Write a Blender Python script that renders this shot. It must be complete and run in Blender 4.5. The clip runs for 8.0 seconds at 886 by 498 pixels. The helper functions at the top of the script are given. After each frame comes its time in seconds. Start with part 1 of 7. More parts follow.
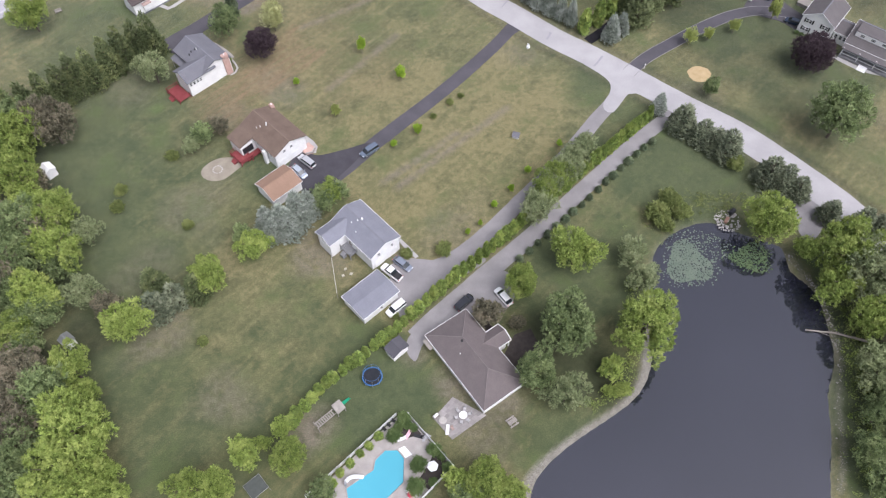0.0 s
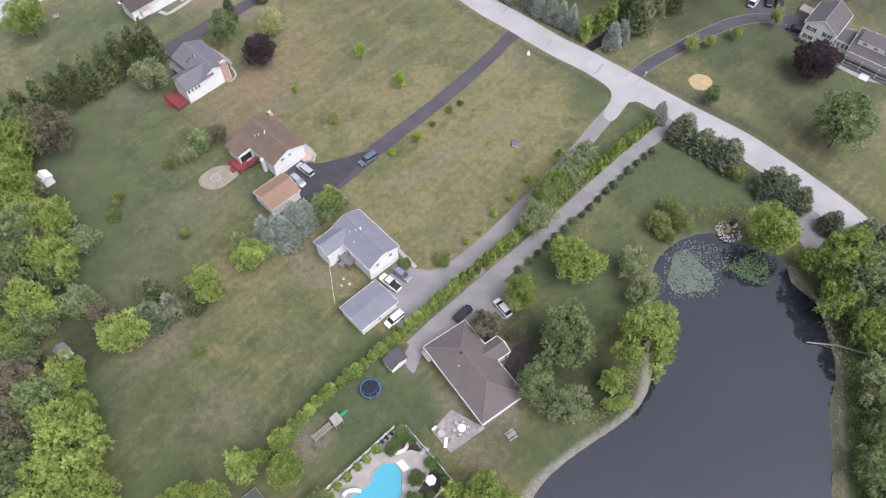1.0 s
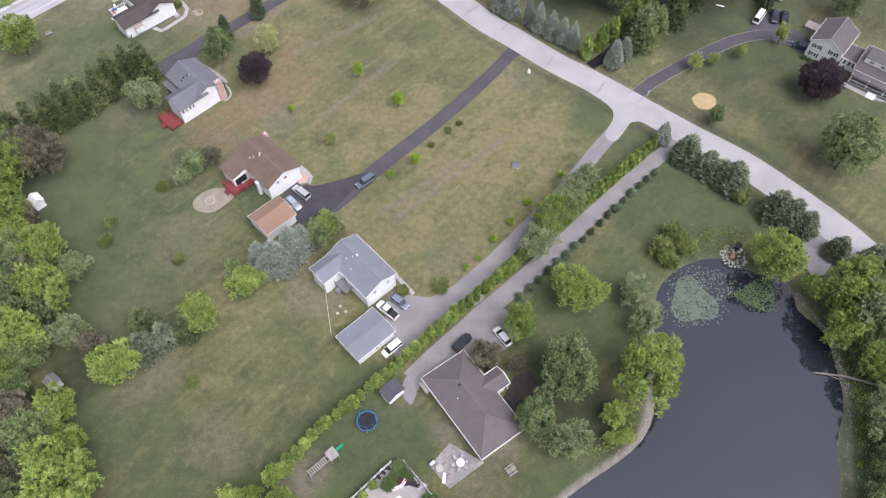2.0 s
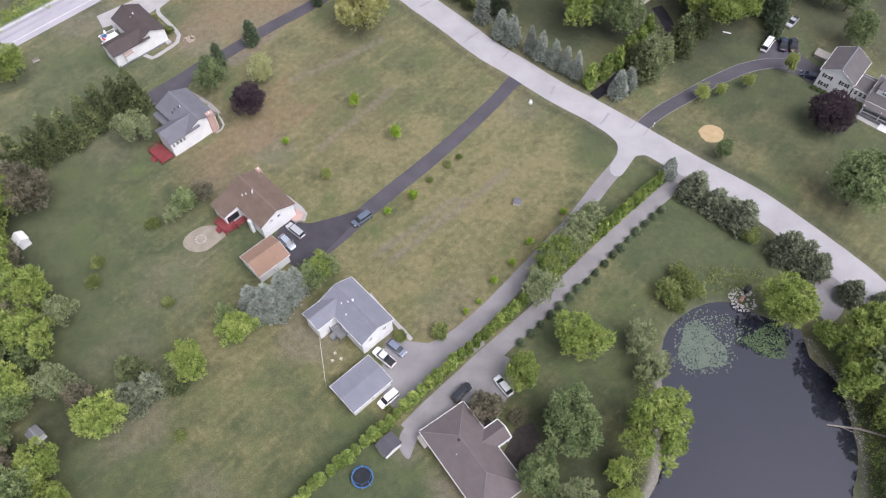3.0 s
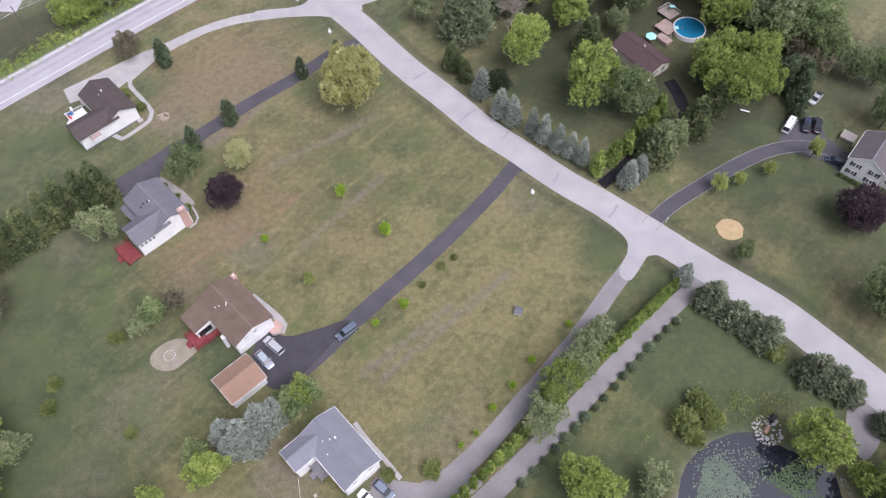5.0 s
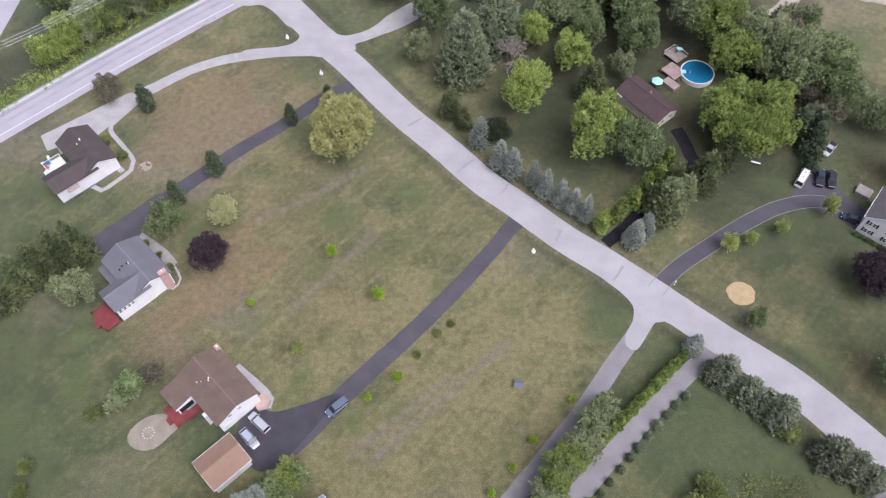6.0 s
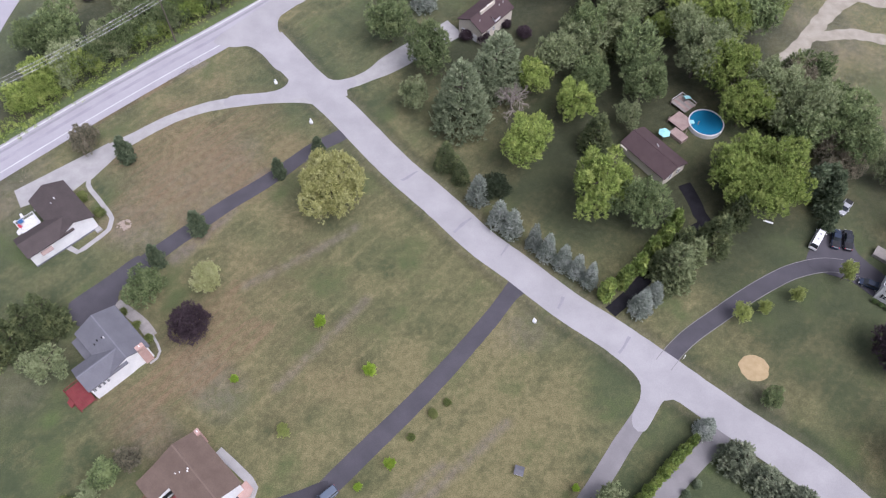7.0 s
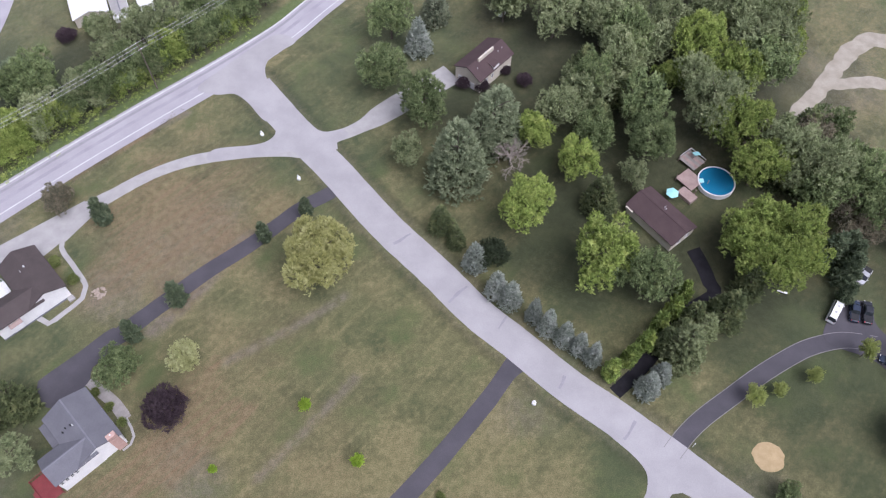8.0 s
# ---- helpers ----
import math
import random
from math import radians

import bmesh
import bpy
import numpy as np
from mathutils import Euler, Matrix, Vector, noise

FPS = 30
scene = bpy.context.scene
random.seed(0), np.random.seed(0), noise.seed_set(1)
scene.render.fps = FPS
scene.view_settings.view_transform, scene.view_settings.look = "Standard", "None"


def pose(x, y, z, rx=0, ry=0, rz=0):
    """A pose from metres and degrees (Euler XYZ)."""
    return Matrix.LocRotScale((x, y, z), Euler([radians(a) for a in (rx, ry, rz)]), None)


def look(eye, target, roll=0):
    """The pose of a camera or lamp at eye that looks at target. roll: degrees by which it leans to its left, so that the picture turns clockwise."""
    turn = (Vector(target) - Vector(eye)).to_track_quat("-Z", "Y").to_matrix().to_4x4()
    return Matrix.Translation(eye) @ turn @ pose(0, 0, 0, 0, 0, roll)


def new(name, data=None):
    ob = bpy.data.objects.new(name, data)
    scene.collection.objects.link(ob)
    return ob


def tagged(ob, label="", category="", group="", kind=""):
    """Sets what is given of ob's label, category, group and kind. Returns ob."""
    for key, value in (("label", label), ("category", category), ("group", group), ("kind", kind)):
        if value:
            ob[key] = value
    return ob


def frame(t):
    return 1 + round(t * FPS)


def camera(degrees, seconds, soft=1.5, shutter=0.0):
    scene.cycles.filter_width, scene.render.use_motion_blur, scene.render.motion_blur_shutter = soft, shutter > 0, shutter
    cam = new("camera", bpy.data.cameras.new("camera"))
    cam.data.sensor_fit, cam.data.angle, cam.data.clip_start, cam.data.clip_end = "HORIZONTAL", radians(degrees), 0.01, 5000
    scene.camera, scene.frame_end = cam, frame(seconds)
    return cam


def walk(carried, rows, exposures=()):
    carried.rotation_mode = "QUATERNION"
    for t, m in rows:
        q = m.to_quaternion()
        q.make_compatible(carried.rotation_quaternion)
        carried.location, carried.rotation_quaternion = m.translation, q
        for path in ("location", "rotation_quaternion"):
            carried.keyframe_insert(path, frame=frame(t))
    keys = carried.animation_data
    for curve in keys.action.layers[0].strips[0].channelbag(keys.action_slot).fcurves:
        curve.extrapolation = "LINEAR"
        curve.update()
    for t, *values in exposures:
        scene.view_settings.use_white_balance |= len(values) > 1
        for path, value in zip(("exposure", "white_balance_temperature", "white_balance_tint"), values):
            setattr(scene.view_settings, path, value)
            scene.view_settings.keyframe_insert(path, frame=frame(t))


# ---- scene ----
cam = camera(62.0, 8.0, soft=1.2)
PATH = [
    (0, (-0.303, -2.398, 136.224), (-0.243, -1.412, 134.672), -0.7),
    (0.5, (-0.065, -1.327, 136.301), (-0.006, -0.340, 134.749), -0.7),
    (1, (0.164, 0.113, 136.525), (0.223, 1.098, 134.972), -0.6),
    (1.5, (0.581, 2.777, 136.663), (0.638, 3.762, 135.109), -0.7),
    (3, (1.966, 17.165, 136.798), (2.024, 18.149, 135.245), -0.6),
    (3.5, (2.350, 23.544, 136.966), (2.409, 24.525, 135.411), -0.5),
    (4, (3.211, 30.350, 136.890), (3.271, 31.332, 135.336), -0.5),
    (4.5, (4.231, 37.514, 136.771), (4.289, 38.498, 135.218), -0.6),
    (6, (6.125, 61.777, 137.324), (6.194, 62.752, 135.765), 0.2),
    (6.5, (6.628, 70.398, 137.574), (6.701, 71.370, 136.013), 0.5),
    (7, (7.458, 79.241, 137.647), (7.535, 80.208, 136.084), 0.7),
    (7.5, (9.051, 88.086, 137.500), (9.124, 89.053, 135.936), 0.6),
    (8, (9.856, 97.264, 137.580), (9.933, 98.226, 136.014), 0.9),
]
walk(cam, [(t, look(eye, target, roll)) for t, eye, target, roll in PATH], [(0, 0.92, 6100, 17), (3.5, 0.86, 6100, 19), (6.0, 0.78, 5950, 22), (8, 0.69, 5850, 22)])

# ---- light: a pale overcast evening sky with a wide, weak sun behind the cloud ----
SUN_UP, SUN_ROUND = radians(60), radians(138)
world = bpy.data.worlds.new("overcast_sky")
scene.world = world
world.use_nodes = True
wn, wl = world.node_tree.nodes, world.node_tree.links
sky = wn.new("ShaderNodeTexSky")
sky.sky_type, sky.sun_disc = "NISHITA", False
sky.sun_elevation, sky.sun_rotation = SUN_UP, SUN_ROUND
sky.air_density, sky.dust_density, sky.ozone_density = 1.0, 4.0, 1.0
haze = wn.new("ShaderNodeHueSaturation")
haze.inputs["Saturation"].default_value = 0.30
wl.new(sky.outputs[0], haze.inputs["Color"])
wl.new(haze.outputs[0], wn["Background"].inputs[0])
wn["Background"].inputs[1].default_value = 0.105
sun = new("sun", bpy.data.lights.new("sun", "SUN"))
sun.data.energy, sun.data.angle, sun.data.color = 1.5, radians(48), (1.0, 0.975, 0.935)
sun.matrix_world = look((math.sin(SUN_ROUND) * math.cos(SUN_UP) * 300, math.cos(SUN_ROUND) * math.cos(SUN_UP) * 300, math.sin(SUN_UP) * 300), (0, 0, 0))


# ---- materials ----
class Nodes:
    """A material's node tree with short calls."""

    def __init__(self, name):
        self.m = bpy.data.materials.new(name)
        self.m.use_nodes = True
        self.n, self.l = self.m.node_tree.nodes, self.m.node_tree.links
        self.out = self.n["Principled BSDF"]

    def put(self, socket, value):
        if isinstance(value, bpy.types.NodeSocket):
            self.l.new(value, socket)
        else:
            socket.default_value = value

    def noise(self, vec, scale, detail=3.0, rough=0.55):
        k = self.n.new("ShaderNodeTexNoise")
        self.put(k.inputs["Vector"], vec)
        k.inputs["Scale"].default_value, k.inputs["Detail"].default_value, k.inputs["Roughness"].default_value = scale, detail, rough
        return k.outputs["Fac"]

    def ramp(self, fac, lo, hi):
        k = self.n.new("ShaderNodeMapRange")
        self.put(k.inputs[0], fac)
        k.inputs[1].default_value, k.inputs[2].default_value = lo, hi
        return k.outputs[0]

    def maths(self, op, a, b):
        k = self.n.new("ShaderNodeMath")
        k.operation = op
        self.put(k.inputs[0], a)
        self.put(k.inputs[1], b)
        return k.outputs[0]

    def mix(self, fac, a, b):
        k = self.n.new("ShaderNodeMix")
        k.data_type = "RGBA"
        self.put(k.inputs[0], fac)
        for i, v in ((6, a), (7, b)):
            self.put(k.inputs[i], v if isinstance(v, bpy.types.NodeSocket) else (*v, 1.0))
        return k.outputs[2]

    def bump(self, height, strength, distance=0.05):
        k = self.n.new("ShaderNodeBump")
        k.inputs["Strength"].default_value, k.inputs["Distance"].default_value = strength, distance
        self.put(k.inputs["Height"], height)
        self.l.new(k.outputs[0], self.out.inputs["Normal"])

    def position(self):
        return self.n.new("ShaderNodeNewGeometry").outputs["Position"]

    def chance(self):
        return self.n.new("ShaderNodeObjectInfo").outputs["Random"]

    def island(self):
        return self.n.new("ShaderNodeNewGeometry").outputs["Random Per Island"]

    def attribute(self, name):
        k = self.n.new("ShaderNodeAttribute")
        k.attribute_name = name
        return k.outputs["Fac"]


def mat(name, a, b, scale=1.0, rough=0.8, metal=0.0, fine=12.0, bump=0.2, vary=0.0, spec=0.3):
    """A worn surface: two colours mixed by broad stains and fine grain, with a slight relief."""
    k = Nodes(name)
    p = k.position()
    broad = k.ramp(k.noise(p, scale, 4), 0.35, 0.65)
    grain = k.noise(p, fine, 3)
    c = k.mix(broad, a, b)
    c = k.mix(k.maths("MULTIPLY", k.ramp(grain, 0.3, 0.7), 0.35), c, [0.72 * x for x in a])
    if vary:
        c = k.mix(k.maths("MULTIPLY", k.chance(), vary), c, [0.5 * x for x in b])
    k.put(k.out.inputs["Base Color"], c)
    k.out.inputs["Roughness"].default_value = rough
    k.out.inputs["Metallic"].default_value = metal
    k.out.inputs["Specular IOR Level"].default_value = spec
    if bump:
        k.bump(grain, bump, 0.03)
    return k.m


def leaf_mat(name, a, b, tip, see=0.22, tufted=True):
    """Foliage: each tuft its own random tone from a to b, spread wide to imitate lit tufts and shaded gaps, each plant
    slightly lighter or darker, some light let through.
    """
    k = Nodes(name)
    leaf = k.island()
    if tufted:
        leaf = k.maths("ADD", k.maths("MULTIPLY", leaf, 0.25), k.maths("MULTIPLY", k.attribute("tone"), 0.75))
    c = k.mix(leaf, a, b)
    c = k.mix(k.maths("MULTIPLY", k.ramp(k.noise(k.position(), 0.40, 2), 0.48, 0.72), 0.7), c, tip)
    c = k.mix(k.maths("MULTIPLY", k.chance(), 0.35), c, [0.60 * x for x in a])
    k.put(k.out.inputs["Base Color"], c)
    k.out.inputs["Roughness"].default_value = 0.65
    k.out.inputs["Specular IOR Level"].default_value = 0.2
    t = k.n.new("ShaderNodeBsdfTranslucent")
    k.put(t.inputs[0], c)
    s = k.n.new("ShaderNodeMixShader")
    s.inputs[0].default_value = see
    k.l.new(k.out.outputs[0], s.inputs[1])
    k.l.new(t.outputs[0], s.inputs[2])
    k.l.new(s.outputs[0], k.n["Material Output"].inputs[0])
    return k.m


def ground_mat():
    k = Nodes("mown_grass")
    p = k.position()
    big, mid, small, fine = k.noise(p, 0.035, 4), k.noise(p, 0.17, 5, 0.6), k.noise(p, 0.75, 5, 0.65), k.noise(p, 4.0, 4, 0.7)
    # mowing and wheel streaks run along the plots
    turn = k.n.new("ShaderNodeMapping")
    turn.inputs["Rotation"].default_value = (0, 0, radians(-43))
    k.put(turn.inputs["Vector"], p)
    lane = k.n.new("ShaderNodeMapping")
    lane.inputs["Scale"].default_value = (0.05, 0.5, 1.0)
    k.put(lane.inputs["Vector"], turn.outputs[0])
    streak = k.noise(lane.outputs[0], 1.0, 4, 0.6)
    green = k.mix(k.ramp(mid, 0.34, 0.66), (0.062, 0.080, 0.036), (0.136, 0.146, 0.068))
    straw = k.mix(k.ramp(small, 0.3, 0.7), (0.177, 0.157, 0.076), (0.268, 0.236, 0.120))
    dry = k.maths("ADD", k.maths("MULTIPLY", k.ramp(big, 0.40, 0.64), 0.34), k.maths("MULTIPLY", k.ramp(small, 0.42, 0.66), 0.30))
    dry = k.maths("ADD", dry, k.maths("MULTIPLY", k.ramp(streak, 0.48, 0.68), 0.40))
    dry = k.maths("ADD", dry, k.maths("MULTIPLY", k.ramp(k.noise(p, 0.10, 3, 0.55), 0.50, 0.66), 0.45))
    dry = k.maths("ADD", dry, k.maths("MULTIPLY", k.attribute("dry"), k.ramp(mid, 0.20, 0.60)))
    dry = k.maths("MINIMUM", k.maths("SUBTRACT", dry, k.attribute("lush")), 1.0)
    dry = k.maths("MAXIMUM", dry, 0.0)
    c = k.mix(dry, green, straw)
    lush = k.mix(k.ramp(small, 0.3, 0.7), (0.048, 0.070, 0.036), (0.108, 0.132, 0.066))
    c = k.mix(k.maths("MULTIPLY", k.attribute("lush"), 0.9), c, lush)
    clover = k.ramp(k.noise(p, 0.085, 5, 0.62), 0.54, 0.66)
    c = k.mix(k.maths("MULTIPLY", clover, 0.75), c, (0.088, 0.122, 0.045))
    earth = k.mix(k.ramp(small, 0.3, 0.7), (0.160, 0.134, 0.102), (0.255, 0.217, 0.172))
    c = k.mix(k.maths("MULTIPLY", k.attribute("bare"), k.ramp(k.noise(p, 0.45, 5, 0.7), 0.28, 0.55)), c, earth)
    rust = k.mix(k.ramp(small, 0.3, 0.7), (0.185, 0.122, 0.072), (0.285, 0.205, 0.125))
    c = k.mix(k.maths("MULTIPLY", k.attribute("rust"), k.ramp(k.noise(lane.outputs[0], 2.2, 5, 0.7), 0.30, 0.62)), c, rust)
    # leaf litter kept very dark, so that it also paints the trees' shade
    litter_shade = k.mix(k.ramp(small, 0.3, 0.7), (0.020, 0.026, 0.013), (0.044, 0.050, 0.028))
    c = k.mix(k.attribute("wood"), c, litter_shade)
    fresh = k.mix(k.ramp(small, 0.3, 0.7), (0.085, 0.135, 0.040), (0.150, 0.205, 0.070))
    c = k.mix(k.attribute("fresh"), c, fresh)
    sand = k.mix(k.ramp(small, 0.3, 0.7), (0.205, 0.188, 0.165), (0.315, 0.290, 0.258))
    c = k.mix(k.attribute("sand"), c, sand)
    c = k.mix(k.maths("MULTIPLY", k.ramp(fine, 0.38, 0.62), 0.50), c, (0.043, 0.049, 0.023))
    k.put(k.out.inputs["Base Color"], c)
    k.out.inputs["Roughness"].default_value = 0.95
    k.out.inputs["Specular IOR Level"].default_value = 0.1
    k.out.inputs["Sheen Weight"].default_value = 0.30
    k.out.inputs["Sheen Roughness"].default_value = 0.45
    k.bump(fine, 0.9, 0.14)
    return k.m


def water_mat(name, a, b, rough, ripple, ior=1.4):
    k = Nodes(name)
    p = k.position()
    k.put(k.out.inputs["Base Color"], k.mix(k.ramp(k.noise(p, 0.03, 3), 0.35, 0.65), a, b))
    k.out.inputs["Roughness"].default_value = rough
    k.out.inputs["IOR"].default_value = ior
    k.out.inputs["Specular IOR Level"].default_value = 1.0
    k.bump(k.noise(p, 2.2, 3), ripple, 0.02)
    return k.m


def glass_mat():
    k = Nodes("window_glass")
    k.out.inputs["Base Color"].default_value = (0.025, 0.03, 0.035, 1)
    k.out.inputs["Roughness"].default_value = 0.06
    k.out.inputs["Specular IOR Level"].default_value = 0.6
    return k.m


def paint_mat(name, c, rough=0.28, metal=0.0):
    k = Nodes(name)
    k.put(k.out.inputs["Base Color"], k.mix(k.maths("MULTIPLY", k.ramp(k.noise(k.position(), 3.0, 4), 0.4, 0.8), 0.25), c, [0.75 * x for x in c]))
    k.out.inputs["Roughness"].default_value = rough
    k.out.inputs["Metallic"].default_value = metal
    k.out.inputs["Coat Weight"].default_value = 0.5
    return k.m


def roof_mat(name, a, b):
    """Asphalt shingles: course lines, blotches and streaks."""
    k = Nodes(name)
    co = k.n.new("ShaderNodeTexCoord").outputs["Object"]
    w = k.n.new("ShaderNodeTexWave")
    w.bands_direction = "Z"
    k.put(w.inputs["Vector"], co)
    w.inputs["Scale"].default_value, w.inputs["Distortion"].default_value, w.inputs["Detail"].default_value = 3.4, 1.2, 3
    c = k.mix(k.ramp(k.noise(co, 0.5, 4), 0.3, 0.7), a, b)
    c = k.mix(k.maths("MULTIPLY", k.ramp(k.noise(co, 6.0, 3, 0.7), 0.3, 0.7), 0.45), c, [0.62 * x for x in a])
    c = k.mix(k.maths("MULTIPLY", w.outputs["Fac"], 0.07), c, [0.6 * x for x in a])
    k.put(k.out.inputs["Base Color"], c)
    k.out.inputs["Roughness"].default_value = 0.9
    k.out.inputs["Specular IOR Level"].default_value = 0.2
    k.bump(k.noise(co, 5.0, 3), 0.4, 0.03)
    return k.m


GROUND = ground_mat()
WATER = water_mat("pond_water", (0.015, 0.016, 0.025), (0.020, 0.021, 0.032), 0.02, 0.03, 1.58)
POOLWATER = water_mat("pool_water", (0.070, 0.33, 0.43), (0.090, 0.38, 0.48), 0.05, 0.12)
POOLDEEP = water_mat("deep_pool_water", (0.012, 0.15, 0.28), (0.018, 0.18, 0.32), 0.05, 0.12)
LANE_M = mat("old_grey_asphalt", (0.335, 0.325, 0.332), (0.400, 0.388, 0.394), 0.15, 0.9, fine=7, bump=0.2)
HIGH_M = mat("pale_highway_asphalt", (0.35, 0.335, 0.365), (0.41, 0.395, 0.425), 0.12, 0.9, fine=5, bump=0.2)
HIGHTRACK = mat("worn_wheel_track", (0.315, 0.300, 0.335), (0.375, 0.360, 0.392), 0.3, 0.9, fine=5, bump=0.1)
DARKASPHALT = mat("dark_asphalt", (0.070, 0.066, 0.076), (0.092, 0.086, 0.098), 0.2, 0.85, fine=6, bump=0.2)
COURT = mat("newer_dark_asphalt", (0.048, 0.045, 0.053), (0.066, 0.062, 0.072), 0.25, 0.85, fine=6, bump=0.2)
BLACKTOP = mat("black_sealed_asphalt", (0.016, 0.015, 0.018), (0.026, 0.025, 0.029), 0.4, 0.95, fine=6, bump=0.2, spec=0.1)
PALEDUN = mat("sun_bleached_plastic", (0.50, 0.46, 0.38), (0.58, 0.53, 0.44), 1.0, 0.7)
GRAVEL = mat("grey_gravel_drive", (0.218, 0.207, 0.211), (0.270, 0.257, 0.260), 0.25, 0.95, fine=9, bump=0.4)
CONCRETE = mat("concrete", (0.34, 0.33, 0.325), (0.41, 0.40, 0.39), 0.4, 0.9, fine=9)
TAR = mat("tar_seal", (0.27, 0.26, 0.285), (0.32, 0.31, 0.335), 0.6, 0.8, fine=5, bump=0.1)
LINEPAINT = mat("worn_white_line", (0.62, 0.62, 0.62), (0.50, 0.50, 0.50), 0.5, 0.8, fine=6, bump=0.1)
POOLPAVE = mat("warm_pool_concrete", (0.31, 0.285, 0.27), (0.38, 0.355, 0.335), 0.5, 0.9, fine=6)
STONE = mat("pale_stone", (0.36, 0.33, 0.31), (0.46, 0.43, 0.40), 0.6, 0.9, fine=4, bump=0.4, vary=0.5)
PALEROCK = mat("pale_inlet_rock", (0.46, 0.43, 0.41), (0.58, 0.55, 0.53), 0.6, 0.9, fine=4, bump=0.4, vary=0.6)
PINKSTONE = mat("pinkish_fieldstone", (0.33, 0.27, 0.22), (0.42, 0.35, 0.29), 0.8, 0.9, fine=4, bump=0.4, vary=0.4)
TERRACOTTA = mat("terracotta_pipe", (0.34, 0.20, 0.15), (0.40, 0.25, 0.19), 1.0, 0.85)
STONEWALK = mat("grey_stone_walk", (0.27, 0.25, 0.24), (0.34, 0.32, 0.30), 0.9, 0.9, fine=4, bump=0.4)
PAVER = mat("grey_pavers", (0.30, 0.275, 0.27), (0.38, 0.355, 0.345), 0.9, 0.9, fine=4, bump=0.4, vary=0.75)
CHAIRGREY = mat("grey_woven_seat", (0.36, 0.35, 0.35), (0.44, 0.43, 0.43), 1.2, 0.8)
ROUNDPATIO = mat("tan_patio", (0.245, 0.215, 0.170), (0.305, 0.272, 0.220), 0.6, 0.9, fine=6, bump=0.3)
SANDPILE = mat("yellow_sand", (0.38, 0.285, 0.155), (0.46, 0.35, 0.20), 0.8, 0.95, fine=8, bump=0.4)
DIRT = mat("pale_dirt", (0.31, 0.28, 0.225), (0.40, 0.365, 0.30), 0.35, 0.95, fine=3, bump=0.4)
MULCH = mat("dark_mulch", (0.035, 0.03, 0.028), (0.06, 0.05, 0.045), 0.9, 0.95, fine=7, bump=0.5)
WHITE = mat("white_siding", (0.80, 0.80, 0.79), (0.72, 0.72, 0.72), 0.5, 0.7, fine=4, bump=0.1)
TRIM = mat("white_trim", (0.80, 0.80, 0.80), (0.72, 0.72, 0.73), 0.8, 0.6, fine=5, bump=0.05)
CREAM = mat("cream_siding", (0.62, 0.57, 0.48), (0.56, 0.52, 0.44), 0.5, 0.7, fine=4, bump=0.1)
BRICK = mat("red_brick", (0.46, 0.30, 0.26), (0.52, 0.36, 0.31), 1.2, 0.85, fine=5, bump=0.3)
R_SLATE = roof_mat("slate_grey_shingles", (0.145, 0.145, 0.164), (0.173, 0.173, 0.191))
R_BLUE = roof_mat("blue_grey_shingles", (0.192, 0.197, 0.232), (0.226, 0.231, 0.265))
R_BROWN = roof_mat("brown_shingles", (0.140, 0.102, 0.082), (0.182, 0.134, 0.106))
R_PLUM = roof_mat("purple_brown_shingles", (0.082, 0.056, 0.058), (0.100, 0.070, 0.070))
R_RUST = roof_mat("rust_shingles", (0.272, 0.178, 0.128), (0.310, 0.204, 0.149))
R_TAUPE = roof_mat("taupe_shingles", (0.134, 0.115, 0.115), (0.163, 0.138, 0.137))
R_DUSK = roof_mat("dusky_grey_shingles", (0.088, 0.086, 0.098), (0.108, 0.106, 0.118))
R_ASH = roof_mat("grey_brown_shingles", (0.116, 0.106, 0.108), (0.142, 0.130, 0.131))
R_DARK = roof_mat("dark_brown_shingles", (0.080, 0.066, 0.064), (0.100, 0.082, 0.079))
CAP = mat("ridge_cap", (0.165, 0.143, 0.141), (0.19, 0.165, 0.163), 1.0, 0.9)
CAPGREY = mat("grey_ridge_cap", (0.175, 0.178, 0.205), (0.20, 0.203, 0.23), 1.0, 0.9)
CAPBROWN = mat("brown_ridge_cap", (0.175, 0.128, 0.102), (0.20, 0.150, 0.120), 1.0, 0.9)
GLASS = glass_mat()
REDWOOD = mat("red_deck_stain", (0.20, 0.042, 0.046), (0.26, 0.062, 0.064), 0.7, 0.7, fine=5)
GREYWOOD = mat("weathered_wood", (0.25, 0.23, 0.21), (0.34, 0.31, 0.28), 0.9, 0.85, fine=6)
STEELWOOD = mat("grey_painted_boards", (0.20, 0.20, 0.21), (0.26, 0.26, 0.27), 0.9, 0.8, fine=6)
PINKWOOD = mat("faded_deck_wood", (0.30, 0.22, 0.20), (0.38, 0.29, 0.26), 0.7, 0.85, fine=6)
BARK = mat("bark", (0.10, 0.08, 0.065), (0.16, 0.135, 0.11), 1.5, 0.95, fine=9, bump=0.6)
TWIG = mat("bare_twigs", (0.26, 0.23, 0.20), (0.36, 0.32, 0.28), 1.5, 0.95, fine=9)
DARKPLASTIC = mat("black_plastic", (0.02, 0.02, 0.022), (0.035, 0.035, 0.04), 1.0, 0.5)
KENNELNET = mat("grey_green_net", (0.060, 0.068, 0.062), (0.085, 0.094, 0.086), 1.2, 0.85)
NET = mat("dark_net", (0.016, 0.018, 0.024), (0.026, 0.028, 0.035), 1.0, 0.8)
BLUEPAD = mat("blue_padding", (0.04, 0.12, 0.28), (0.06, 0.16, 0.34), 1.0, 0.5)
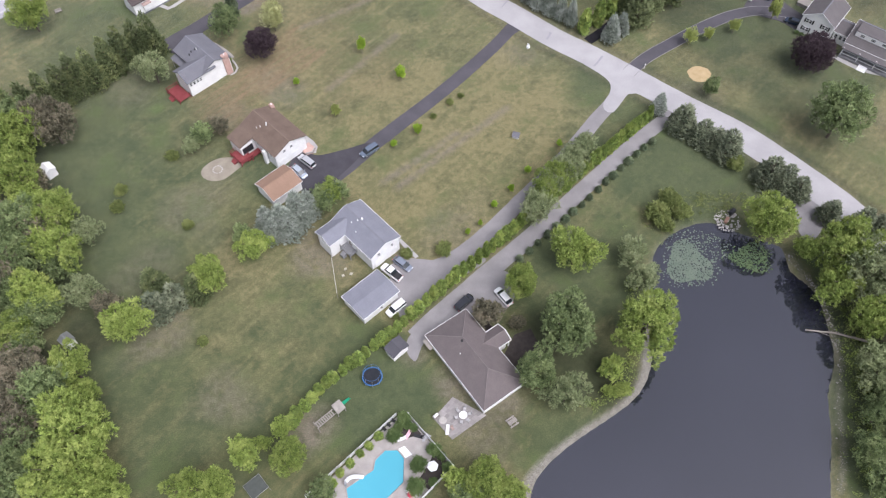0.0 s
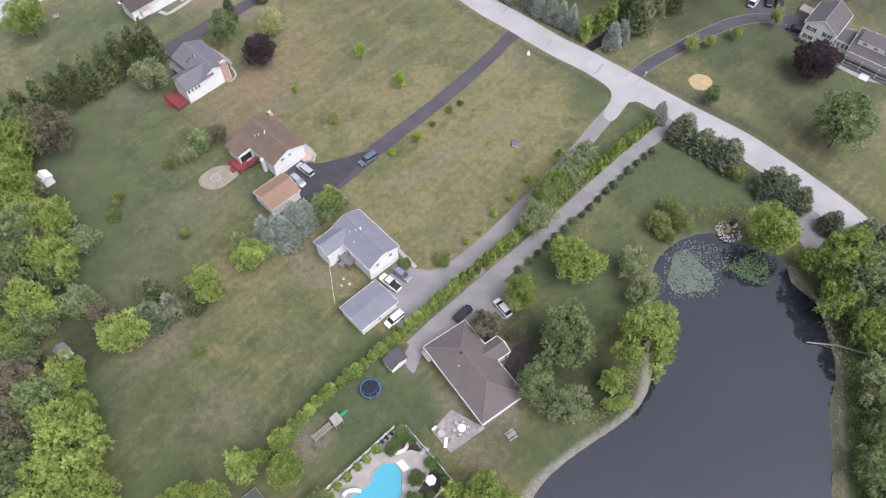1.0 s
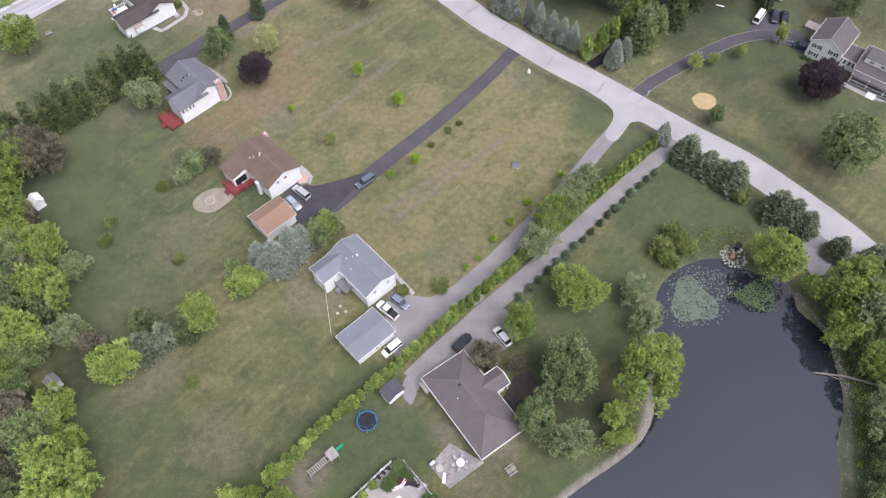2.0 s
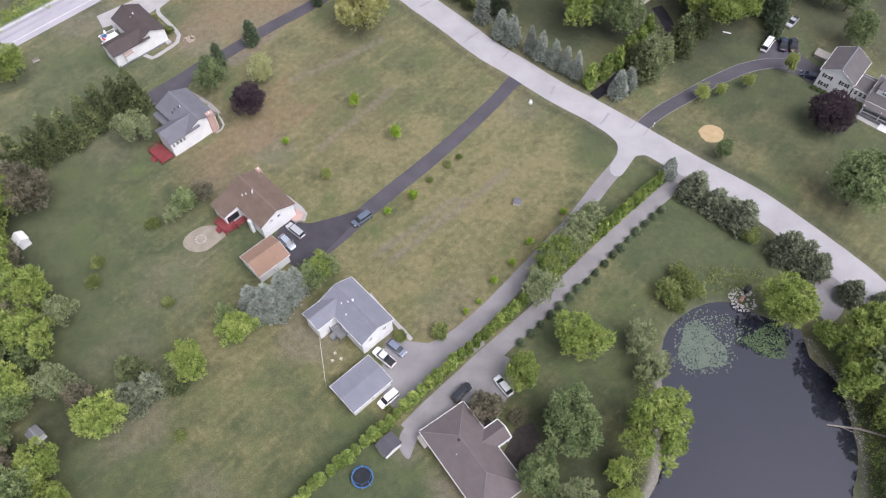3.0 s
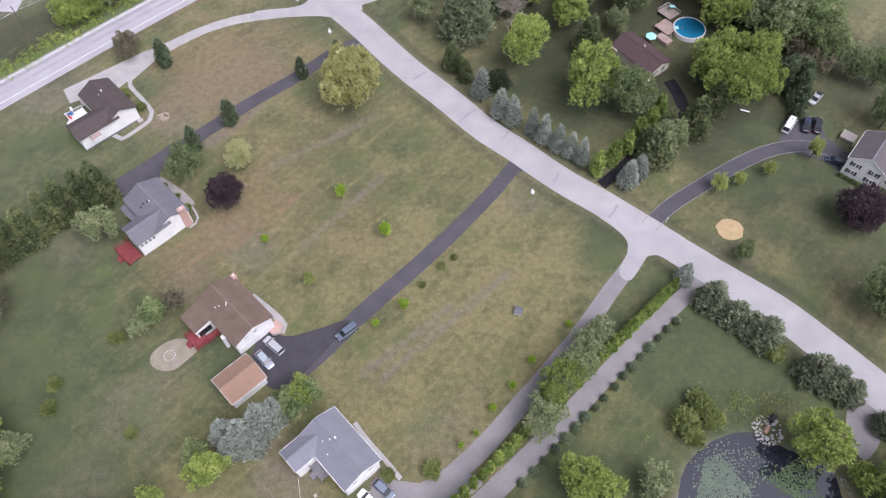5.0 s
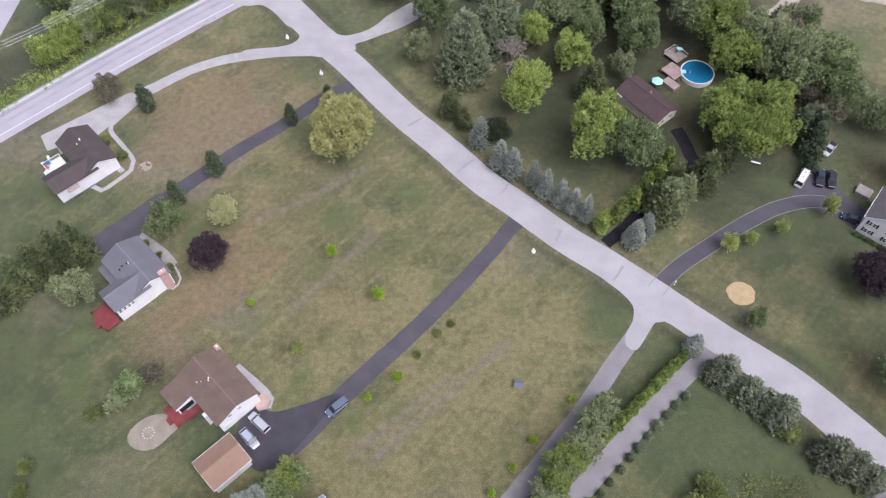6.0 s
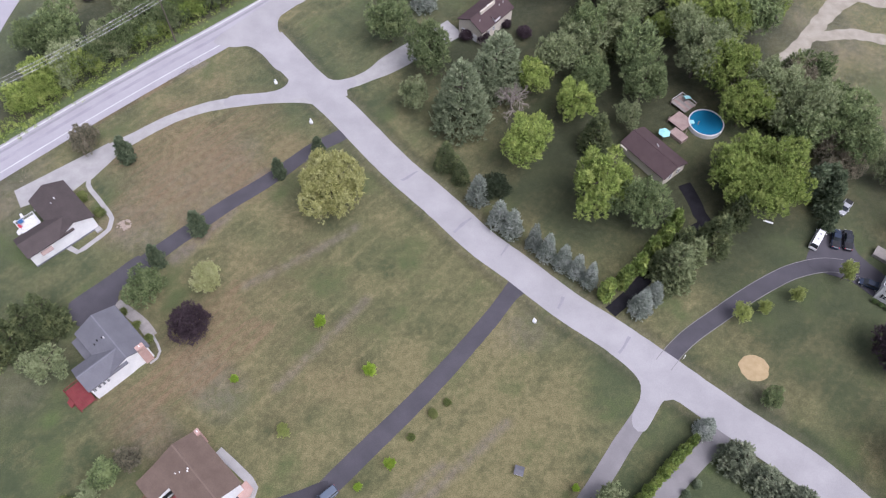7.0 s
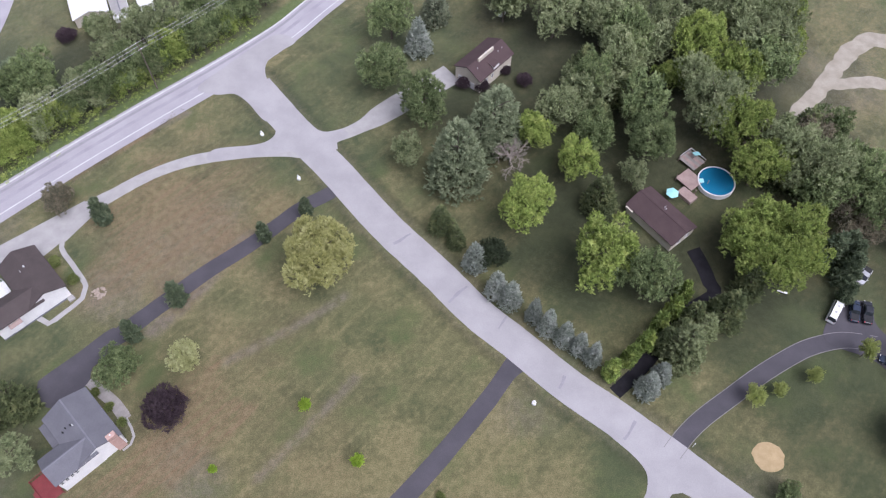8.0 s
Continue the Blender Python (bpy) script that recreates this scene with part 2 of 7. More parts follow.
GREENPL = mat("green_plastic", (0.02, 0.30, 0.16), (0.03, 0.36, 0.2), 1.0, 0.4)
REDCLOTH = mat("red_cloth", (0.50, 0.06, 0.09), (0.58, 0.10, 0.13), 1.0, 0.8)
AQUA = mat("aqua_canvas", (0.35, 0.72, 0.75), (0.42, 0.78, 0.8), 1.0, 0.8)
PINK = mat("pink_plastic", (0.75, 0.42, 0.50), (0.8, 0.5, 0.56), 1.0, 0.5)
STEEL = mat("galvanised_steel", (0.5, 0.5, 0.51), (0.42, 0.42, 0.44), 1.0, 0.45, metal=0.8)
LILY = leaf_mat("lily_pads", (0.105, 0.140, 0.105), (0.150, 0.185, 0.140), (0.175, 0.205, 0.160), 0.1, False)
LILYG = leaf_mat("green_lily_pads", (0.065, 0.10, 0.045), (0.09, 0.135, 0.06), (0.11, 0.15, 0.07), 0.1, False)
# Most kinds run from very dark to bright, painting crown shade and lit tufts.
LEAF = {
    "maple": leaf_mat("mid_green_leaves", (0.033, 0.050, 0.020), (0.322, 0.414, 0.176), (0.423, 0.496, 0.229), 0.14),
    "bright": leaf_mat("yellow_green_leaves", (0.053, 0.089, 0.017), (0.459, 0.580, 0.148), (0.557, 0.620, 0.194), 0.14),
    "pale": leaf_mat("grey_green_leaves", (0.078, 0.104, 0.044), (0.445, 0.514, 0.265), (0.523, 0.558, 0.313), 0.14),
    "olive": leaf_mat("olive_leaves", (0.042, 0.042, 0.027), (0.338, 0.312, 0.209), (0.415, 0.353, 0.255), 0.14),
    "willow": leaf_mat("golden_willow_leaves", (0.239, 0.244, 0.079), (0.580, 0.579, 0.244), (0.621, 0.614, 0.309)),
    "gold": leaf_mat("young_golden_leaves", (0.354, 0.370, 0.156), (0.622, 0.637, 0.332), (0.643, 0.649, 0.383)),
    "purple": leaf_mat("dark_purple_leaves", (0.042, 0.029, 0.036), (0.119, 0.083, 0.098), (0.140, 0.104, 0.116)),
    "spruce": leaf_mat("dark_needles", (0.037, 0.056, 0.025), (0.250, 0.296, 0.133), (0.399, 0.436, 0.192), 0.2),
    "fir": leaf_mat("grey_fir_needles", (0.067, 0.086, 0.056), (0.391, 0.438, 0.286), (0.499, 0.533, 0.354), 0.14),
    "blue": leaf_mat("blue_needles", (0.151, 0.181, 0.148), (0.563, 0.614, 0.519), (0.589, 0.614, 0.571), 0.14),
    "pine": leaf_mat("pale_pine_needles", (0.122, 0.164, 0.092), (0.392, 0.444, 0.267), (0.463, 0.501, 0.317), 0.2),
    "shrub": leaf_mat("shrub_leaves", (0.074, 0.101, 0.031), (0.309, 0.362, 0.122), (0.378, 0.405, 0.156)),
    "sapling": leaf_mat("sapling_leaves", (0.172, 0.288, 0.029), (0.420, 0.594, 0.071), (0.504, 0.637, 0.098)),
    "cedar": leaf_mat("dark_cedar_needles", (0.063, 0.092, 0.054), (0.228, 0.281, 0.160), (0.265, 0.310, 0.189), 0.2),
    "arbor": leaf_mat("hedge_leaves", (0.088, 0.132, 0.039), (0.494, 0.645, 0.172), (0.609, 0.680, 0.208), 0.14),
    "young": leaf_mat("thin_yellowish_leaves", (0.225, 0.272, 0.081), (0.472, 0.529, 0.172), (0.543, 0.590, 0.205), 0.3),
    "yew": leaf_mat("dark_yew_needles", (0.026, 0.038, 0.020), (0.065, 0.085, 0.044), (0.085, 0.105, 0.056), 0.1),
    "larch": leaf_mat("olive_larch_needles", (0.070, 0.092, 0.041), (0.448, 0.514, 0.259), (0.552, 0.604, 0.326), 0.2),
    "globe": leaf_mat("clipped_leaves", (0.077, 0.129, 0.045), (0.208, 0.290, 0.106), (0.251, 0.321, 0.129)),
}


# ---- small builders ----
def hill(x, y):
    """Height of the land: flat but for one rise beyond the lane."""
    return 3.2 * math.exp(-(((x - 82) / 30) ** 2 + ((y - 212) / 34) ** 2))


def finish(bm, name, material):
    me = bpy.data.meshes.new(name)
    bmesh.ops.recalc_face_normals(bm, faces=bm.faces)
    bm.to_mesh(me)
    bm.free()
    me.materials.append(material)
    return me


def part(name, bm, material, parent, label="", at=None):
    ob = new(name, finish(bm, name, material))
    ob.parent = parent
    if at is not None:
        ob.matrix_basis = at
    return tagged(ob, label)


def share(name, me, parent, at, label=""):
    ob = new(name, me)
    ob.parent = parent
    ob.matrix_basis = at
    return tagged(ob, label)


def root(name, m, label, category, group=""):
    ob = new(name)
    ob.matrix_basis = m
    return tagged(ob, label, category, group)


def setting(name, bm, material, label, category):
    return tagged(new(name, finish(bm, name, material)), label, category, kind="structure")


def box(bm, x0, x1, y0, y1, z0, z1, m=None):
    v = [bm.verts.new(p) for p in ((x0, y0, z0), (x1, y0, z0), (x1, y1, z0), (x0, y1, z0), (x0, y0, z1), (x1, y0, z1), (x1, y1, z1), (x0, y1, z1))]
    if m is not None:
        for a in v:
            a.co = m @ a.co
    for f in ((0, 3, 2, 1), (4, 5, 6, 7), (0, 1, 5, 4), (1, 2, 6, 5), (2, 3, 7, 6), (3, 0, 4, 7)):
        bm.faces.new([v[i] for i in f])
    return bm


def prism(bm, loop, z0, z1):
    lo, hi = [bm.verts.new((*p[:2], z0)) for p in loop], [bm.verts.new((*p[:2], z1)) for p in loop]
    bm.faces.new(lo[::-1])
    bm.faces.new(hi)
    for i in range(len(loop)):
        j = (i + 1) % len(loop)
        bm.faces.new((lo[i], lo[j], hi[j], hi[i]))
    return bm


def tube(bm, a, b, r0, r1, n=8):
    a, b = Vector(a), Vector(b)
    w = (b - a).normalized()
    u = w.orthogonal().normalized()
    v = w.cross(u)
    rings = [[bm.verts.new(c + (u * math.cos(2 * math.pi * i / n) + v * math.sin(2 * math.pi * i / n)) * r) for i in range(n)] for c, r in ((a, r0), (b, r1))]
    for i in range(n):
        j = (i + 1) % n
        bm.faces.new((rings[0][i], rings[0][j], rings[1][j], rings[1][i]))
    bm.faces.new(rings[0][::-1])
    bm.faces.new(rings[1])
    return bm


def ring(bm, r, tubeth, z, n=32, squash=1.0):
    """A hoop of round section."""
    loops = []
    for i in range(n):
        a = 2 * math.pi * i / n
        loops.append([bm.verts.new(((r + tubeth * math.cos(b)) * math.cos(a), (r + tubeth * math.cos(b)) * math.sin(a), z + squash * tubeth * math.sin(b))) for b in [k * math.pi / 3 for k in range(6)]])
    for i in range(n):
        p, q = loops[i], loops[(i + 1) % n]
        for k in range(6):
            bm.faces.new((p[k], q[k], q[(k + 1) % 6], p[(k + 1) % 6]))
    return bm


def slabface(bm, quad, thick):
    """A plank-like solid: a polygon thickened downwards along its normal."""
    q = [Vector(p) for p in quad]
    n = (q[1] - q[0]).cross(q[2] - q[0]).normalized()
    if n.z < 0:
        n.negate()
    top, low = [bm.verts.new(p) for p in q], [bm.verts.new(p - n * thick) for p in q]
    bm.faces.new(top)
    bm.faces.new(low[::-1])
    for i in range(len(q)):
        j = (i + 1) % len(q)
        bm.faces.new((top[j], top[i], low[i], low[j]))
    return bm


def curve(points, step=2.0, closed=False):
    """A smooth line through the points."""
    p = [Vector((*q[:2], 0)) for q in points]
    n = len(p)
    out = []
    for i in range(n if closed else n - 1):
        a, b, c, d = [p[k % n] if closed else p[min(max(k, 0), n - 1)] for k in (i - 1, i, i + 1, i + 2)]
        for s in range(max(1, int((c - b).length / step))):
            t = s / max(1, int((c - b).length / step))
            out.append(0.5 * (2 * b + (c - a) * t + (2 * a - 5 * b + 4 * c - d) * t * t + (3 * b - a - 3 * c + d) * t ** 3))
    if not closed:
        out.append(p[-1])
    return out


def ribbon(bm, points, width, lift, step=2.0, shift=0.0, ragged=0.0, smooth=True):
    """A strip of paving along a line, with a low edge. width: one number, one at each end, or stops along it."""
    line = curve(points, step) if smooth else [Vector((*q[:2], 0)) for q in points]
    stops = width if isinstance(width, list) else [(0, width), (1, width)] if not isinstance(width, tuple) else [(0, width[0]), (1, width[1])]
    rows = []
    for i, c in enumerate(line):
        d = (line[min(i + 1, len(line) - 1)] - line[max(i - 1, 0)]).normalized()
        side = Vector((-d.y, d.x, 0))
        w = float(np.interp(i / (len(line) - 1), [s[0] for s in stops], [s[1] for s in stops])) / 2
        l = w + ragged * noise.noise(c * 0.35)
        r = w + ragged * noise.noise(c * 0.35 + Vector((40, 9, 3)))
        a, b = c + side * (shift + l), c + side * (shift - r)
        rows.append([bm.verts.new((q.x, q.y, hill(q.x, q.y) + z)) for q, z in ((a, -0.05), (a, lift), (b, lift), (b, -0.05))])
    for p, q in zip(rows, rows[1:]):
        for k in range(3):
            bm.faces.new((p[k], q[k], q[k + 1], p[k + 1]))
    return bm


# ---- the land: one sheet with the pond's hollow in it ----
LANE = [(-27.5, 233.4), (-20.2, 222.6), (-13.3, 212.7), (-6.9, 204.4), (4, 188.9), (14.6, 176), (22.4, 166), (29.7, 158.6), (39.3, 148.6), (49.7, 139.4), (66, 123.5), (79, 111.3), (87.8, 100.1), (95, 90.2), (101.2, 79.3), (111.3, 62.4)]
HIGHWAY = [(-128, 159.5), (-111.5, 174.4), (-93.2, 190.7), (-72.2, 209.1), (-54.4, 223.9), (-37.2, 237.6), (-21.5, 251.5), (-10.9, 263.8), (8, 284), (45.8, 320)]
POND = [(51, 79.7), (54, 83), (59.4, 85.9), (64.8, 86.7), (68.7, 84.9), (71.9, 82.7), (78.9, 78.8), (78.6, 73.3), (82.1, 67.9), (82.3, 61.9), (81.7, 56.1), (80.5, 51.3), (77, 45), (74.9, 37.3), (72.1, 30.1), (69.5, 24.3), (61.1, 19.2), (45.5, 16.6), (29.4, 19.6), (17.4, 25.2), (17.1, 30.3), (19.5, 34.2), (23.9, 37.8), (29.8, 41.3), (35.9, 44.6), (40.7, 47.9), (43.6, 52), (45.2, 56), (47.5, 64.4), (48.4, 72.5)]
SHORE = [(15.5, 29.7), (18, 33.6), (22.8, 37.3), (28.8, 40.9), (34.8, 44), (39.7, 47.6), (42.5, 51.3), (44, 55.8), (46, 62), (47.8, 69.8), (49.4, 75.5)]
BANKGRASS = [(87, 74), (87, 64), (86.4, 52), (82.6, 41), (79.2, 29), (77, 20)]
BANK = [(79.7, 77.2), (81.4, 71.4), (83.1, 65.8), (82.8, 59.9), (82.2, 54.2), (81, 49.4), (78.2, 42.7), (76.3, 35.1), (72.9, 27)]
# Woodland floor, plus tree shade painted onto lawns and between crowns.
WOODS_SHADE = [(14, 44, 6, 0.35), (-95, 70, 20), (-100, 100, 18), (-84, 30, 18), (-74, 48, 7), (-98, 128, 12), (-78, 62, 6), (66, 205, 26), (90, 226, 28), (104, 198, 18), (45, 182, 20, 0.8), (88, 142, 22, 0.42), (104, 122, 14, 0.3), (30, 205, 16, 0.5), (50, 235, 26), (75, 160, 12, 0.7), (92, 160, 15, 0.35), (-70, 69, 6), (70, 176, 10), (48, 172, 14, 0.5), (62, 172, 12), (84, 172, 16), (30, 222, 16), (45, 195, 14), (60, 250, 34), (98, 62, 14), (100, 40, 14), (-72, 232, 22), (-50, 252, 18), (-95, 205, 18), (26, 60, 9), (33, 52, 9), (124, 168, 12, 0.8), (136, 158, 12, 0.8), (140, 175, 16), (113, 172, 11, 0.75)]
DRY = [(130, 215, 30, 0.35), (118, 240, 20, 0.5), (5, 95, 22, 0.55), (0, 150, 34, 0.12), (-35, 140, 18, 0.45), (-22, 90, 12, 0.5), (20, 120, 26, 0.75), (0, 130, 14, 0.6), (-36, 150, 26, 0.25), (-28, 122, 16, 0.5), (-45, 190, 26, 0.75), (-62, 160, 14, 0.4), (124, 112, 12, 0.8), (24, 172, 14, 0.25), (-30, 80, 12, 0.4)]
LUSH = [(-66, 88, 16, 0.55), (-60, 104, 18, 0.40), (-62, 58, 12, 0.45), (-50, 46, 12, 0.35), (-76, 112, 18, 0.55), (-28, 70, 10, 0.3), (100, 130, 20, 0.35), (-75, 166, 22, 0.4), (48, 180, 16, 0.3), (-42, 66, 24, 0.08), (-30, 48, 14, 0.2), (95, 152, 20, 0.45), (-60, 190, 9, 0.4), (-78, 95, 22, 0.4), (-72, 138, 22, 0.4), (-30, 205, 10, 0.3), (-88, 95, 14, 0.5), (62, 105, 22, 0.7), (35, 75, 16, 0.6), (-12, 52, 14, 0.8), (-92, 118, 12, 0.6), (-70, 118, 22, 0.3), (-82, 150, 16, 0.4), (28, 40, 10, 0.5), (82, 44, 6, 0.7), (88, 30, 8, 0.8), (-35, 110, 8, 0.6), (48, 130, 10, 0.5), (-10, 215, 18, 0.35), (10, 240, 20, 0.3), (-88, 235, 14, 0.8), (90, 150, 14, 0.3)]
BARE = [(-40, 184, 12, 0.55), (-52, 176, 9, 0.6), (-22, 84, 7, 0.7), (-55, 68, 7, 0.55), (-40, 52, 6, 0.5), (-24, 45, 5, 0.9), (13, 46, 5, 0.5), (12, 40, 5, 0.35), (4.5, 52.5, 4, 0.75), (14, 48.5, 4.5, 0.8), (9.5, 43, 4, 0.6), (-2, 60, 3, 0.5), (-50, 100, 9, 0.35), (-44, 126, 6, 0.5), (-34, 136, 7, 0.6), (-54, 180, 8, 0.4), (-86, 186, 10, 0.6), (-36, 190, 9, 0.55), (9, 88, 9, 0.35), (-6, 82, 4, 0.5), (124, 108, 9, 0.9), (72, 126, 6, 0.35), (-70, 140, 8, 0.3), (30, 143, 6, 0.4), (120, 224, 14, 0.5), (-60, 82, 8, 0.3), (-57, 174, 3, 0.9)]

RUST = [(-38, 138, 7, 0.95), (-34, 145, 6, 0.95), (-47, 130, 7, 0.8), (-42, 193, 19, 0.9), (-54, 181, 9, 0.7), (-30, 206, 10, 0.5), (-40, 142, 9, 0.7), (-33, 150, 8, 0.7), (-52, 136, 7, 0.6), (-45, 130, 8, 0.4), (-22, 160, 12, 0.3), (-14, 140, 14, 0.25), (124, 110, 10, 0.7)]

TRAILS = [[(-28.4, 158), (-19.7, 162.4), (-10.6, 167.6), (-4.8, 171.3)], [(-48, 135.9), (-40.6, 141.7), (-32.7, 146.1), (-25.5, 149)], [(-36.7, 135.2), (-32.1, 140.1), (-27.1, 143.6)], [(-46.4, 131.8), (-39.6, 135.9), (-32.6, 141), (-26.9, 145.2)], [(-4.3, 101.7), (4.6, 108.9), (13.9, 116.5), (23.8, 124.5)], [(-20.7, 134.4), (-12.7, 142.5), (-2.8, 152.9)], [(-59.9, 214.8), (-52.7, 219.6), (-43.8, 224.9)], [(-7.5, 103.6), (0.8, 109.6), (10.8, 117.1)], [(-44.3, 138.7), (-39.9, 142.4), (-36, 146.2), (-34.2, 149.7), (-31.8, 154.5), (-30.4, 158.2)], [(-36.1, 137.6), (-31.2, 142.4), (-27, 144.4), (-22.8, 147.7)], [(-43.8, 165.9), (-36.9, 173.2), (-31.1, 181.1), (-26.1, 187.6)], [(-68.4, 206.8), (-64.1, 210.2), (-58.3, 214.7), (-52.3, 219.1)]]


def land():
    xs = np.r_[-3000, -900, -400, -220, np.arange(-160, 200.1, 1.0), 260, 500, 1000, 3000]
    ys = np.r_[-3000, -900, -300, -80, np.arange(-10, 345.1, 1.0), 420, 700, 1200, 3000]
    X, Y = np.meshgrid(xs, ys)
    x, y = X.ravel(), Y.ravel()
    z = 3.2 * np.exp(-(((x - 82) / 30) ** 2 + ((y - 212) / 34) ** 2))

    def spread(blobs, sharp=1.0):
        out = np.zeros_like(x)
        for bx, by, r, *a in blobs:
            wob = 1 + 0.35 * np.sin(x * 0.31 + by) * np.sin(y * 0.27 + bx)
            d = np.hypot(x - bx, y - by) / (r * wob)
            out = np.maximum(out, (a[0] if a else 1.0) * np.clip((1.25 - d) / 0.7 * sharp, 0, 1))
        return out

    def gap(line, closed):
        p = np.array([q[:2] for q in line])
        q = np.roll(p, -1, 0) if closed else p[1:]
        p = p if closed else p[:-1]
        best = np.full(len(x), 1e9)
        for a, b in zip(p, q):
            ab = b - a
            t = np.clip(((x - a[0]) * ab[0] + (y - a[1]) * ab[1]) / max(ab @ ab, 1e-9), 0, 1)
            best = np.minimum(best, np.hypot(x - a[0] - t * ab[0], y - a[1] - t * ab[1]))
        return best

    loop = curve(POND, 2.0, True)
    d = gap(loop, True)
    inside = np.zeros(len(x), bool)
    for a, b in zip(loop, loop[1:] + loop[:1]):
        cross = (a.y > y) != (b.y > y)
        with np.errstate(divide="ignore", invalid="ignore"):
            inside ^= cross & (x < (b.x - a.x) * (y - a.y) / (b.y - a.y) + a.x)
    pond = np.where(inside, -0.35 - 0.30 * np.minimum(d, 6), np.minimum(-0.35 + 0.14 * d, 0))
    z = z + pond
    shore = np.clip((1.5 - gap(curve(SHORE), False)) / 0.7, 0, 1)
    bank = 0.4 * np.clip((0.9 - gap(curve(BANK), False)) / 0.6, 0, 1)
    green = 0.9 * np.clip((4.6 - gap(curve(BANKGRASS), False)) / 2.5, 0, 1)
    edge = 0.30 * np.clip((1.0 - d) / 0.8, 0, 1)
    verge = np.abs(gap(curve(LANE), False) - 4.6)
    worn = 0.40 * np.clip((1.1 - verge) / 0.8, 0, 1)
    damp = 0.42 * np.clip((1.4 - np.abs(gap(curve(LANE), False) - 5.6)) / 0.9, 0, 1)
    brown = np.zeros_like(x)
    for k, trail in enumerate(TRAILS):
        if k in (1, 2, 3, 8, 9, 11):
            brown = np.maximum(brown, np.clip((1.9 - gap(curve(trail), False)) / 0.9, 0, 1))
            continue
        worn = np.maximum(worn, (0.98 if k in (6, 8, 10) else 0.8) * np.clip(((2.3 if k > 7 else 1.5) - gap(curve(trail), False)) / 1.2, 0, 1))
    road = gap(curve(HIGHWAY), False)
    beyond = (y - 223.9) * 0.75 - (x + 54.4) * 0.66 > 0
    fresh = np.maximum(spread([(-63.5, 130.6, 1.7, 0.55)]), 0.85 * np.clip((8.4 - road) / 1.6, 0, 1) * beyond)
    w, h = len(xs), len(ys)
    i = (np.arange(h - 1)[:, None] * w + np.arange(w - 1)[None, :]).ravel()
    me = bpy.data.meshes.new("ground")
    me.from_pydata(np.c_[x, y, z].tolist(), [], np.c_[i, i + 1, i + w + 1, i + w].tolist())
    for name, values in (("dry", spread(DRY)), ("lush", np.maximum(spread(LUSH), green)), ("bare", np.maximum(spread(BARE), worn)), ("rust", np.maximum(spread(RUST), brown)), ("fresh", fresh), ("wood", np.maximum(0.8 * spread(WOODS_SHADE), damp)), ("sand", np.maximum(np.maximum(shore, bank), edge))):
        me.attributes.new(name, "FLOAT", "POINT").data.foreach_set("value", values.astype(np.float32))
    me.polygons.foreach_set("use_smooth", [True] * len(me.polygons))
    me.materials.append(GROUND)
    tagged(new("ground", me), "wide mown lawns, patchy green and straw-coloured", "ground", kind="structure")


land()

bm = bmesh.new()
loop = curve(POND, 2.0, True)
mid = sum(loop, Vector()) / len(loop)
bm.faces.new([bm.verts.new((*(p + (p - mid).normalized() * 1.2).xy, -0.35)) for p in loop])
setting("water", bm, WATER, "still dark pond water reflecting the grey sky", "pond")

# ---- roads and drives ----
setting("road_highway", ribbon(bmesh.new(), HIGHWAY, [(0, 10.0), (0.5, 9.8), (0.6, 8.8), (1, 8.6)], 0.060), HIGH_M, "wide pale asphalt highway with white edge lines", "road")
setting("road_lane", ribbon(bmesh.new(), LANE, [(0, 7.9), (0.30, 7.7), (0.45, 7.4), (0.66, 7.4), (0.8, 8.2), (1, 8.0)], 0.075, ragged=0.12), LANE_M, "pale worn residential road with tar-sealed cracks", "road")
setting("road_far", ribbon(bmesh.new(), [(-105.4, 217.8), (-101.7, 243.7), (-99, 260.4), (-99, 283.7), (-99.6, 315.9)], 6.0, 0.03), HIGH_M, "narrow pale road beyond the trees", "road")
for name, shift, wide, m, words in (
    ("trim_edge_line", 4.1, 0.5, LINEPAINT, "worn pale line along the highway's far edge"),
    ("trim_edge_line", -2.8, 0.32, LINEPAINT, "worn white line along the highway's near edge"),
    ("trim_centre_seam", 2.8, 0.75, TAR, "dark tar seam along the highway"),
    ("trim_wheel_track", 0.3, 1.0, HIGHTRACK, "faint darker wheel track on the highway"),
):
    setting(name, ribbon(bmesh.new(), HIGHWAY, wide, 0.066, shift=shift, ragged=0.06), m, words, "road marking")


def flare(name, points, material, lift, label):
    """A paved pad with rounded corners."""
    loop = curve(points, 1.0, True)
    bm = bmesh.new()
    top = [bm.verts.new((p.x, p.y, hill(p.x, p.y) + lift)) for p in loop]
    low = [bm.verts.new((p.x, p.y, hill(p.x, p.y) - 0.1)) for p in loop]
    bm.faces.new(top)
    for i in range(len(loop)):
        j = (i + 1) % len(loop)
        bm.faces.new((top[j], top[i], low[i], low[j]))
    setting(name, bm, material, label, "paving")


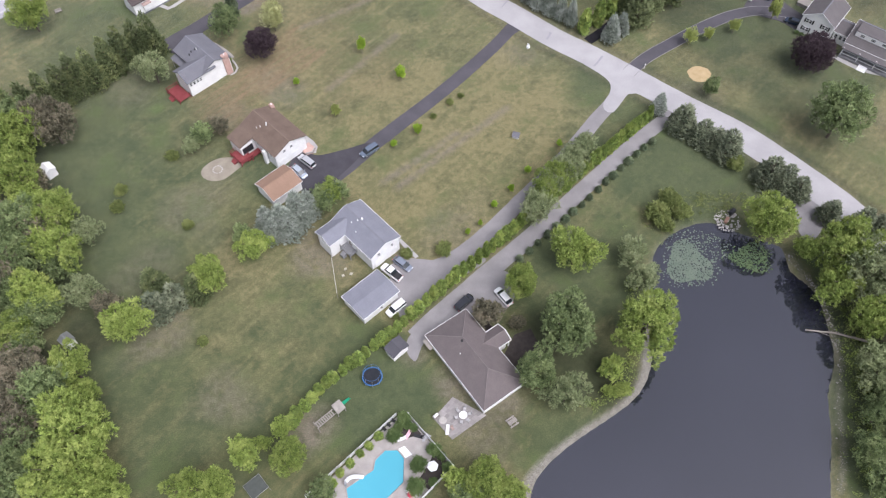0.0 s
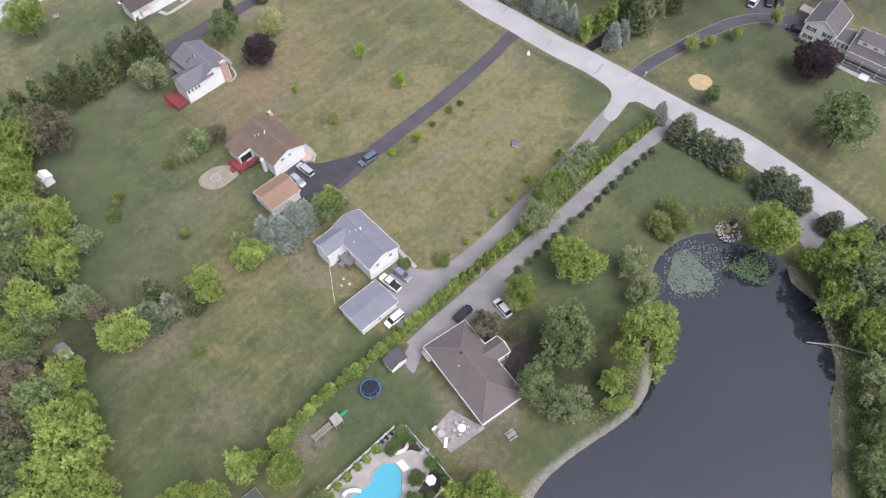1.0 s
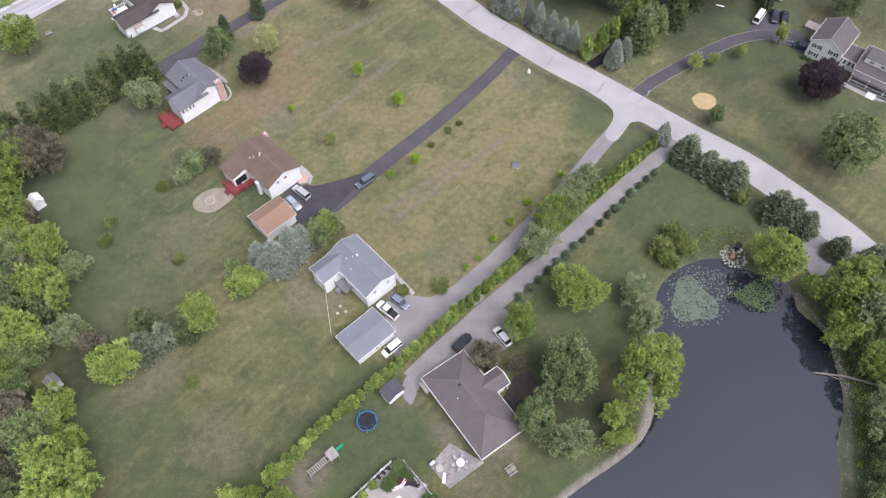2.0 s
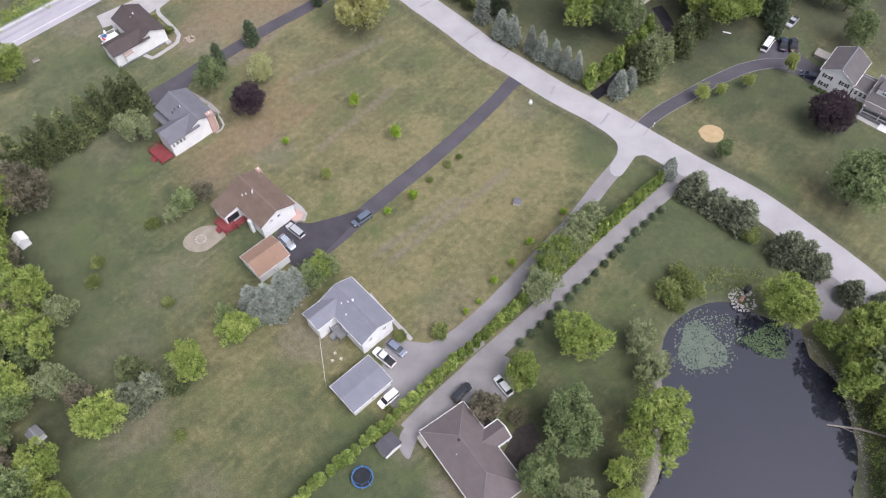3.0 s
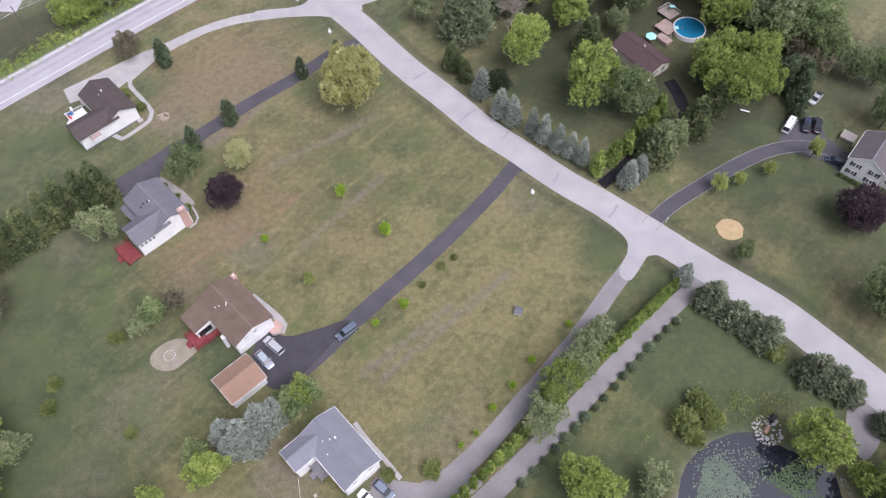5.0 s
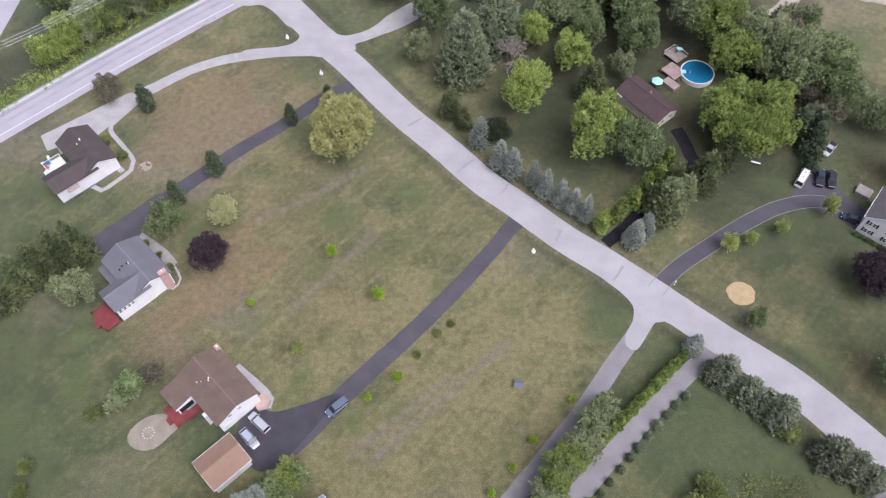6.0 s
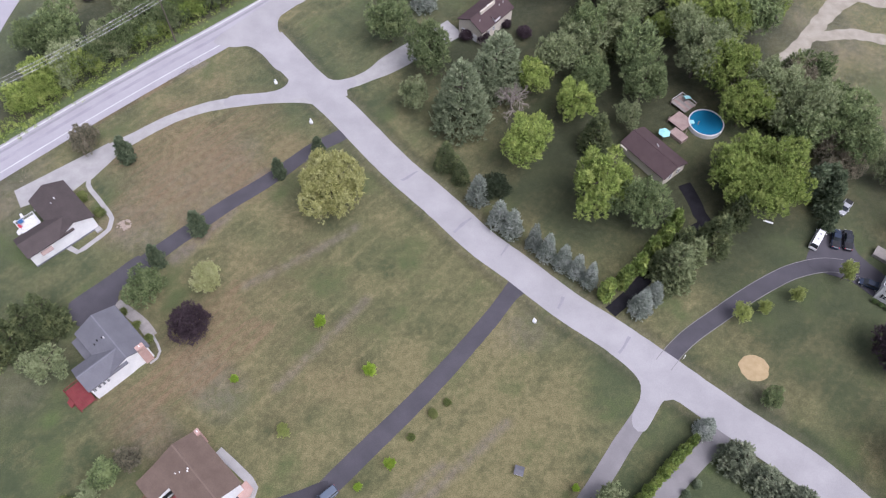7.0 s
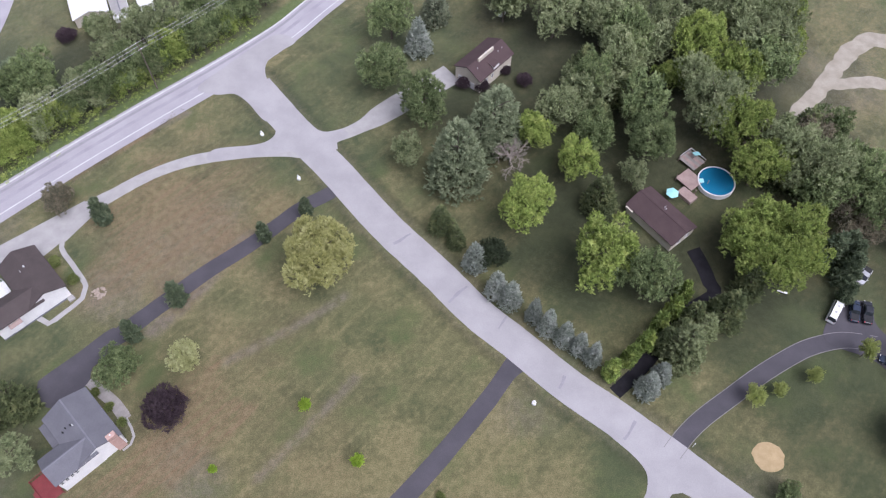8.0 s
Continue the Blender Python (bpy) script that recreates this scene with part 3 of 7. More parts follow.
DRIVE_H6 = [(56.5, 134.2), (59.6, 137.2), (64, 140.5), (70.3, 144.2), (77.6, 148.4), (85, 152), (90.3, 153.9), (97.1, 154.8), (103.7, 153.4)]
for name, pts, wide, m, lift, label in (
    ("pavement_drive_concrete", [(-13.6, 210.9), (-19.7, 211.7), (-29, 211.5), (-40.8, 209.8), (-49.5, 206.4), (-57.7, 201), (-65.4, 195.3), (-67.8, 191.3), (-73.5, 185.4), (-78.3, 182.7)], [(0, 4.2), (0.2, 3.5), (0.45, 3.1), (0.62, 3.3), (0.75, 4.4), (1, 5.4)], CONCRETE, 0.040, "curving pale concrete driveway"),
    ("pavement_walk", [(-66.5, 192.4), (-66.4, 187.1), (-63.1, 182.5), (-59.4, 177.2), (-59.6, 174.4), (-62.6, 171.2), (-65.4, 168.8), (-67.9, 170.3)], 1.1, CONCRETE, 0.044, "narrow concrete garden path round the house"),
    ("pavement_entry_walk", [(-30.9, 122.8), (-27.8, 119.9), (-24.8, 117), (-23.8, 115.4), (-24.3, 113.7)], 1.6, CONCRETE, 0.05, "narrow pale path beside the house"),
    ("pavement_garden_walk", [(-54.9, 155.6), (-51.3, 152.6), (-48.6, 150.2), (-46.5, 147.3)], (2.0, 2.4), STONEWALK, 0.05, "broad pale stone path along the house"),
    ("pavement_corner_walk", [(-46.4, 147.6), (-45.1, 145.6), (-44.4, 143.9), (-44.8, 142.4), (-46.0, 141.3)], 0.5, CONCRETE, 0.056, "narrow pale path curling round the house corner"),
    ("pavement_front_walk", [(109.4, 137.9), (111.3, 135.6), (114, 132.9), (116.8, 130.5), (121.6, 128.3)], 1.4, CONCRETE, 0.05, "pale concrete walk before the white house"),
    ("pavement_side_walk", [(-9.2, 93.7), (-6.5, 89.7), (-3.9, 86.5), (-0.8, 82.4)], 0.9, CONCRETE, 0.05, "narrow concrete path along the white house"),
    ("pavement_drive_dark", [(-4.2, 201.3), (-8.1, 198.5), (-15.1, 194.3), (-24.7, 186.1), (-33.8, 179.5), (-41.4, 173.1), (-48.6, 166.8), (-55.5, 160.5), (-60, 155.5)], (3.5, 4.0), DARKASPHALT, 0.048, "long straight dark asphalt driveway"),
    ("pavement_drive_black", [(33.2, 157.1), (28.2, 152.8), (22.3, 145.9), (12.1, 135.2), (2.7, 126.3), (-6.2, 118.3), (-11.6, 113.1), (-16.3, 108.4), (-19.7, 105.5)], [(0, 8.0), (0.05, 5.0), (0.10, 3.5), (1, 4.0)], DARKASPHALT, 0.045, "long dark asphalt driveway crossing the lawns"),
    ("pavement_drive_grey", [(53.2, 128.5), (49.8, 124), (46, 119.8), (42.6, 115.9), (36.5, 108.8), (28.5, 100.6), (20.9, 93.1), (16, 88.3), (11.3, 84.4), (6.4, 80.9), (0.4, 78.6)], (3.5, 3.9), GRAVEL, 0.042, "grey driveway curving along a hedge"),
    ("pavement_drive_gravel", [(70.2, 124), (62.6, 118.1), (55, 112.3), (47.5, 106), (39.6, 99.1), (32.2, 92.6), (24.8, 86.2), (19.5, 81.8), (14, 77.4), (8.4, 72.6), (2.7, 67.8), (-2.2, 63.2)], (3.6, 4.2), GRAVEL, 0.040, "straight grey gravel driveway beside a hedge"),
    ("pavement_drive_edged", DRIVE_H6, (3.2, 3.8), DARKASPHALT, 0.050, "curving dark driveway edged with pale stone"),
    ("pavement_drive_shaded", [(48, 146.6), (53, 150.4), (58, 155), (64.8, 162.1), (72.8, 166.5), (72.7, 169.5), (72.1, 173.9), (71, 177.7)], (2.8, 3.2), BLACKTOP, 0.046, "black driveway shaded by trees"),
    ("pavement_drive_short", [(-13.5, 213.2), (-8.5, 214.9), (-4.5, 216.2), (0, 218.6), (4.5, 221.9), (9.5, 225.5), (15, 229.2), (22.5, 234.4)], [(0, 4.5), (0.2, 3.5), (0.3, 3.7), (0.42, 6.2), (1, 7.0)], CONCRETE, 0.043, "short pale driveway between lawns"),
):
    setting(name, ribbon(bmesh.new(), pts, wide, lift, 1.5, ragged=0.12), m, label, "driveway")
for shift in (1.75, -1.75):
    setting("trim_drive_edging", ribbon(bmesh.new(), DRIVE_H6, 0.13, 0.10, 1.5, shift=shift), GRAVEL, "pale stone edging of the driveway", "edging")
flare("pavement_pad_dark", [(-52, 167), (-58.5, 161.5), (-64.8, 156.1), (-64.6, 154.3), (-62.1, 150.7), (-58.9, 151.3), (-55, 155.2), (-54.8, 157.2), (-54.3, 160.8), (-52.5, 162.8), (-50.3, 164.2)], DARKASPHALT, 0.075, "dark asphalt parking pad")
setting("pavement_pad_pale", prism(bmesh.new(), [(-83.1, 186.5), (-80.5, 181.6), (-76, 183.6), (-69.1, 188.6), (-65.9, 188.8), (-61.2, 195.4), (-63.8, 199.6)], -0.1, 0.036), CONCRETE, "pale concrete parking pad behind the house", "paving")
flare("pavement_pad_black", [(-22.7, 112.8), (-16.5, 114.1), (-10.2, 115.2), (-20, 103.5), (-21.4, 102), (-25.9, 101.9), (-29.8, 107.8), (-27.7, 114.2)], COURT, 0.072, "dark asphalt parking court")
flare("pavement_pad_grey", [(-5.5, 82.5), (-1.2, 82.1), (5.5, 81.1), (10.5, 82.7), (14, 80.4), (6.3, 75.6), (-1.3, 70.1), (-6, 68.4), (-7, 75.9)], GRAVEL, 0.066, "grey parking court beside the garage")
flare("pavement_pad_gravel", [(6.1, 72.9), (16.2, 77.7), (20.1, 74.6), (17.5, 68.7), (11.5, 67.1), (8.1, 68.7), (4.3, 65.1), (-0.3, 62.2), (-2.5, 58), (-3.7, 63.1)], GRAVEL, 0.062, "grey gravel parking court")
flare("pavement_pad_edged", [(93, 155.4), (99.4, 163), (105.4, 162.6), (105, 157.4), (109.4, 149.7), (105.3, 146.1), (101.2, 150.3)], DARKASPHALT, 0.078, "dark asphalt parking pad at the white house")
flare("pavement_patio_round", [(-43.1, 113.6), (-40.4, 111.8), (-42.6, 109.1), (-44.9, 107.1), (-47.4, 106.9), (-49.5, 108), (-50.3, 109.9), (-49.1, 112), (-46.5, 113.6)], ROUNDPATIO, 0.06, "round tan stone patio with a fire ring")
PATIO = [Vector((0.4, 46.0, 0)), Vector((4.4, 50.0, 0)), Vector((10.6, 45.9, 0)), Vector((3.7, 41.6, 0))]
patio = setting("pavement_patio_stone", prism(bmesh.new(), PATIO, -0.1, 0.075), STONEWALK, "grey stone terrace with garden furniture", "paving")
for i in range(7):
    for j in range(9):
        u0, u1, v0, v1 = i / 7, (i + 1) / 7 - 0.005, j / 9 + (0.03 if i % 2 else 0), (j + 1) / 9 - 0.005 + (0.03 if i % 2 and j < 8 else 0)
        spread = [PATIO[0].lerp(PATIO[1], u).lerp(PATIO[3].lerp(PATIO[2], u), min(v, 1)) for u, v in ((u0, v0), (u1, v0), (u1, v1), (u0, v1))]
        part("slab", prism(bmesh.new(), spread[::-1], 0.0, 0.09 + 0.01 * ((i * 5 + j * 3) % 3)), PAVER, patio)


# ---- plants ----
def clumps(name, P, N, size, long, material, rng, stretch=1.15, tone=None):
    """Many small folded leaf clumps at the points P, facing N."""
    n = len(P)
    N = N / np.linalg.norm(N, axis=1, keepdims=True)
    a = rng.normal(size=(n, 3))
    T = np.cross(N, a)
    T /= np.linalg.norm(T, axis=1, keepdims=True)
    if long is not None:
        T = long / np.linalg.norm(long, axis=1, keepdims=True)
        N = np.cross(np.cross(T, N), T)
        N /= np.linalg.norm(N, axis=1, keepdims=True) + 1e-9
    B = np.cross(N, T)
    s = (size * rng.uniform(0.6, 1.35, n))[:, None]
    k = stretch if long is not None else 1.0
    V = np.stack([P - T * s * k * 0.5 + B * s * 0.58, P + T * s * k - N * s * 0.2, P - T * s * k * 0.5 - B * s * 0.58], 1).reshape(-1, 3)
    F = np.arange(n * 3).reshape(-1, 3)
    me = bpy.data.meshes.new(name)
    me.from_pydata(V.tolist(), [], F.tolist())
    me.attributes.new("tone", "FLOAT", "POINT").data.foreach_set("value", np.repeat(rng.uniform(0, 1, n) if tone is None else np.clip(tone, 0, 1), 3).astype(np.float32))
    me.materials.append(material)
    return me


def plumes(P, A, length, width, per, size, material, rng, fill=None, stretch=1.5):
    """Upright tufts of leaves: at each point P a plume along A, its leaves fanning out. fill: inner foliage that closes
    the crown, coloured darker to stand for its shade.
    """
    n = len(P)
    A = A / np.linalg.norm(A, axis=1, keepdims=True)
    side = np.cross(A, rng.normal(size=(n, 3)))
    side /= np.linalg.norm(side, axis=1, keepdims=True)
    far = np.cross(A, side)
    t = length * rng.uniform(0.6, 1.4, n)[:, None]
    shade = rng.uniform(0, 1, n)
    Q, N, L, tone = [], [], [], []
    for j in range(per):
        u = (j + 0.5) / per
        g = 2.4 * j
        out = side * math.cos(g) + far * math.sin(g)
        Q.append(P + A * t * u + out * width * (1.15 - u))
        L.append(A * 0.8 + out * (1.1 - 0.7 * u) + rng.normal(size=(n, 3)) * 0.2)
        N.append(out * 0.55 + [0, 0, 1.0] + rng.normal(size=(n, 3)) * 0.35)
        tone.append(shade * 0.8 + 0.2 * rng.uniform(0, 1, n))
    s = np.full(n * per, size)
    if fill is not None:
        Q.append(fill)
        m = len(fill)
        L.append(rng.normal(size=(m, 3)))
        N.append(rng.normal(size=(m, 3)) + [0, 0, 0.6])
        # only the lower half of the tones: inner shade put into the colour
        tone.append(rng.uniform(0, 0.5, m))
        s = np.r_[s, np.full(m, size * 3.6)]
    return clumps("crown", np.concatenate(Q), np.concatenate(N), s, np.concatenate(L), material, rng, stretch, np.concatenate(tone))


def round_crown(rng, h, n, size, material, lobes=46, base=0.06, tall=1.15, core=0.6, lump=(0.16, 0.30), wild=0.16):
    """Leaf tufts crowded over an uneven crown: knobbly outline, gaps between the tufts backed by leaves coloured dark
    as shade.
    """
    cz, rz = h * (0.5 + base / 2), h * (1 - base) / 2
    ph = rng.uniform(0, 6.28, 6)
    C, R = [], []
    for k in range(lobes):
        up = -0.72 + 1.69 * (k + rng.uniform(0, 1)) / lobes
        wide = math.sqrt(max(0.0, 1 - min(1, abs(up)) ** 2))
        a = k * 2.4 + rng.uniform(-0.4, 0.4)
        bulge = 1 + wild * (math.sin(2 * a + ph[0]) + 0.7 * math.sin(3 * a + 2 * up + ph[1]) + 0.5 * math.sin(5 * a - 3 * up + ph[2]))
        r = rng.uniform(*lump)
        s = max(0.1, (1 - 0.85 * r)) * bulge * rng.uniform(0.68, 1.08)
        C.append((s * wide * math.cos(a), s * wide * math.sin(a), cz + up * (rz - r * tall) * rng.uniform(0.85, 1.05)))
        R.append(r)
    C.append((0, 0, cz * 0.95))
    R.append(core)
    C, R = np.array(C), np.array(R)
    n = n // 8
    m = n * 5
    which = rng.choice(len(R), m, p=R ** 2 / (R ** 2).sum())
    d = rng.normal(size=(m, 3)) + [0, 0, 0.30]
    d /= np.linalg.norm(d, axis=1, keepdims=True)
    T = np.array([1, 1, tall])
    p = C[which] + d * T * R[which][:, None] * rng.uniform(0.74, 1.0, (m, 1))
    depth = np.linalg.norm((p[:, None] - C[None]) / T, axis=2) / R[None]
    depth[np.arange(m), which] = 9
    keep = (depth.min(1) > 0.80) & (p[:, 2] > h * base * 0.6) & (d[:, 2] > -0.75) & (p[:, 2] < h * 1.0)
    P, D = p[keep][:n], d[keep][:n]
    A = D * 0.75 + [0, 0, 0.75] + rng.normal(size=D.shape) * 0.22
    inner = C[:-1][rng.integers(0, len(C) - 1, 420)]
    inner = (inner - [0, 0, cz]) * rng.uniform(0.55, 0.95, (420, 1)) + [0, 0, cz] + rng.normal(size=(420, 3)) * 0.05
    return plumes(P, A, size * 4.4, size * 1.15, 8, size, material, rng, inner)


def cone_crown(rng, h, material, n=520, size=0.06, rise=0.7, plump=0.75, tiers=9):
    """Needle plumes set in tiers over a cone, pointing outward and up, over an inner mass of boughs coloured dark as
    shade.
    """
    f = 1 - np.sqrt(rng.uniform(0.0, 1, n))
    f = np.clip(f * 1.04, 0, 0.995)
    a = rng.uniform(0, 2 * math.pi, n)
    tier = 0.5 + 0.5 * np.cos(2 * math.pi * (f * tiers + 0.08 * np.sin(3 * a)))
    lobe = 1 + 0.10 * np.sin(a * 7 + np.floor(f * tiers) * 2.1)
    reach = ((1 - f) ** plump * 0.98 + 0.03) * (0.80 + 0.20 * tier) * lobe * rng.uniform(0.88, 1.08, n)
    out = np.c_[np.cos(a), np.sin(a), np.zeros(n)]
    P = out * reach[:, None] * 0.92 + np.c_[np.zeros((n, 2)), h * (0.05 + 0.92 * f)]
    A = out * 0.8 + [0, 0, rise] + rng.normal(size=(n, 3)) * 0.18
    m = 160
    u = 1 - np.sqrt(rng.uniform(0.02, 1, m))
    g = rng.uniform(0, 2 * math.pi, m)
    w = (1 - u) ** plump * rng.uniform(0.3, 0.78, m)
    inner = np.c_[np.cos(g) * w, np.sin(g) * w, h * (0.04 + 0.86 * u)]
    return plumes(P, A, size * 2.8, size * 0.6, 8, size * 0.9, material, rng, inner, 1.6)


def pillar_crown(rng, h, n, size, material, ragged=0.12):
    """A dense upright column of sprays, narrowing to the tip."""
    f = rng.uniform(0.02, 1, n)
    a = rng.uniform(0, 2 * math.pi, n)
    wide = np.minimum(1, (1.02 - f) ** 0.55 * 1.15) * np.minimum(1, 0.55 + 2.2 * f) * (1 + ragged * np.sin(a * 5 + f * 9)) * rng.uniform(0.8, 1.05, n)
    P = np.c_[np.cos(a) * wide * 0.92, np.sin(a) * wide * 0.92, f * h * 0.94]
    A = np.c_[np.cos(a) * 0.55, np.sin(a) * 0.55, np.ones(n)] + rng.normal(size=(n, 3)) * 0.2
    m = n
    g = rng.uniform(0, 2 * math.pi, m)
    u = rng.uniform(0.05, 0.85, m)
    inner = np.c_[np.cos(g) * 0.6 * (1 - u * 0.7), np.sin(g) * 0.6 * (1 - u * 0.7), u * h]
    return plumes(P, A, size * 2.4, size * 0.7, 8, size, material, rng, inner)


def trunk_mesh(rng, h, crown_base, limbs, thick, material):
    bm = bmesh.new()
    bend = Vector((rng.uniform(-0.06, 0.06), rng.uniform(-0.06, 0.06), 0))
    a, b, c = Vector((0, 0, -0.1)), Vector((0, 0, h * crown_base)) + bend, Vector((0, 0, h * 0.8)) + bend * 2
    tube(bm, a, b, thick, thick * 0.72)
    tube(bm, b, c, thick * 0.72, thick * 0.15)
    for k in range(limbs):
        f = rng.uniform(0.1, 0.75)
        s = b.lerp(c, f)
        g = rng.uniform(0, 2 * math.pi)
        e = s + Vector((math.cos(g) * 0.62, math.sin(g) * 0.62, h * 0.16))
        m = s.lerp(e, 0.5) + Vector((0, 0, h * 0.02))
        tube(bm, s, m, thick * 0.42, thick * 0.28, 6)
        tube(bm, m, e, thick * 0.28, thick * 0.08, 6)
    return finish(bm, "trunk", material)


def bare_mesh(rng, h):
    """A leafless tree: limbs forking into fine twigs."""
    bm = bmesh.new()

    def fork(p, d, length, r, depth):
        e = p + d * length
        tube(bm, p, e, r, r * 0.6, 5 if depth else 3)
        if depth < 5:
            for k in range(3 if depth else 8):
                nd = (d + Vector(rng.normal(size=3)) * 0.55 + Vector((0, 0, 0.12))).normalized()
                fork(p + d * length * rng.uniform(0.55, 1), nd, length * rng.uniform(0.62, 0.85), r * 0.62, depth + 1)

    fork(Vector((0, 0, -0.1)), Vector((0, 0, 1)), h * 0.3, 0.07, 0)
    return finish(bm, "crown", TWIG)


UNIT_H = {"maple": 2.6, "bright": 2.5, "pale": 2.6, "olive": 2.3, "willow": 1.9, "gold": 2.4, "purple": 1.75, "spruce": 3.1, "fir": 2.6, "blue": 3.0, "pine": 2.6, "shrub": 1.4, "cedar": 3.3, "dead": 2.2, "globe": 1.6, "sapling": 3.0, "arbor": 2.3, "yew": 1.9, "larch": 2.9, "young": 2.8}
WORDS = {
    "maple": ("broadleaf_tree", "leafy green broadleaf tree with a rounded crown", "tree"),
    "bright": ("broadleaf_tree", "bright yellow-green leafy tree with a lumpy crown", "tree"),
    "pale": ("broadleaf_tree", "pale grey-green leafy tree with a loose crown", "tree"),
    "olive": ("broadleaf_tree", "dull olive-brown tree with thinning leaves", "tree"),
    "willow": ("willow_tree", "large golden-green willow with a billowing crown", "tree"),
    "gold": ("broadleaf_tree", "young golden-leaved tree on the lawn", "tree"),
    "purple": ("plum_tree", "round dark purple-leaved ornamental tree", "tree"),
    "spruce": ("spruce_tree", "dark green spruce with drooping boughs", "tree"),
    "fir": ("fir_tree", "grey-green fir with dense drooping boughs", "tree"),
    "blue": ("blue_spruce", "silvery blue spruce with dense boughs", "tree"),
    "young": ("young_tree", "slender yellowish young tree beside the edged driveway", "tree"),
    "yew": ("yew_shrub", "very dark broad evergreen among pale conifers", "shrub"),
    "larch": ("larch_tree", "olive-green conifer with feathery boughs", "tree"),
    "pine": ("pine_tree", "tall pale pine with open tiers of boughs", "tree"),
    "shrub": ("shrub", "low leafy green shrub on the lawn", "shrub"),
    "cedar": ("cedar_tree", "narrow dark green cedar beside a driveway", "tree"),
    "dead": ("bare_tree", "leafless grey tree with fine twigs", "tree"),
    "globe": ("clipped_shrub", "clipped round green garden shrub", "shrub"),
    "sapling": ("sapling", "slender young tree on open lawn", "tree"),
    "arbor": ("hedge_shrub", "upright evergreen hedge shrub", "shrub"),
}
GROW = {"maple": 1.04, "bright": 1.06, "pale": 1.06, "olive": 1.04, "willow": 1.0, "purple": 1.12, "shrub": 1.15, "spruce": 1.0, "fir": 1.15, "sapling": 0.9, "cedar": 1.1, "dead": 1.3}
KIT = {}


def kit(kind, v, big):
    """The shared meshes of one kind of plant, in a few shapes."""
    if (kind, v, big) in KIT:
        return KIT[kind, v, big]
    rng = np.random.default_rng(100 * v + len(kind) * 7 + ord(kind[0]))
    h = UNIT_H[kind]
    n, s = (14000, 0.030) if big else (5000, 0.050)
    if kind in ("maple", "olive", "gold"):
        crown = round_crown(rng, h, n, s, LEAF[kind], lobes=30 + 5 * v, tall=1.9, core=0.4, lump=(0.12, 0.30), wild=0.15 + 0.03 * v)
    elif kind == "bright":
        crown = round_crown(rng, h, n, s, LEAF[kind], lobes=24 + 4 * v, tall=2.0, core=0.38, lump=(0.12, 0.31), wild=0.20)
    elif kind == "pale":
        crown = round_crown(rng, h, int(n * 0.8), s, LEAF[kind], lobes=26 + 5 * v, tall=2.0, core=0.4, lump=(0.12, 0.27), wild=0.17)
    elif kind == "willow":
        crown = round_crown(rng, h, 26000, 0.024, LEAF[kind], lobes=60, base=0.06, tall=1.5, core=0.55, lump=(0.12, 0.26), wild=0.11)
    elif kind == "purple":
        crown = round_crown(rng, h, 15000, 0.030, LEAF[kind], lobes=54, base=0.06, tall=1.1, core=0.65, wild=0.06)
    elif kind == "fir":
        crown = cone_crown(rng, h, LEAF[kind], 700, 0.062, 0.85, 0.6, 6)
    elif kind == "spruce":
        crown = cone_crown(rng, h, LEAF[kind], 760, 0.062, 0.5, 0.72, 9 + v)
    elif kind == "larch":
        crown = cone_crown(rng, h, LEAF[kind], 760, 0.060, 0.75, 0.6, 7)
    elif kind == "young":
        crown = round_crown(rng, h, 2600, 0.055, LEAF[kind], lobes=16, base=0.1, tall=1.9, core=0.3, lump=(0.16, 0.3), wild=0.25)
    elif kind == "yew":
        crown = round_crown(rng, h, 4200, 0.06, LEAF[kind], lobes=30, base=0.03, tall=1.2, core=0.6, wild=0.1)
    elif kind == "blue":
        crown = cone_crown(rng, h, LEAF[kind], 760, 0.064, 0.8, 0.7, 8)
    elif kind == "pine":
        crown = cone_crown(rng, h, LEAF[kind], 1900, 0.040, 0.75, 0.58, 7)
    elif kind == "shrub":
        crown = round_crown(rng, h, 2200, 0.075, LEAF[kind], lobes=18, base=0.03, lump=(0.22, 0.38), wild=0.12)
    elif kind == "sapling":
        crown = round_crown(rng, h, 1500, 0.09, LEAF["sapling"], lobes=14, base=0.12, tall=1.6, lump=(0.22, 0.38))
    elif kind == "globe":
        crown = round_crown(rng, h, 3200, 0.055, LEAF[kind], lobes=40, base=0.02, tall=1.0, core=0.75, lump=(0.18, 0.26), wild=0.02)
    elif kind == "cedar":
        crown = pillar_crown(rng, h, 260, 0.10, LEAF[kind], 0.2)
    elif kind == "arbor":
        crown = pillar_crown(rng, h, 210, 0.105, LEAF[kind])
    else:
        crown = None
    if kind == "dead":
        KIT[kind, v, big] = (bare_mesh(rng, h), None)
    else:
        small = kind in ("shrub", "globe", "arbor")
        KIT[kind, v, big] = (trunk_mesh(rng, h, 0.08 if small else 0.24, 3 if small else 6, 0.05 if small else 0.055, BARK), crown)
    return KIT[kind, v, big]


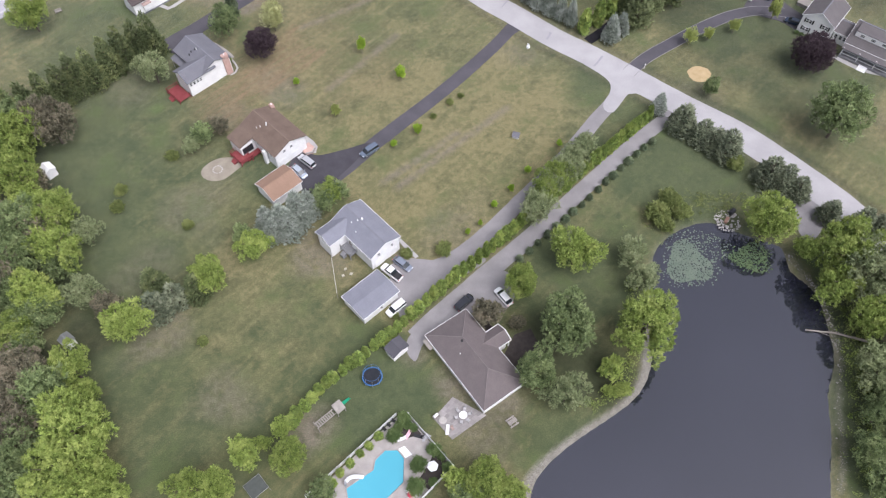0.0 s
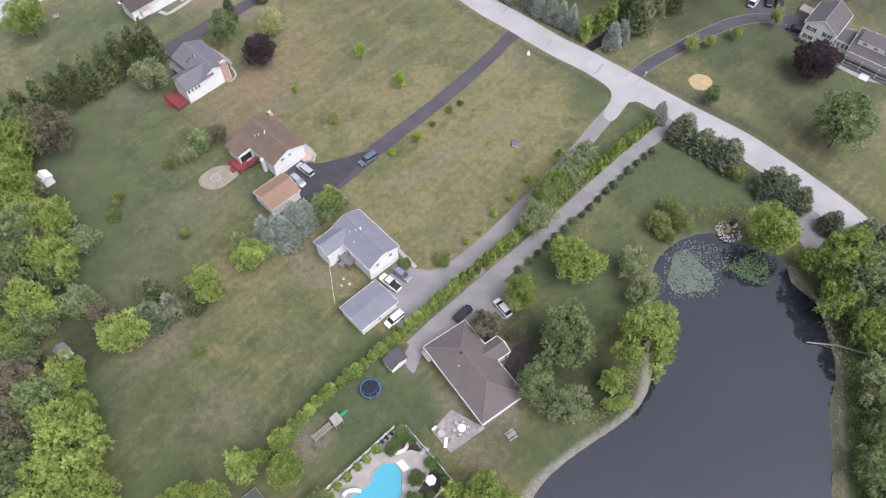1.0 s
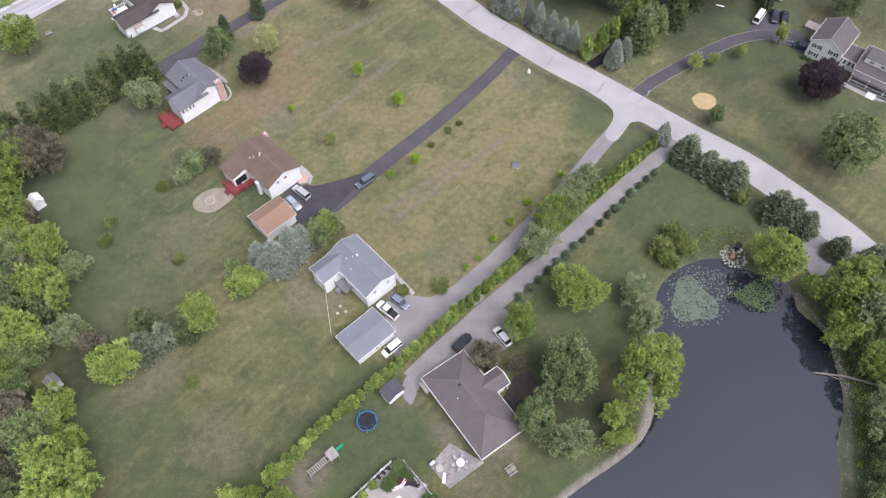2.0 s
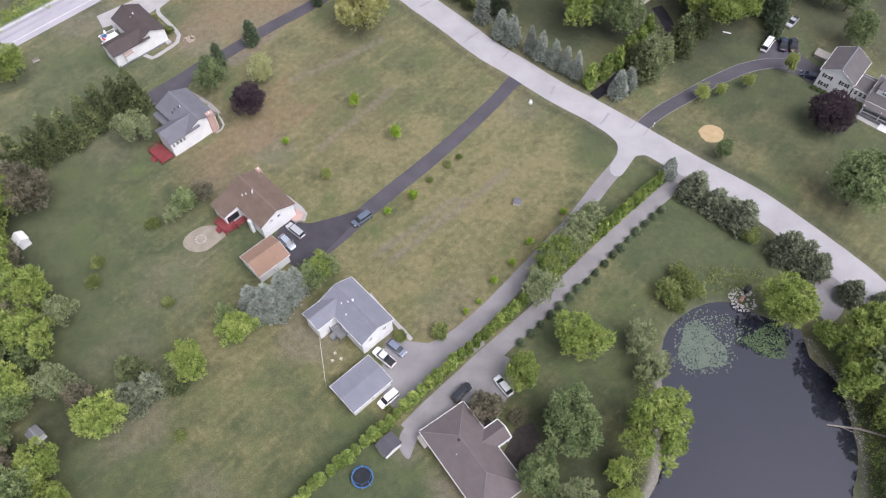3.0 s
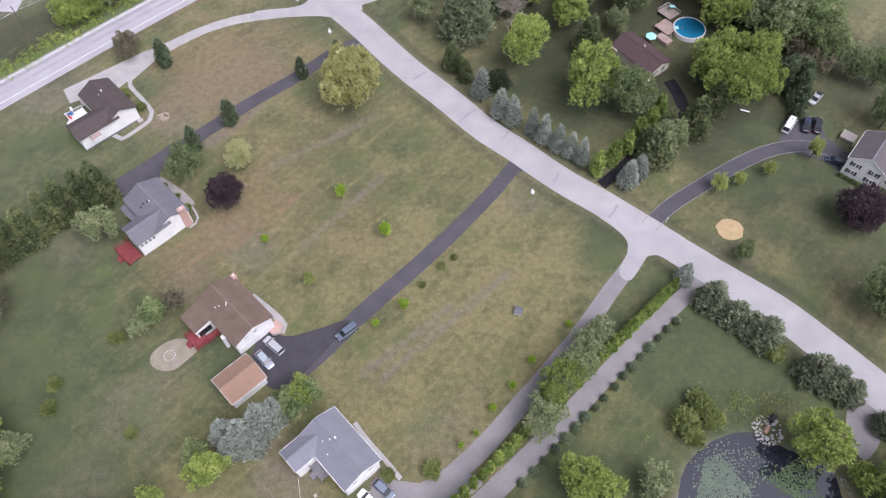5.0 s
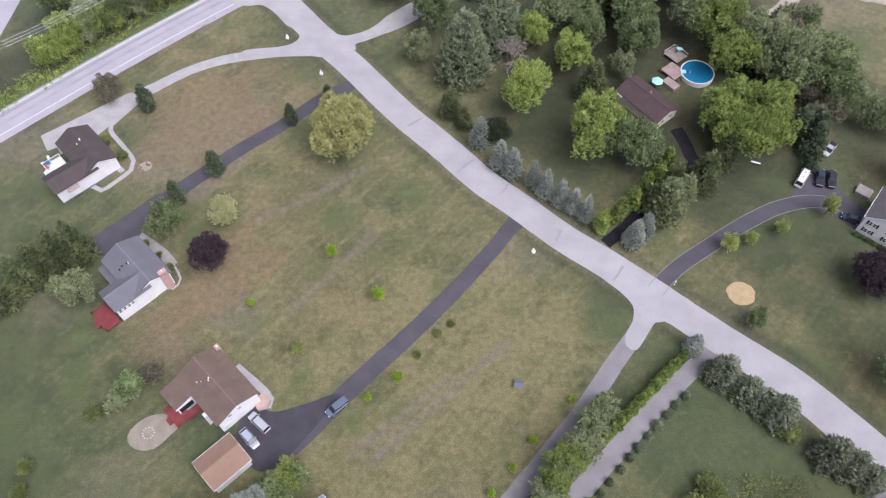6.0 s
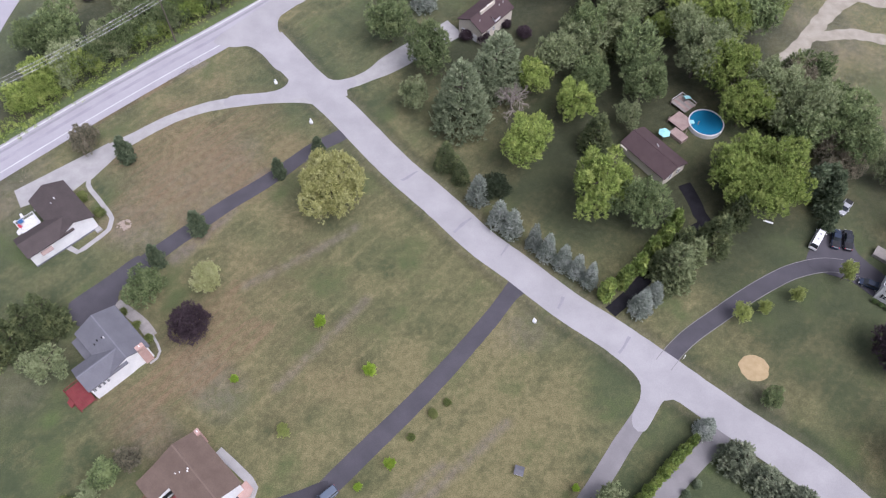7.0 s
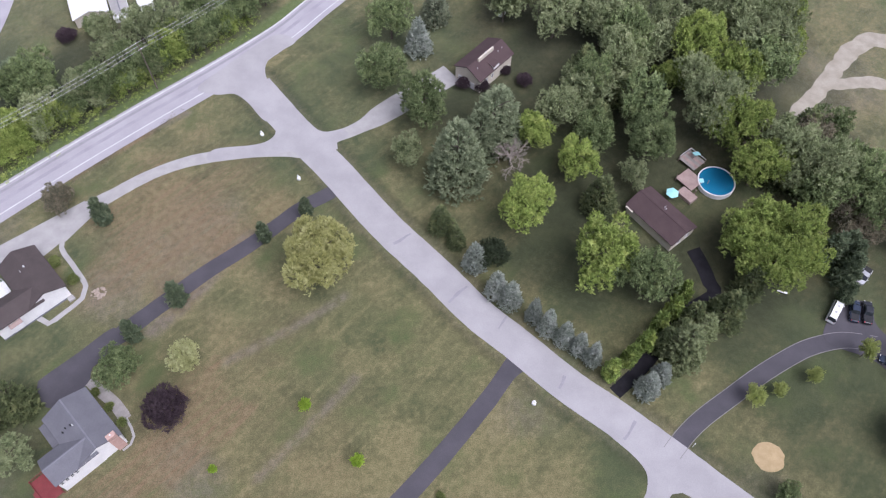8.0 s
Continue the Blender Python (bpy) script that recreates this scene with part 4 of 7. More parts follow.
def plant(kind, x, y, r, h, group="", label=""):
    name, words, cat = WORDS[kind]
    v = random.randrange(3)
    ob = new(name)
    zs = h / UNIT_H[kind]
    ob.matrix_basis = Matrix.LocRotScale((x, y, hill(x, y)), Euler((0, 0, random.uniform(0, 6.28))), (r * GROW.get(kind, 1) * random.uniform(0.93, 1.07), r * GROW.get(kind, 1) * random.uniform(0.93, 1.07), zs * random.uniform(0.95, 1.08)))
    tagged(ob, label or words, cat, group)
    trunk, crown = kit(kind, v, r > 3.0 and group != "woodland trees")
    share("crown" if crown is None else "trunk", trunk, ob, Matrix())
    if crown is not None:
        share("crown", crown, ob, Matrix())


for x, y, r, h in [(-91.5, 115.2, 6.5, 16.3), (-84.4, 98, 4.3, 10.8), (-68.2, 59.2, 4, 10), (-63.2, 44.8, 6.6, 16.4), (-64.5, 38.1, 6.2, 15.4), (-78.1, 75.4, 4.7, 11.8), (-80.8, 67.9, 4, 10), (-99, 162.2, 4.6, 11.6), (-44.1, 78.4, 3.6, 9), (-59, 68.2, 4.3, 10.7), (-35.6, 85.7, 3.3, 8.3), (-19.3, 99.1, 2.6, 6.4), (31.6, 98.7, 3.5, 8.8), (28.5, 94.8, 3.2, 8), (32.3, 77.7, 4.9, 12.2), (20.2, 71.9, 3.6, 8.9), (42.6, 58.9, 5.9, 14.9), (74.9, 82.1, 4.9, 12.2), (35.5, 52.6, 2.2, 5.5), (36.9, 48.2, 1.6, 4.1), (34.6, 48.3, 1.3, 3.3), (87.2, 73.2, 6.1, 15.2)]:
    plant("bright", x, y, r, h)
for x, y, r, h in [(84.5, 66, 4.5, 11.2), (88.8, 57.2, 4.8, 12), (82.2, 76.2, 2.4, 6.1), (-34.4, 40.8, 2.8, 7), (-26.1, 39.5, 3.2, 8), (-42.3, 34.4, 4.1, 10.1), (-38.3, 34.9, 3.2, 8.1), (-28.3, 45.4, 1.8, 4.5), (8.8, 32.2, 3.9, 9.7), (13.2, 30.6, 2.6, 6.6), (4.4, 32.4, 2.8, 7.1), (-31.4, 42.8, 1.5, 3.7), (82.7, 230.4, 6.5, 16.3), (88, 222.1, 5.2, 13), (109.1, 242.8, 5.5, 13.8), (87, 193.3, 5.5, 13.9), (39.6, 209, 4.1, 10.2), (47.7, 199.5, 5, 12.6), (34.7, 187, 5.6, 14), (49.5, 172.8, 6.6, 16.5), (75.1, 223.2, 3.7, 9.3), (79.3, 174.1, 5.9, 14.8), (88.7, 174.3, 6.2, 15.5), (83.5, 178.5, 5.8, 14.4)]:
    plant("bright", x, y, r, h)
for x, y, r, h in [(82.7, 169.2, 5.8, 14.6), (91.2, 170.8, 4.4, 11), (-81.8, 217.1, 4.3, 10.8), (-75.0, 220.7, 4, 10.1), (-56.5, 234.7, 2.8, 7), (-47.9, 243.5, 4.7, 11.7), (-85.2, 211.6, 3.7, 9.2), (-80.4, 215.2, 3.2, 7.9), (-81.7, 213.5, 2.6, 6.5), (-70.3, 223.2, 2.6, 6.4), (-58.9, 232.7, 2.8, 7), (-46.8, 242.3, 2.7, 6.8), (-85.7, 210.0, 2.6, 6.4), (-35.2, 252.4, 2.8, 7.1)]:
    plant("bright", x, y, r, h)
for x, y, r, h in [(-83.4, 91.9, 5.6, 14.7), (-76.3, 72, 3.7, 9.7), (-71.8, 56, 3.7, 9.7), (-83.6, 76.1, 4.1, 10.7), (-84.1, 83.3, 5.1, 13.3), (-74.2, 43.7, 5, 13.1), (-72.8, 36.5, 5.3, 13.7), (-72.4, 48.6, 4.3, 11.1), (-78.4, 65.1, 3.2, 8.2), (-80.2, 71.2, 3.5, 9), (-38.2, 89, 2.2, 5.8), (-20.9, 97, 2.6, 6.6), (-17.7, 99.8, 2.2, 5.7), (27.2, 60, 5.7, 14.9), (99.5, 109, 6.3, 16.5), (20.6, 52.1, 3.8, 9.8), (83.2, 39.3, 3.4, 8.9)]:
    plant("maple", x, y, r, h)
for x, y, r, h in [(78.6, 32.4, 3.1, 8.1), (5.2, 29.8, 3, 7.8), (-20.1, 32.9, 2.4, 6.3), (4.8, 230, 5.5, 14.2), (7.4, 248, 5.5, 14.2), (14.5, 217.8, 5.9, 15.2), (52.8, 206.6, 4.6, 12), (54.8, 222.5, 5.1, 13.4), (65.1, 202.8, 5.7, 14.8), (57.5, 168.2, 5.6, 14.7), (108.8, 188.5, 6.3, 16.3), (111.1, 181.2, 4.8, 12.5), (-64.0, 230.4, 4.5, 11.7), (-56.7, 236.4, 4.6, 12), (-40.7, 249.0, 4.2, 10.8), (-35.5, 253.3, 3.9, 10.2), (-30.4, 258.0, 4, 10.4), (-42.2, 255.1, 4.9, 12.7), (-58.3, 234.2, 3.7, 9.5), (-69.5, 224.9, 3.6, 9.3), (-78, 230.8, 5.7, 14.7), (-84.3, 229.7, 4.8, 12.4), (-45, 246.5, 4.5, 11.6)]:
    plant("maple", x, y, r, h)
for x, y, r, h in [(-51.5, 239.6, 3.7, 9.7), (-26.6, 262.9, 4.7, 12.1), (-31.2, 262.6, 4.7, 12.2), (118.8, 159, 4.6, 12.1), (122.1, 173.1, 4.2, 11), (-47.5, 156.1, 3.8, 9.8), (-50, 118.8, 2.6, 6.5), (-70.6, 254.4, 2.7, 5.4), (74.8, 125.1, 2.1, 5.4)]:
    plant("maple", x, y, r, h)
for x, y, r, h in [(-69, 76.2, 3.5, 9.2), (-71.9, 91.6, 3.2, 8.4), (-64.2, 140.2, 3.8, 9.8), (-52.4, 116, 2, 5.2), (25.9, 90.3, 3.5, 9.2), (35.5, 102.6, 3.3, 8.6), (39.8, 107.9, 2.8, 7.3), (44.6, 77.7, 3, 7.9), (45.7, 71.2, 3, 7.7), (25.7, 47.2, 3.7, 9.6), (89.7, 66.6, 6.2, 16.1), (85.4, 47.6, 4.2, 10.9), (97, 239.2, 6.1, 15.8), (76.9, 240.1, 6.1, 15.8), (79.5, 209, 6.7, 17.4), (93.9, 195.4, 6.7, 17.4), (100, 189.8, 6.6, 17.1), (99.5, 229.7, 6.5, 17), (87.7, 242.7, 6.1, 16), (69.8, 246.4, 5.5, 14.4), (9.9, 205.9, 3.7, 9.7), (46, 213.8, 5, 13), (63.4, 230, 5.9, 15.3), (61.5, 241.7, 6.1, 15.8)]:
    plant("pale", x, y, r, h)
for x, y, r, h in [(49.8, 245.5, 6.4, 16.7), (60.8, 195.4, 3.1, 8.2), (89.8, 217.4, 4.3, 11.1), (79.4, 220.7, 4.9, 12.7), (-67.1, 251.3, 3.6, 9.3), (-68.1, 229.6, 4.2, 11), (-61.9, 241.5, 4.4, 11.4), (-75.6, 221.7, 4.4, 11.4), (-49.7, 247.2, 5.4, 14), (-57.6, 250.3, 4.5, 11.7), (117, 175, 3.9, 10.2), (114.3, 182, 3.7, 9.6), (-76.1, 218.4, 2.7, 6.9), (-64.6, 227.9, 2.6, 6.8), (-53.0, 237.5, 2.8, 7.4), (-41.3, 247.1, 2.9, 7.6)]:
    plant("pale", x, y, r, h)
for x, y, r, h in [(-78, 59.1, 4.7, 10.7), (-77.7, 52.4, 4.5, 10.4), (-64.6, 73.5, 2.8, 6.4), (-84.7, 121.4, 5.8, 13.3), (-46.4, 121.6, 2.2, 5), (12.6, 66, 3, 6.9), (18.6, 64, 1.6, 3.7), (-67.8, 197.8, 3.3, 7.6), (104.4, 178.3, 2.5, 5.7), (103.1, 202.6, 4.9, 11.3), (89.1, 200.5, 4.6, 10.5), (108.4, 193.9, 4.8, 10.9), (108.7, 178.4, 3.8, 8.6), (105.6, 185.3, 4.4, 10), (110, 180.9, 2.4, 5.6)]:
    plant("olive", x, y, r, h)
for x, y, r, h in [(-95.9, 128, 3.28, 12.6), (-92.3, 129.7, 3.19, 12.2), (-88.9, 132.6, 3.19, 12.3), (-85.6, 135.3, 3.28, 12.4), (-82.7, 138, 3.28, 12.5), (-79.2, 139.8, 3.44, 13.1), (-75.7, 143.7, 3.36, 12.8), (-72.6, 146.5, 3.36, 12.9), (-69.5, 149.3, 3.36, 13.0), (-65.9, 150.6, 3.53, 13.5), (-98.4, 127.3, 3.28, 12.6), (-55.7, 78.2, 3.3, 8.5), (-47.1, 76.4, 3.0, 7.9), (52, 189.5, 4.1, 12.7), (72.7, 160.7, 4, 12.3), (79.1, 166.4, 3.6, 11.1), (16.5, 187, 2.8, 8.5), (19.6, 182.6, 2.2, 6.9), (18.9, 186, 1.7, 5.4), (59.5, 155.2, 3, 9.2), (66.1, 160.6, 2.8, 8.6), (63, 158.1, 2.3, 7.1)]:
    plant("spruce", x, y, r, h)
for x, y, r, h in [(-35.2, 157.2, 3.0, 9.0)]:
    plant("gold", x, y, r, h)
for x, y, r, h in [(-37.6, 147.6, 4, 8.0), (102, 132, 5.3, 9.6), (24.9, 229.4, 1.7, 3), (29.4, 228.1, 1.8, 3.2), (40.3, 229.2, 1.9, 3.2)]:
    plant("purple", x, y, r, h)
for x, y, r, h in [(-11.9, 147, 1.2, 5.0), (-2.1, 135.7, 1.2, 5.2), (1.3, 117.5, 1.2, 3.7), (-4.7, 114, 0.8, 2.4), (-28.6, 136.2, 0.9, 2.6), (10.7, 87.6, 0.6, 1.9), (13.7, 89.7, 0.6, 1.9), (17.3, 94.4, 0.8, 2.3), (21.7, 98.6, 0.8, 2.3), (26.2, 103.7, 0.8, 2.4), (34.7, 111.1, 0.8, 2.4)]:
    plant("sapling", x, y, r, h)
for x, y, r, h in [(-57.2, 114.4, 1.3, 1.9), (-67.7, 105, 1.4, 2), (-67.8, 100.3, 1.4, 2), (-51.3, 94.2, 1.1, 1.6), (5, 83.4, 1.6, 2.2), (9.8, 126.9, 0.8, 1.2), (12.6, 129.1, 0.7, 1), (5.3, 122.6, 0.7, 1), (-3, 83, 1.2, 1.7), (-6, 68.2, 0.7, 1), (-45, 65.2, 1, 1.4), (74.5, 101.9, 1.8, 2.6), (56.8, 92.4, 2.3, 3.2), (53.3, 88.3, 2.5, 3.5), (58.6, 89.2, 2, 2.8), (54.7, 85.9, 1.5, 2.1), (-70, 201, 1.3, 1.8), (-66.9, 183, 1.2, 1.7), (-62, 178.5, 1.1, 1.5), (-52.9, 152.9, 0.8, 1.1), (-49.8, 149.9, 0.8, 1.1), (-46.8, 146.6, 0.8, 1.1)]:
    plant("shrub", x, y, r, h)
for x, y, r, h in [(64.7, 114, 3.3, 8.5), (68.7, 110, 2.8, 7.4), (70.9, 107.8, 2.8, 7.3), (73.3, 105.3, 3.2, 8.3), (80.6, 96.7, 3.4, 8.8), (83.3, 94.6, 3.1, 8.1), (86, 92.2, 2.6, 6.7), (90.8, 85.6, 2.5, 6.5), (97.1, 82.7, 2.7, 7.1), (100.8, 81.4, 2.5, 6.4), (19.3, 254.1, 3.7, 9.5)]:
    plant("fir", x, y, r, h)
for x, y, r, h in [(-54.9, 72.6, 3.0, 7.6), (-51.2, 75.0, 2.6, 7.0), (-84.1, 236.4, 4.6, 7.0), (-86.8, 238.6, 3.6, 6.2)]:
    plant("cedar" if y > 200 else "fir", x, y, r, h)
for x, y, r, h in [(-33.4, 92.5, 2.8, 8.3), (-29.9, 91.7, 3.3, 9.8), (-26.3, 93.9, 3.5, 10.6), (-24.2, 95.7, 2.8, 8.4), (-28.1, 90.2, 3.1, 9.4), (-31.9, 89.6, 2.5, 7.5), (60.7, 120.2, 2.1, 6.3), (14.3, 242.5, 3.6, 10.7), (23, 176.7, 2.69, 9.5), (27, 169.8, 2.52, 8.9), (29.7, 167.3, 2.6, 9.2), (34, 163.4, 1.95, 8.9), (36.4, 160.5, 2.15, 9.8), (39.5, 158, 2.0, 9.2), (42.1, 155.8, 1.8, 8.4), (44.4, 153.4, 1.95, 9.0), (53.9, 146.4, 2.6, 9.2), (57.2, 149, 2.2, 6.7)]:
    plant("blue", x, y, r, h)
for x, y, r, h in [(-13.3, 192.9, 1.4, 6), (-22.2, 186.6, 1.5, 6.4), (-39.2, 172.2, 1.9, 8.1), (-47, 164.3, 1.7, 7.3), (-57.9, 193.5, 2, 8.6), (98.2, 172.8, 2.7, 11.6), (101.5, 171, 2.4, 10.5), (100.4, 168.2, 2.5, 11.0), (99.2, 163.6, 1.7, 7.5), (102.6, 174.6, 2.1, 9)]:
    plant("cedar", x, y, r, h)
for x, y, r, h in [(74.2, 143.4, 2.0, 5.2), (79.5, 144.4, 1.5, 4.4), (87.2, 146.9, 1.6, 4.6), (98.9, 151.0, 1.9, 7.0)]:
    plant("young", x, y, r, h)
plant("young", -18.5, 125.1, 1.5, 3.6, "", "thin yellowish young tree on open lawn")
for x, y, r, h in [(-2.9, 37.1, 1.6, 2.6), (-3.5, 33, 1.7, 2.8), (-7.2, 42.8, 1.4, 2.2), (0.1, 39.6, 1.4, 2.2), (2.5, 36, 1.2, 2), (-5.2, 45.9, 1.4, 2.2), (-6.2, 44.6, 1.0, 1.6), (-3.6, 44.2, 0.9, 1.4), (-4.6, 44.9, 1.0, 1.8), (1.6, 38.4, 0.9, 1.5), (-0.4, 33.8, 0.9, 1.5)]:
    plant("globe", x, y, r, h)
for x, y, r, h in [(-10.1, 43, 0.95, 2.6), (-11.9, 41.3, 0.85, 2.4), (-13.6, 40, 0.85, 2.4), (-15.4, 38.3, 0.9, 2.5), (-17.2, 36.7, 0.9, 2.5), (-18.5, 34.9, 0.85, 2.3), (-20, 33.4, 0.9, 2.4)]:
    plant("arbor", x, y, r, h, "conifers along the pool fence", "small bright conical evergreen beside the fence")
for x, y, r, h in [(-9.3, 177, 8, 15.2)]:
    plant("willow", x, y, r, h)
for x, y, r, h in [(21, 199.8, 7.7, 20.1), (31, 211.7, 6.9, 18), (26.9, 208, 5.4, 14.1)]:
    plant("pine", x, y, r, h)
for x, y, r, h in [(33.8, 203.8, 4, 8.8)]:
    plant("dead", x, y, r, h)
for x, y, r, h in [(-88.4, 105.3, 5.5, 14.3), (-77.8, 94.3, 5, 13.1), (-75.3, 85.4, 5.1, 13.4), (-61.8, 33.5, 5, 13.1), (84.7, 203.4, 6.3, 16.4), (-57.4, 33.3, 3.8, 10), (-63.6, 47, 3.6, 9.5), (-59.8, 38.6, 3.8, 9.8), (-64.6, 52.9, 3.6, 9.5)]:
    plant("bright", x, y, r, h)
for x, y, r, h in [(26.9, 178, 3.4, 6)]:
    plant("yew", x, y, r, h)
for x, y, r, h in [(82.5, 33.5, 3.2, 7.5), (79.5, 26.5, 3.0, 7), (86.5, 42.5, 3.3, 7.8), (91.5, 51, 3.6, 8.5), (90, 38, 4, 10)]:
    plant("maple", x, y, r, h)
for x, y, r, h in [(30.2, 96.8, 3.3, 8.6), (34.0, 100.8, 3.3, 8.4), (37.6, 105.2, 2.9, 7.8), (27.3, 92.4, 3.0, 7.6)]:
    plant("pale", x, y, r, h)
for x, y, r, h in [(36.0, 233.4, 1.3, 2.2), (-77.6, 252.4, 2.3, 3.2), (-64.8, 231.2, 2.0, 3.4)]:
    plant("purple", x, y, r, h)
for x, y, r, h in [(62.2, 153.2, 4.3, 13.4), (68, 158.1, 2.8, 8.6)]:
    plant("larch", x, y, r, h)
for x, y, r, h in [(47.5, 150.1, 1.9, 7.6), (51.7, 152.7, 1.9, 7.6), (55.4, 155.6, 1.9, 7.6), (59, 159.4, 1.9, 7.6), (62.5, 162.4, 1.9, 7.6), (65.4, 166, 1.9, 7.6)]:
    plant("arbor", x, y, r, h)



def row(points, spacing, kind, r, h, group, jitter=0.25, label=""):
    line = curve(points, 0.25)
    gone = 0.0
    last = line[0]
    for p in line:
        gone += (p - last).length
        last = p
        if gone >= spacing:
            gone = 0.0
            k = random.uniform(0.8, 1.2)
            plant(kind, p.x + random.uniform(-jitter, jitter), p.y + random.uniform(-jitter, jitter), r * k, h * random.uniform(0.85, 1.15), group, label)


row([(59.5, 119.4), (41.7, 104.7), (26.6, 92.2), (12.8, 80.6), (1.8, 71.7), (-2.7, 68)], 2.05, "arbor", 1.15, 4.7, "hedge along the driveway", 0.06)
row([(-2.7, 68), (-7.3, 63.8), (-15.3, 57.8), (-21.3, 53), (-25.5, 48.1), (-29.1, 44.3)], 1.9, "arbor", 1.24, 3.5, "hedge beside the back lawn", 0.2)
row([(59.4, 112.2), (49.9, 104.7), (40.2, 95.9), (32.6, 89.4), (22.7, 81.1), (19.3, 78.5)], 2.8, "cedar", 0.85, 1.9, "small shrubs along the driveway", 0.15, "small young evergreen beside the gravel driveway")


def thicket(cx, cy, r, n, kinds, size, seed):
    """Woodland: trees of mixed kinds standing close, none nearer than a few metres."""
    rng = random.Random(seed)
    put = []
    for k in range(n * 12):
        a, d = rng.uniform(0, 6.28), r * math.sqrt(rng.random())
        x, y = cx + d * math.cos(a), cy + d * math.sin(a)
        if len(put) < n and all(math.hypot(x - p, y - q) > size * 1.15 for p, q in put):
            put.append((x, y))
            s = size * rng.uniform(0.75, 1.25)
            plant(rng.choice(kinds), x, y, s, s * rng.uniform(2.2, 2.8), "woodland trees")


thicket(-93, 88, 20, 12, ("maple", "maple", "bright", "olive"), 4.6, 11)
thicket(-86, 48, 16, 8, ("maple", "bright", "maple", "olive"), 4.6, 12)
thicket(-84, 24, 16, 5, ("maple", "bright"), 4.8, 13)
thicket(-102, 118, 12, 7, ("maple", "bright"), 4.4, 14)
thicket(112, 62, 10, 7, ("maple", "pale"), 5.0, 15)
thicket(103, 36, 10, 6, ("maple", "bright"), 4.6, 16)
thicket(88, 245, 26, 22, ("maple", "pale", "pale", "bright", "bright"), 5.2, 17)
thicket(104, 196, 12, 8, ("maple", "spruce", "pale"), 4.6, 18)
thicket(60, 222, 12, 8, ("maple", "pale", "spruce"), 4.4, 19)
thicket(50, 262, 16, 8, ("bright", "pale"), 5.0, 22)


# ---- buildings ----
def spot(x, y, heading, z=0.0):
    return pose(x, y, hill(x, y) + z, 0, 0, heading)


def window(house, x, y, z, face, w=0.9, h=1.2, shutters=False, label=""):
    """A framed window on a wall; face: degrees of its outward side in the house's own axes."""
    m = pose(x, y, z, 0, 0, face) @ pose(0.02, 0, 0)
    fr = bmesh.new()
    for a, b, c, d in ((-w / 2, -w / 2 + 0.09, -h / 2, h / 2), (w / 2 - 0.09, w / 2, -h / 2, h / 2), (-w / 2, w / 2, -h / 2, -h / 2 + 0.1), (-w / 2, w / 2, h / 2 - 0.1, h / 2), (-w / 2, w / 2, -0.03, 0.03)):
        box(fr, 0, 0.09, a, b, c, d)
    ob = part("window", fr, TRIM, house, label, m)
    part("pane", box(bmesh.new(), -0.01, 0.035, -w / 2 + 0.06, w / 2 - 0.06, -h / 2 + 0.06, h / 2 - 0.06), GLASS, ob)
    if shutters:
        for s in (-1, 1):
            part("shutter", box(bmesh.new(), 0, 0.06, s * (w / 2 + 0.22) - 0.18, s * (w / 2 + 0.22) + 0.18, -h / 2, h / 2), DARKPLASTIC, ob, "dark shutter")


def gable(house, x0, x1, y0, y1, eave, rise, axis, wall, roof, cap, over=0.35, reach=0.0, base=-0.1, trim=None):
    """Walls with two gable ends, two roof slopes, ridge cap, gutters and bargeboards. reach: how far the far end runs into another roof."""
    flip = (lambda x, y, z: (x, y, z)) if axis == "x" else (lambda x, y, z: (y, x, z))
    a0, a1, b0, b1 = (x0, x1, y0, y1) if axis == "x" else (y0, y1, x0, x1)
    a1 += reach
    c = (b0 + b1) / 2
    half = (b1 - b0) / 2
    wa0, wa1, wb0, wb1 = a0 + over, a1 - (over if not reach else 0), b0 + over, b1 - over
    drop = rise * over / half
    bm = bmesh.new()
    rows = [[bm.verts.new(flip(a, *p)) for p in ((wb0, base), (wb1, base), (wb1, eave + drop - 0.22), (c, eave + rise - 0.22), (wb0, eave + drop - 0.22))] for a in (wa0, wa1)]
    bm.faces.new(rows[0])
    bm.faces.new(rows[1][::-1])
    for i in range(5):
        j = (i + 1) % 5
        bm.faces.new((rows[0][j], rows[0][i], rows[1][i], rows[1][j]))
    part("wall", bm, wall, house)
    for s in (b0, b1):
        bm = bmesh.new()
        slabface(bm, [flip(a0, s, eave), flip(a1, s, eave), flip(a1, c, eave + rise), flip(a0, c, eave + rise)], 0.16)
        part("roof", bm, roof, house)
        g = bmesh.new()
        e = 0.09 if s == b1 else -0.09
        lo, hi = sorted((s, s + e))
        p, q = flip(a0, lo, 0), flip(a1, hi, 0)
        box(g, min(p[0], q[0]), max(p[0], q[0]), min(p[1], q[1]), max(p[1], q[1]), eave - 0.17, eave - 0.02)
        part("gutter", g, trim or TRIM, house)
        for a, sg in ((a0, -1), (a1, 1)) if not reach else ((a0, -1),):
            g = bmesh.new()
            quad = [flip(a, s, eave + 0.01), flip(a, c, eave + rise + 0.01), flip(a + sg * 0.05, c, eave + rise + 0.01), flip(a + sg * 0.05, s, eave + 0.01)]
            slabface(g, quad, 0.2)
            part("bargeboard", g, trim or TRIM, house)
    g = bmesh.new()
    p, q = flip(a0, c - 0.14, 0), flip(a1, c + 0.14, 0)
    box(g, min(p[0], q[0]), max(p[0], q[0]), min(p[1], q[1]), max(p[1], q[1]), eave + rise - 0.06, eave + rise + 0.05)
    part("ridge_cap", g, cap, house)


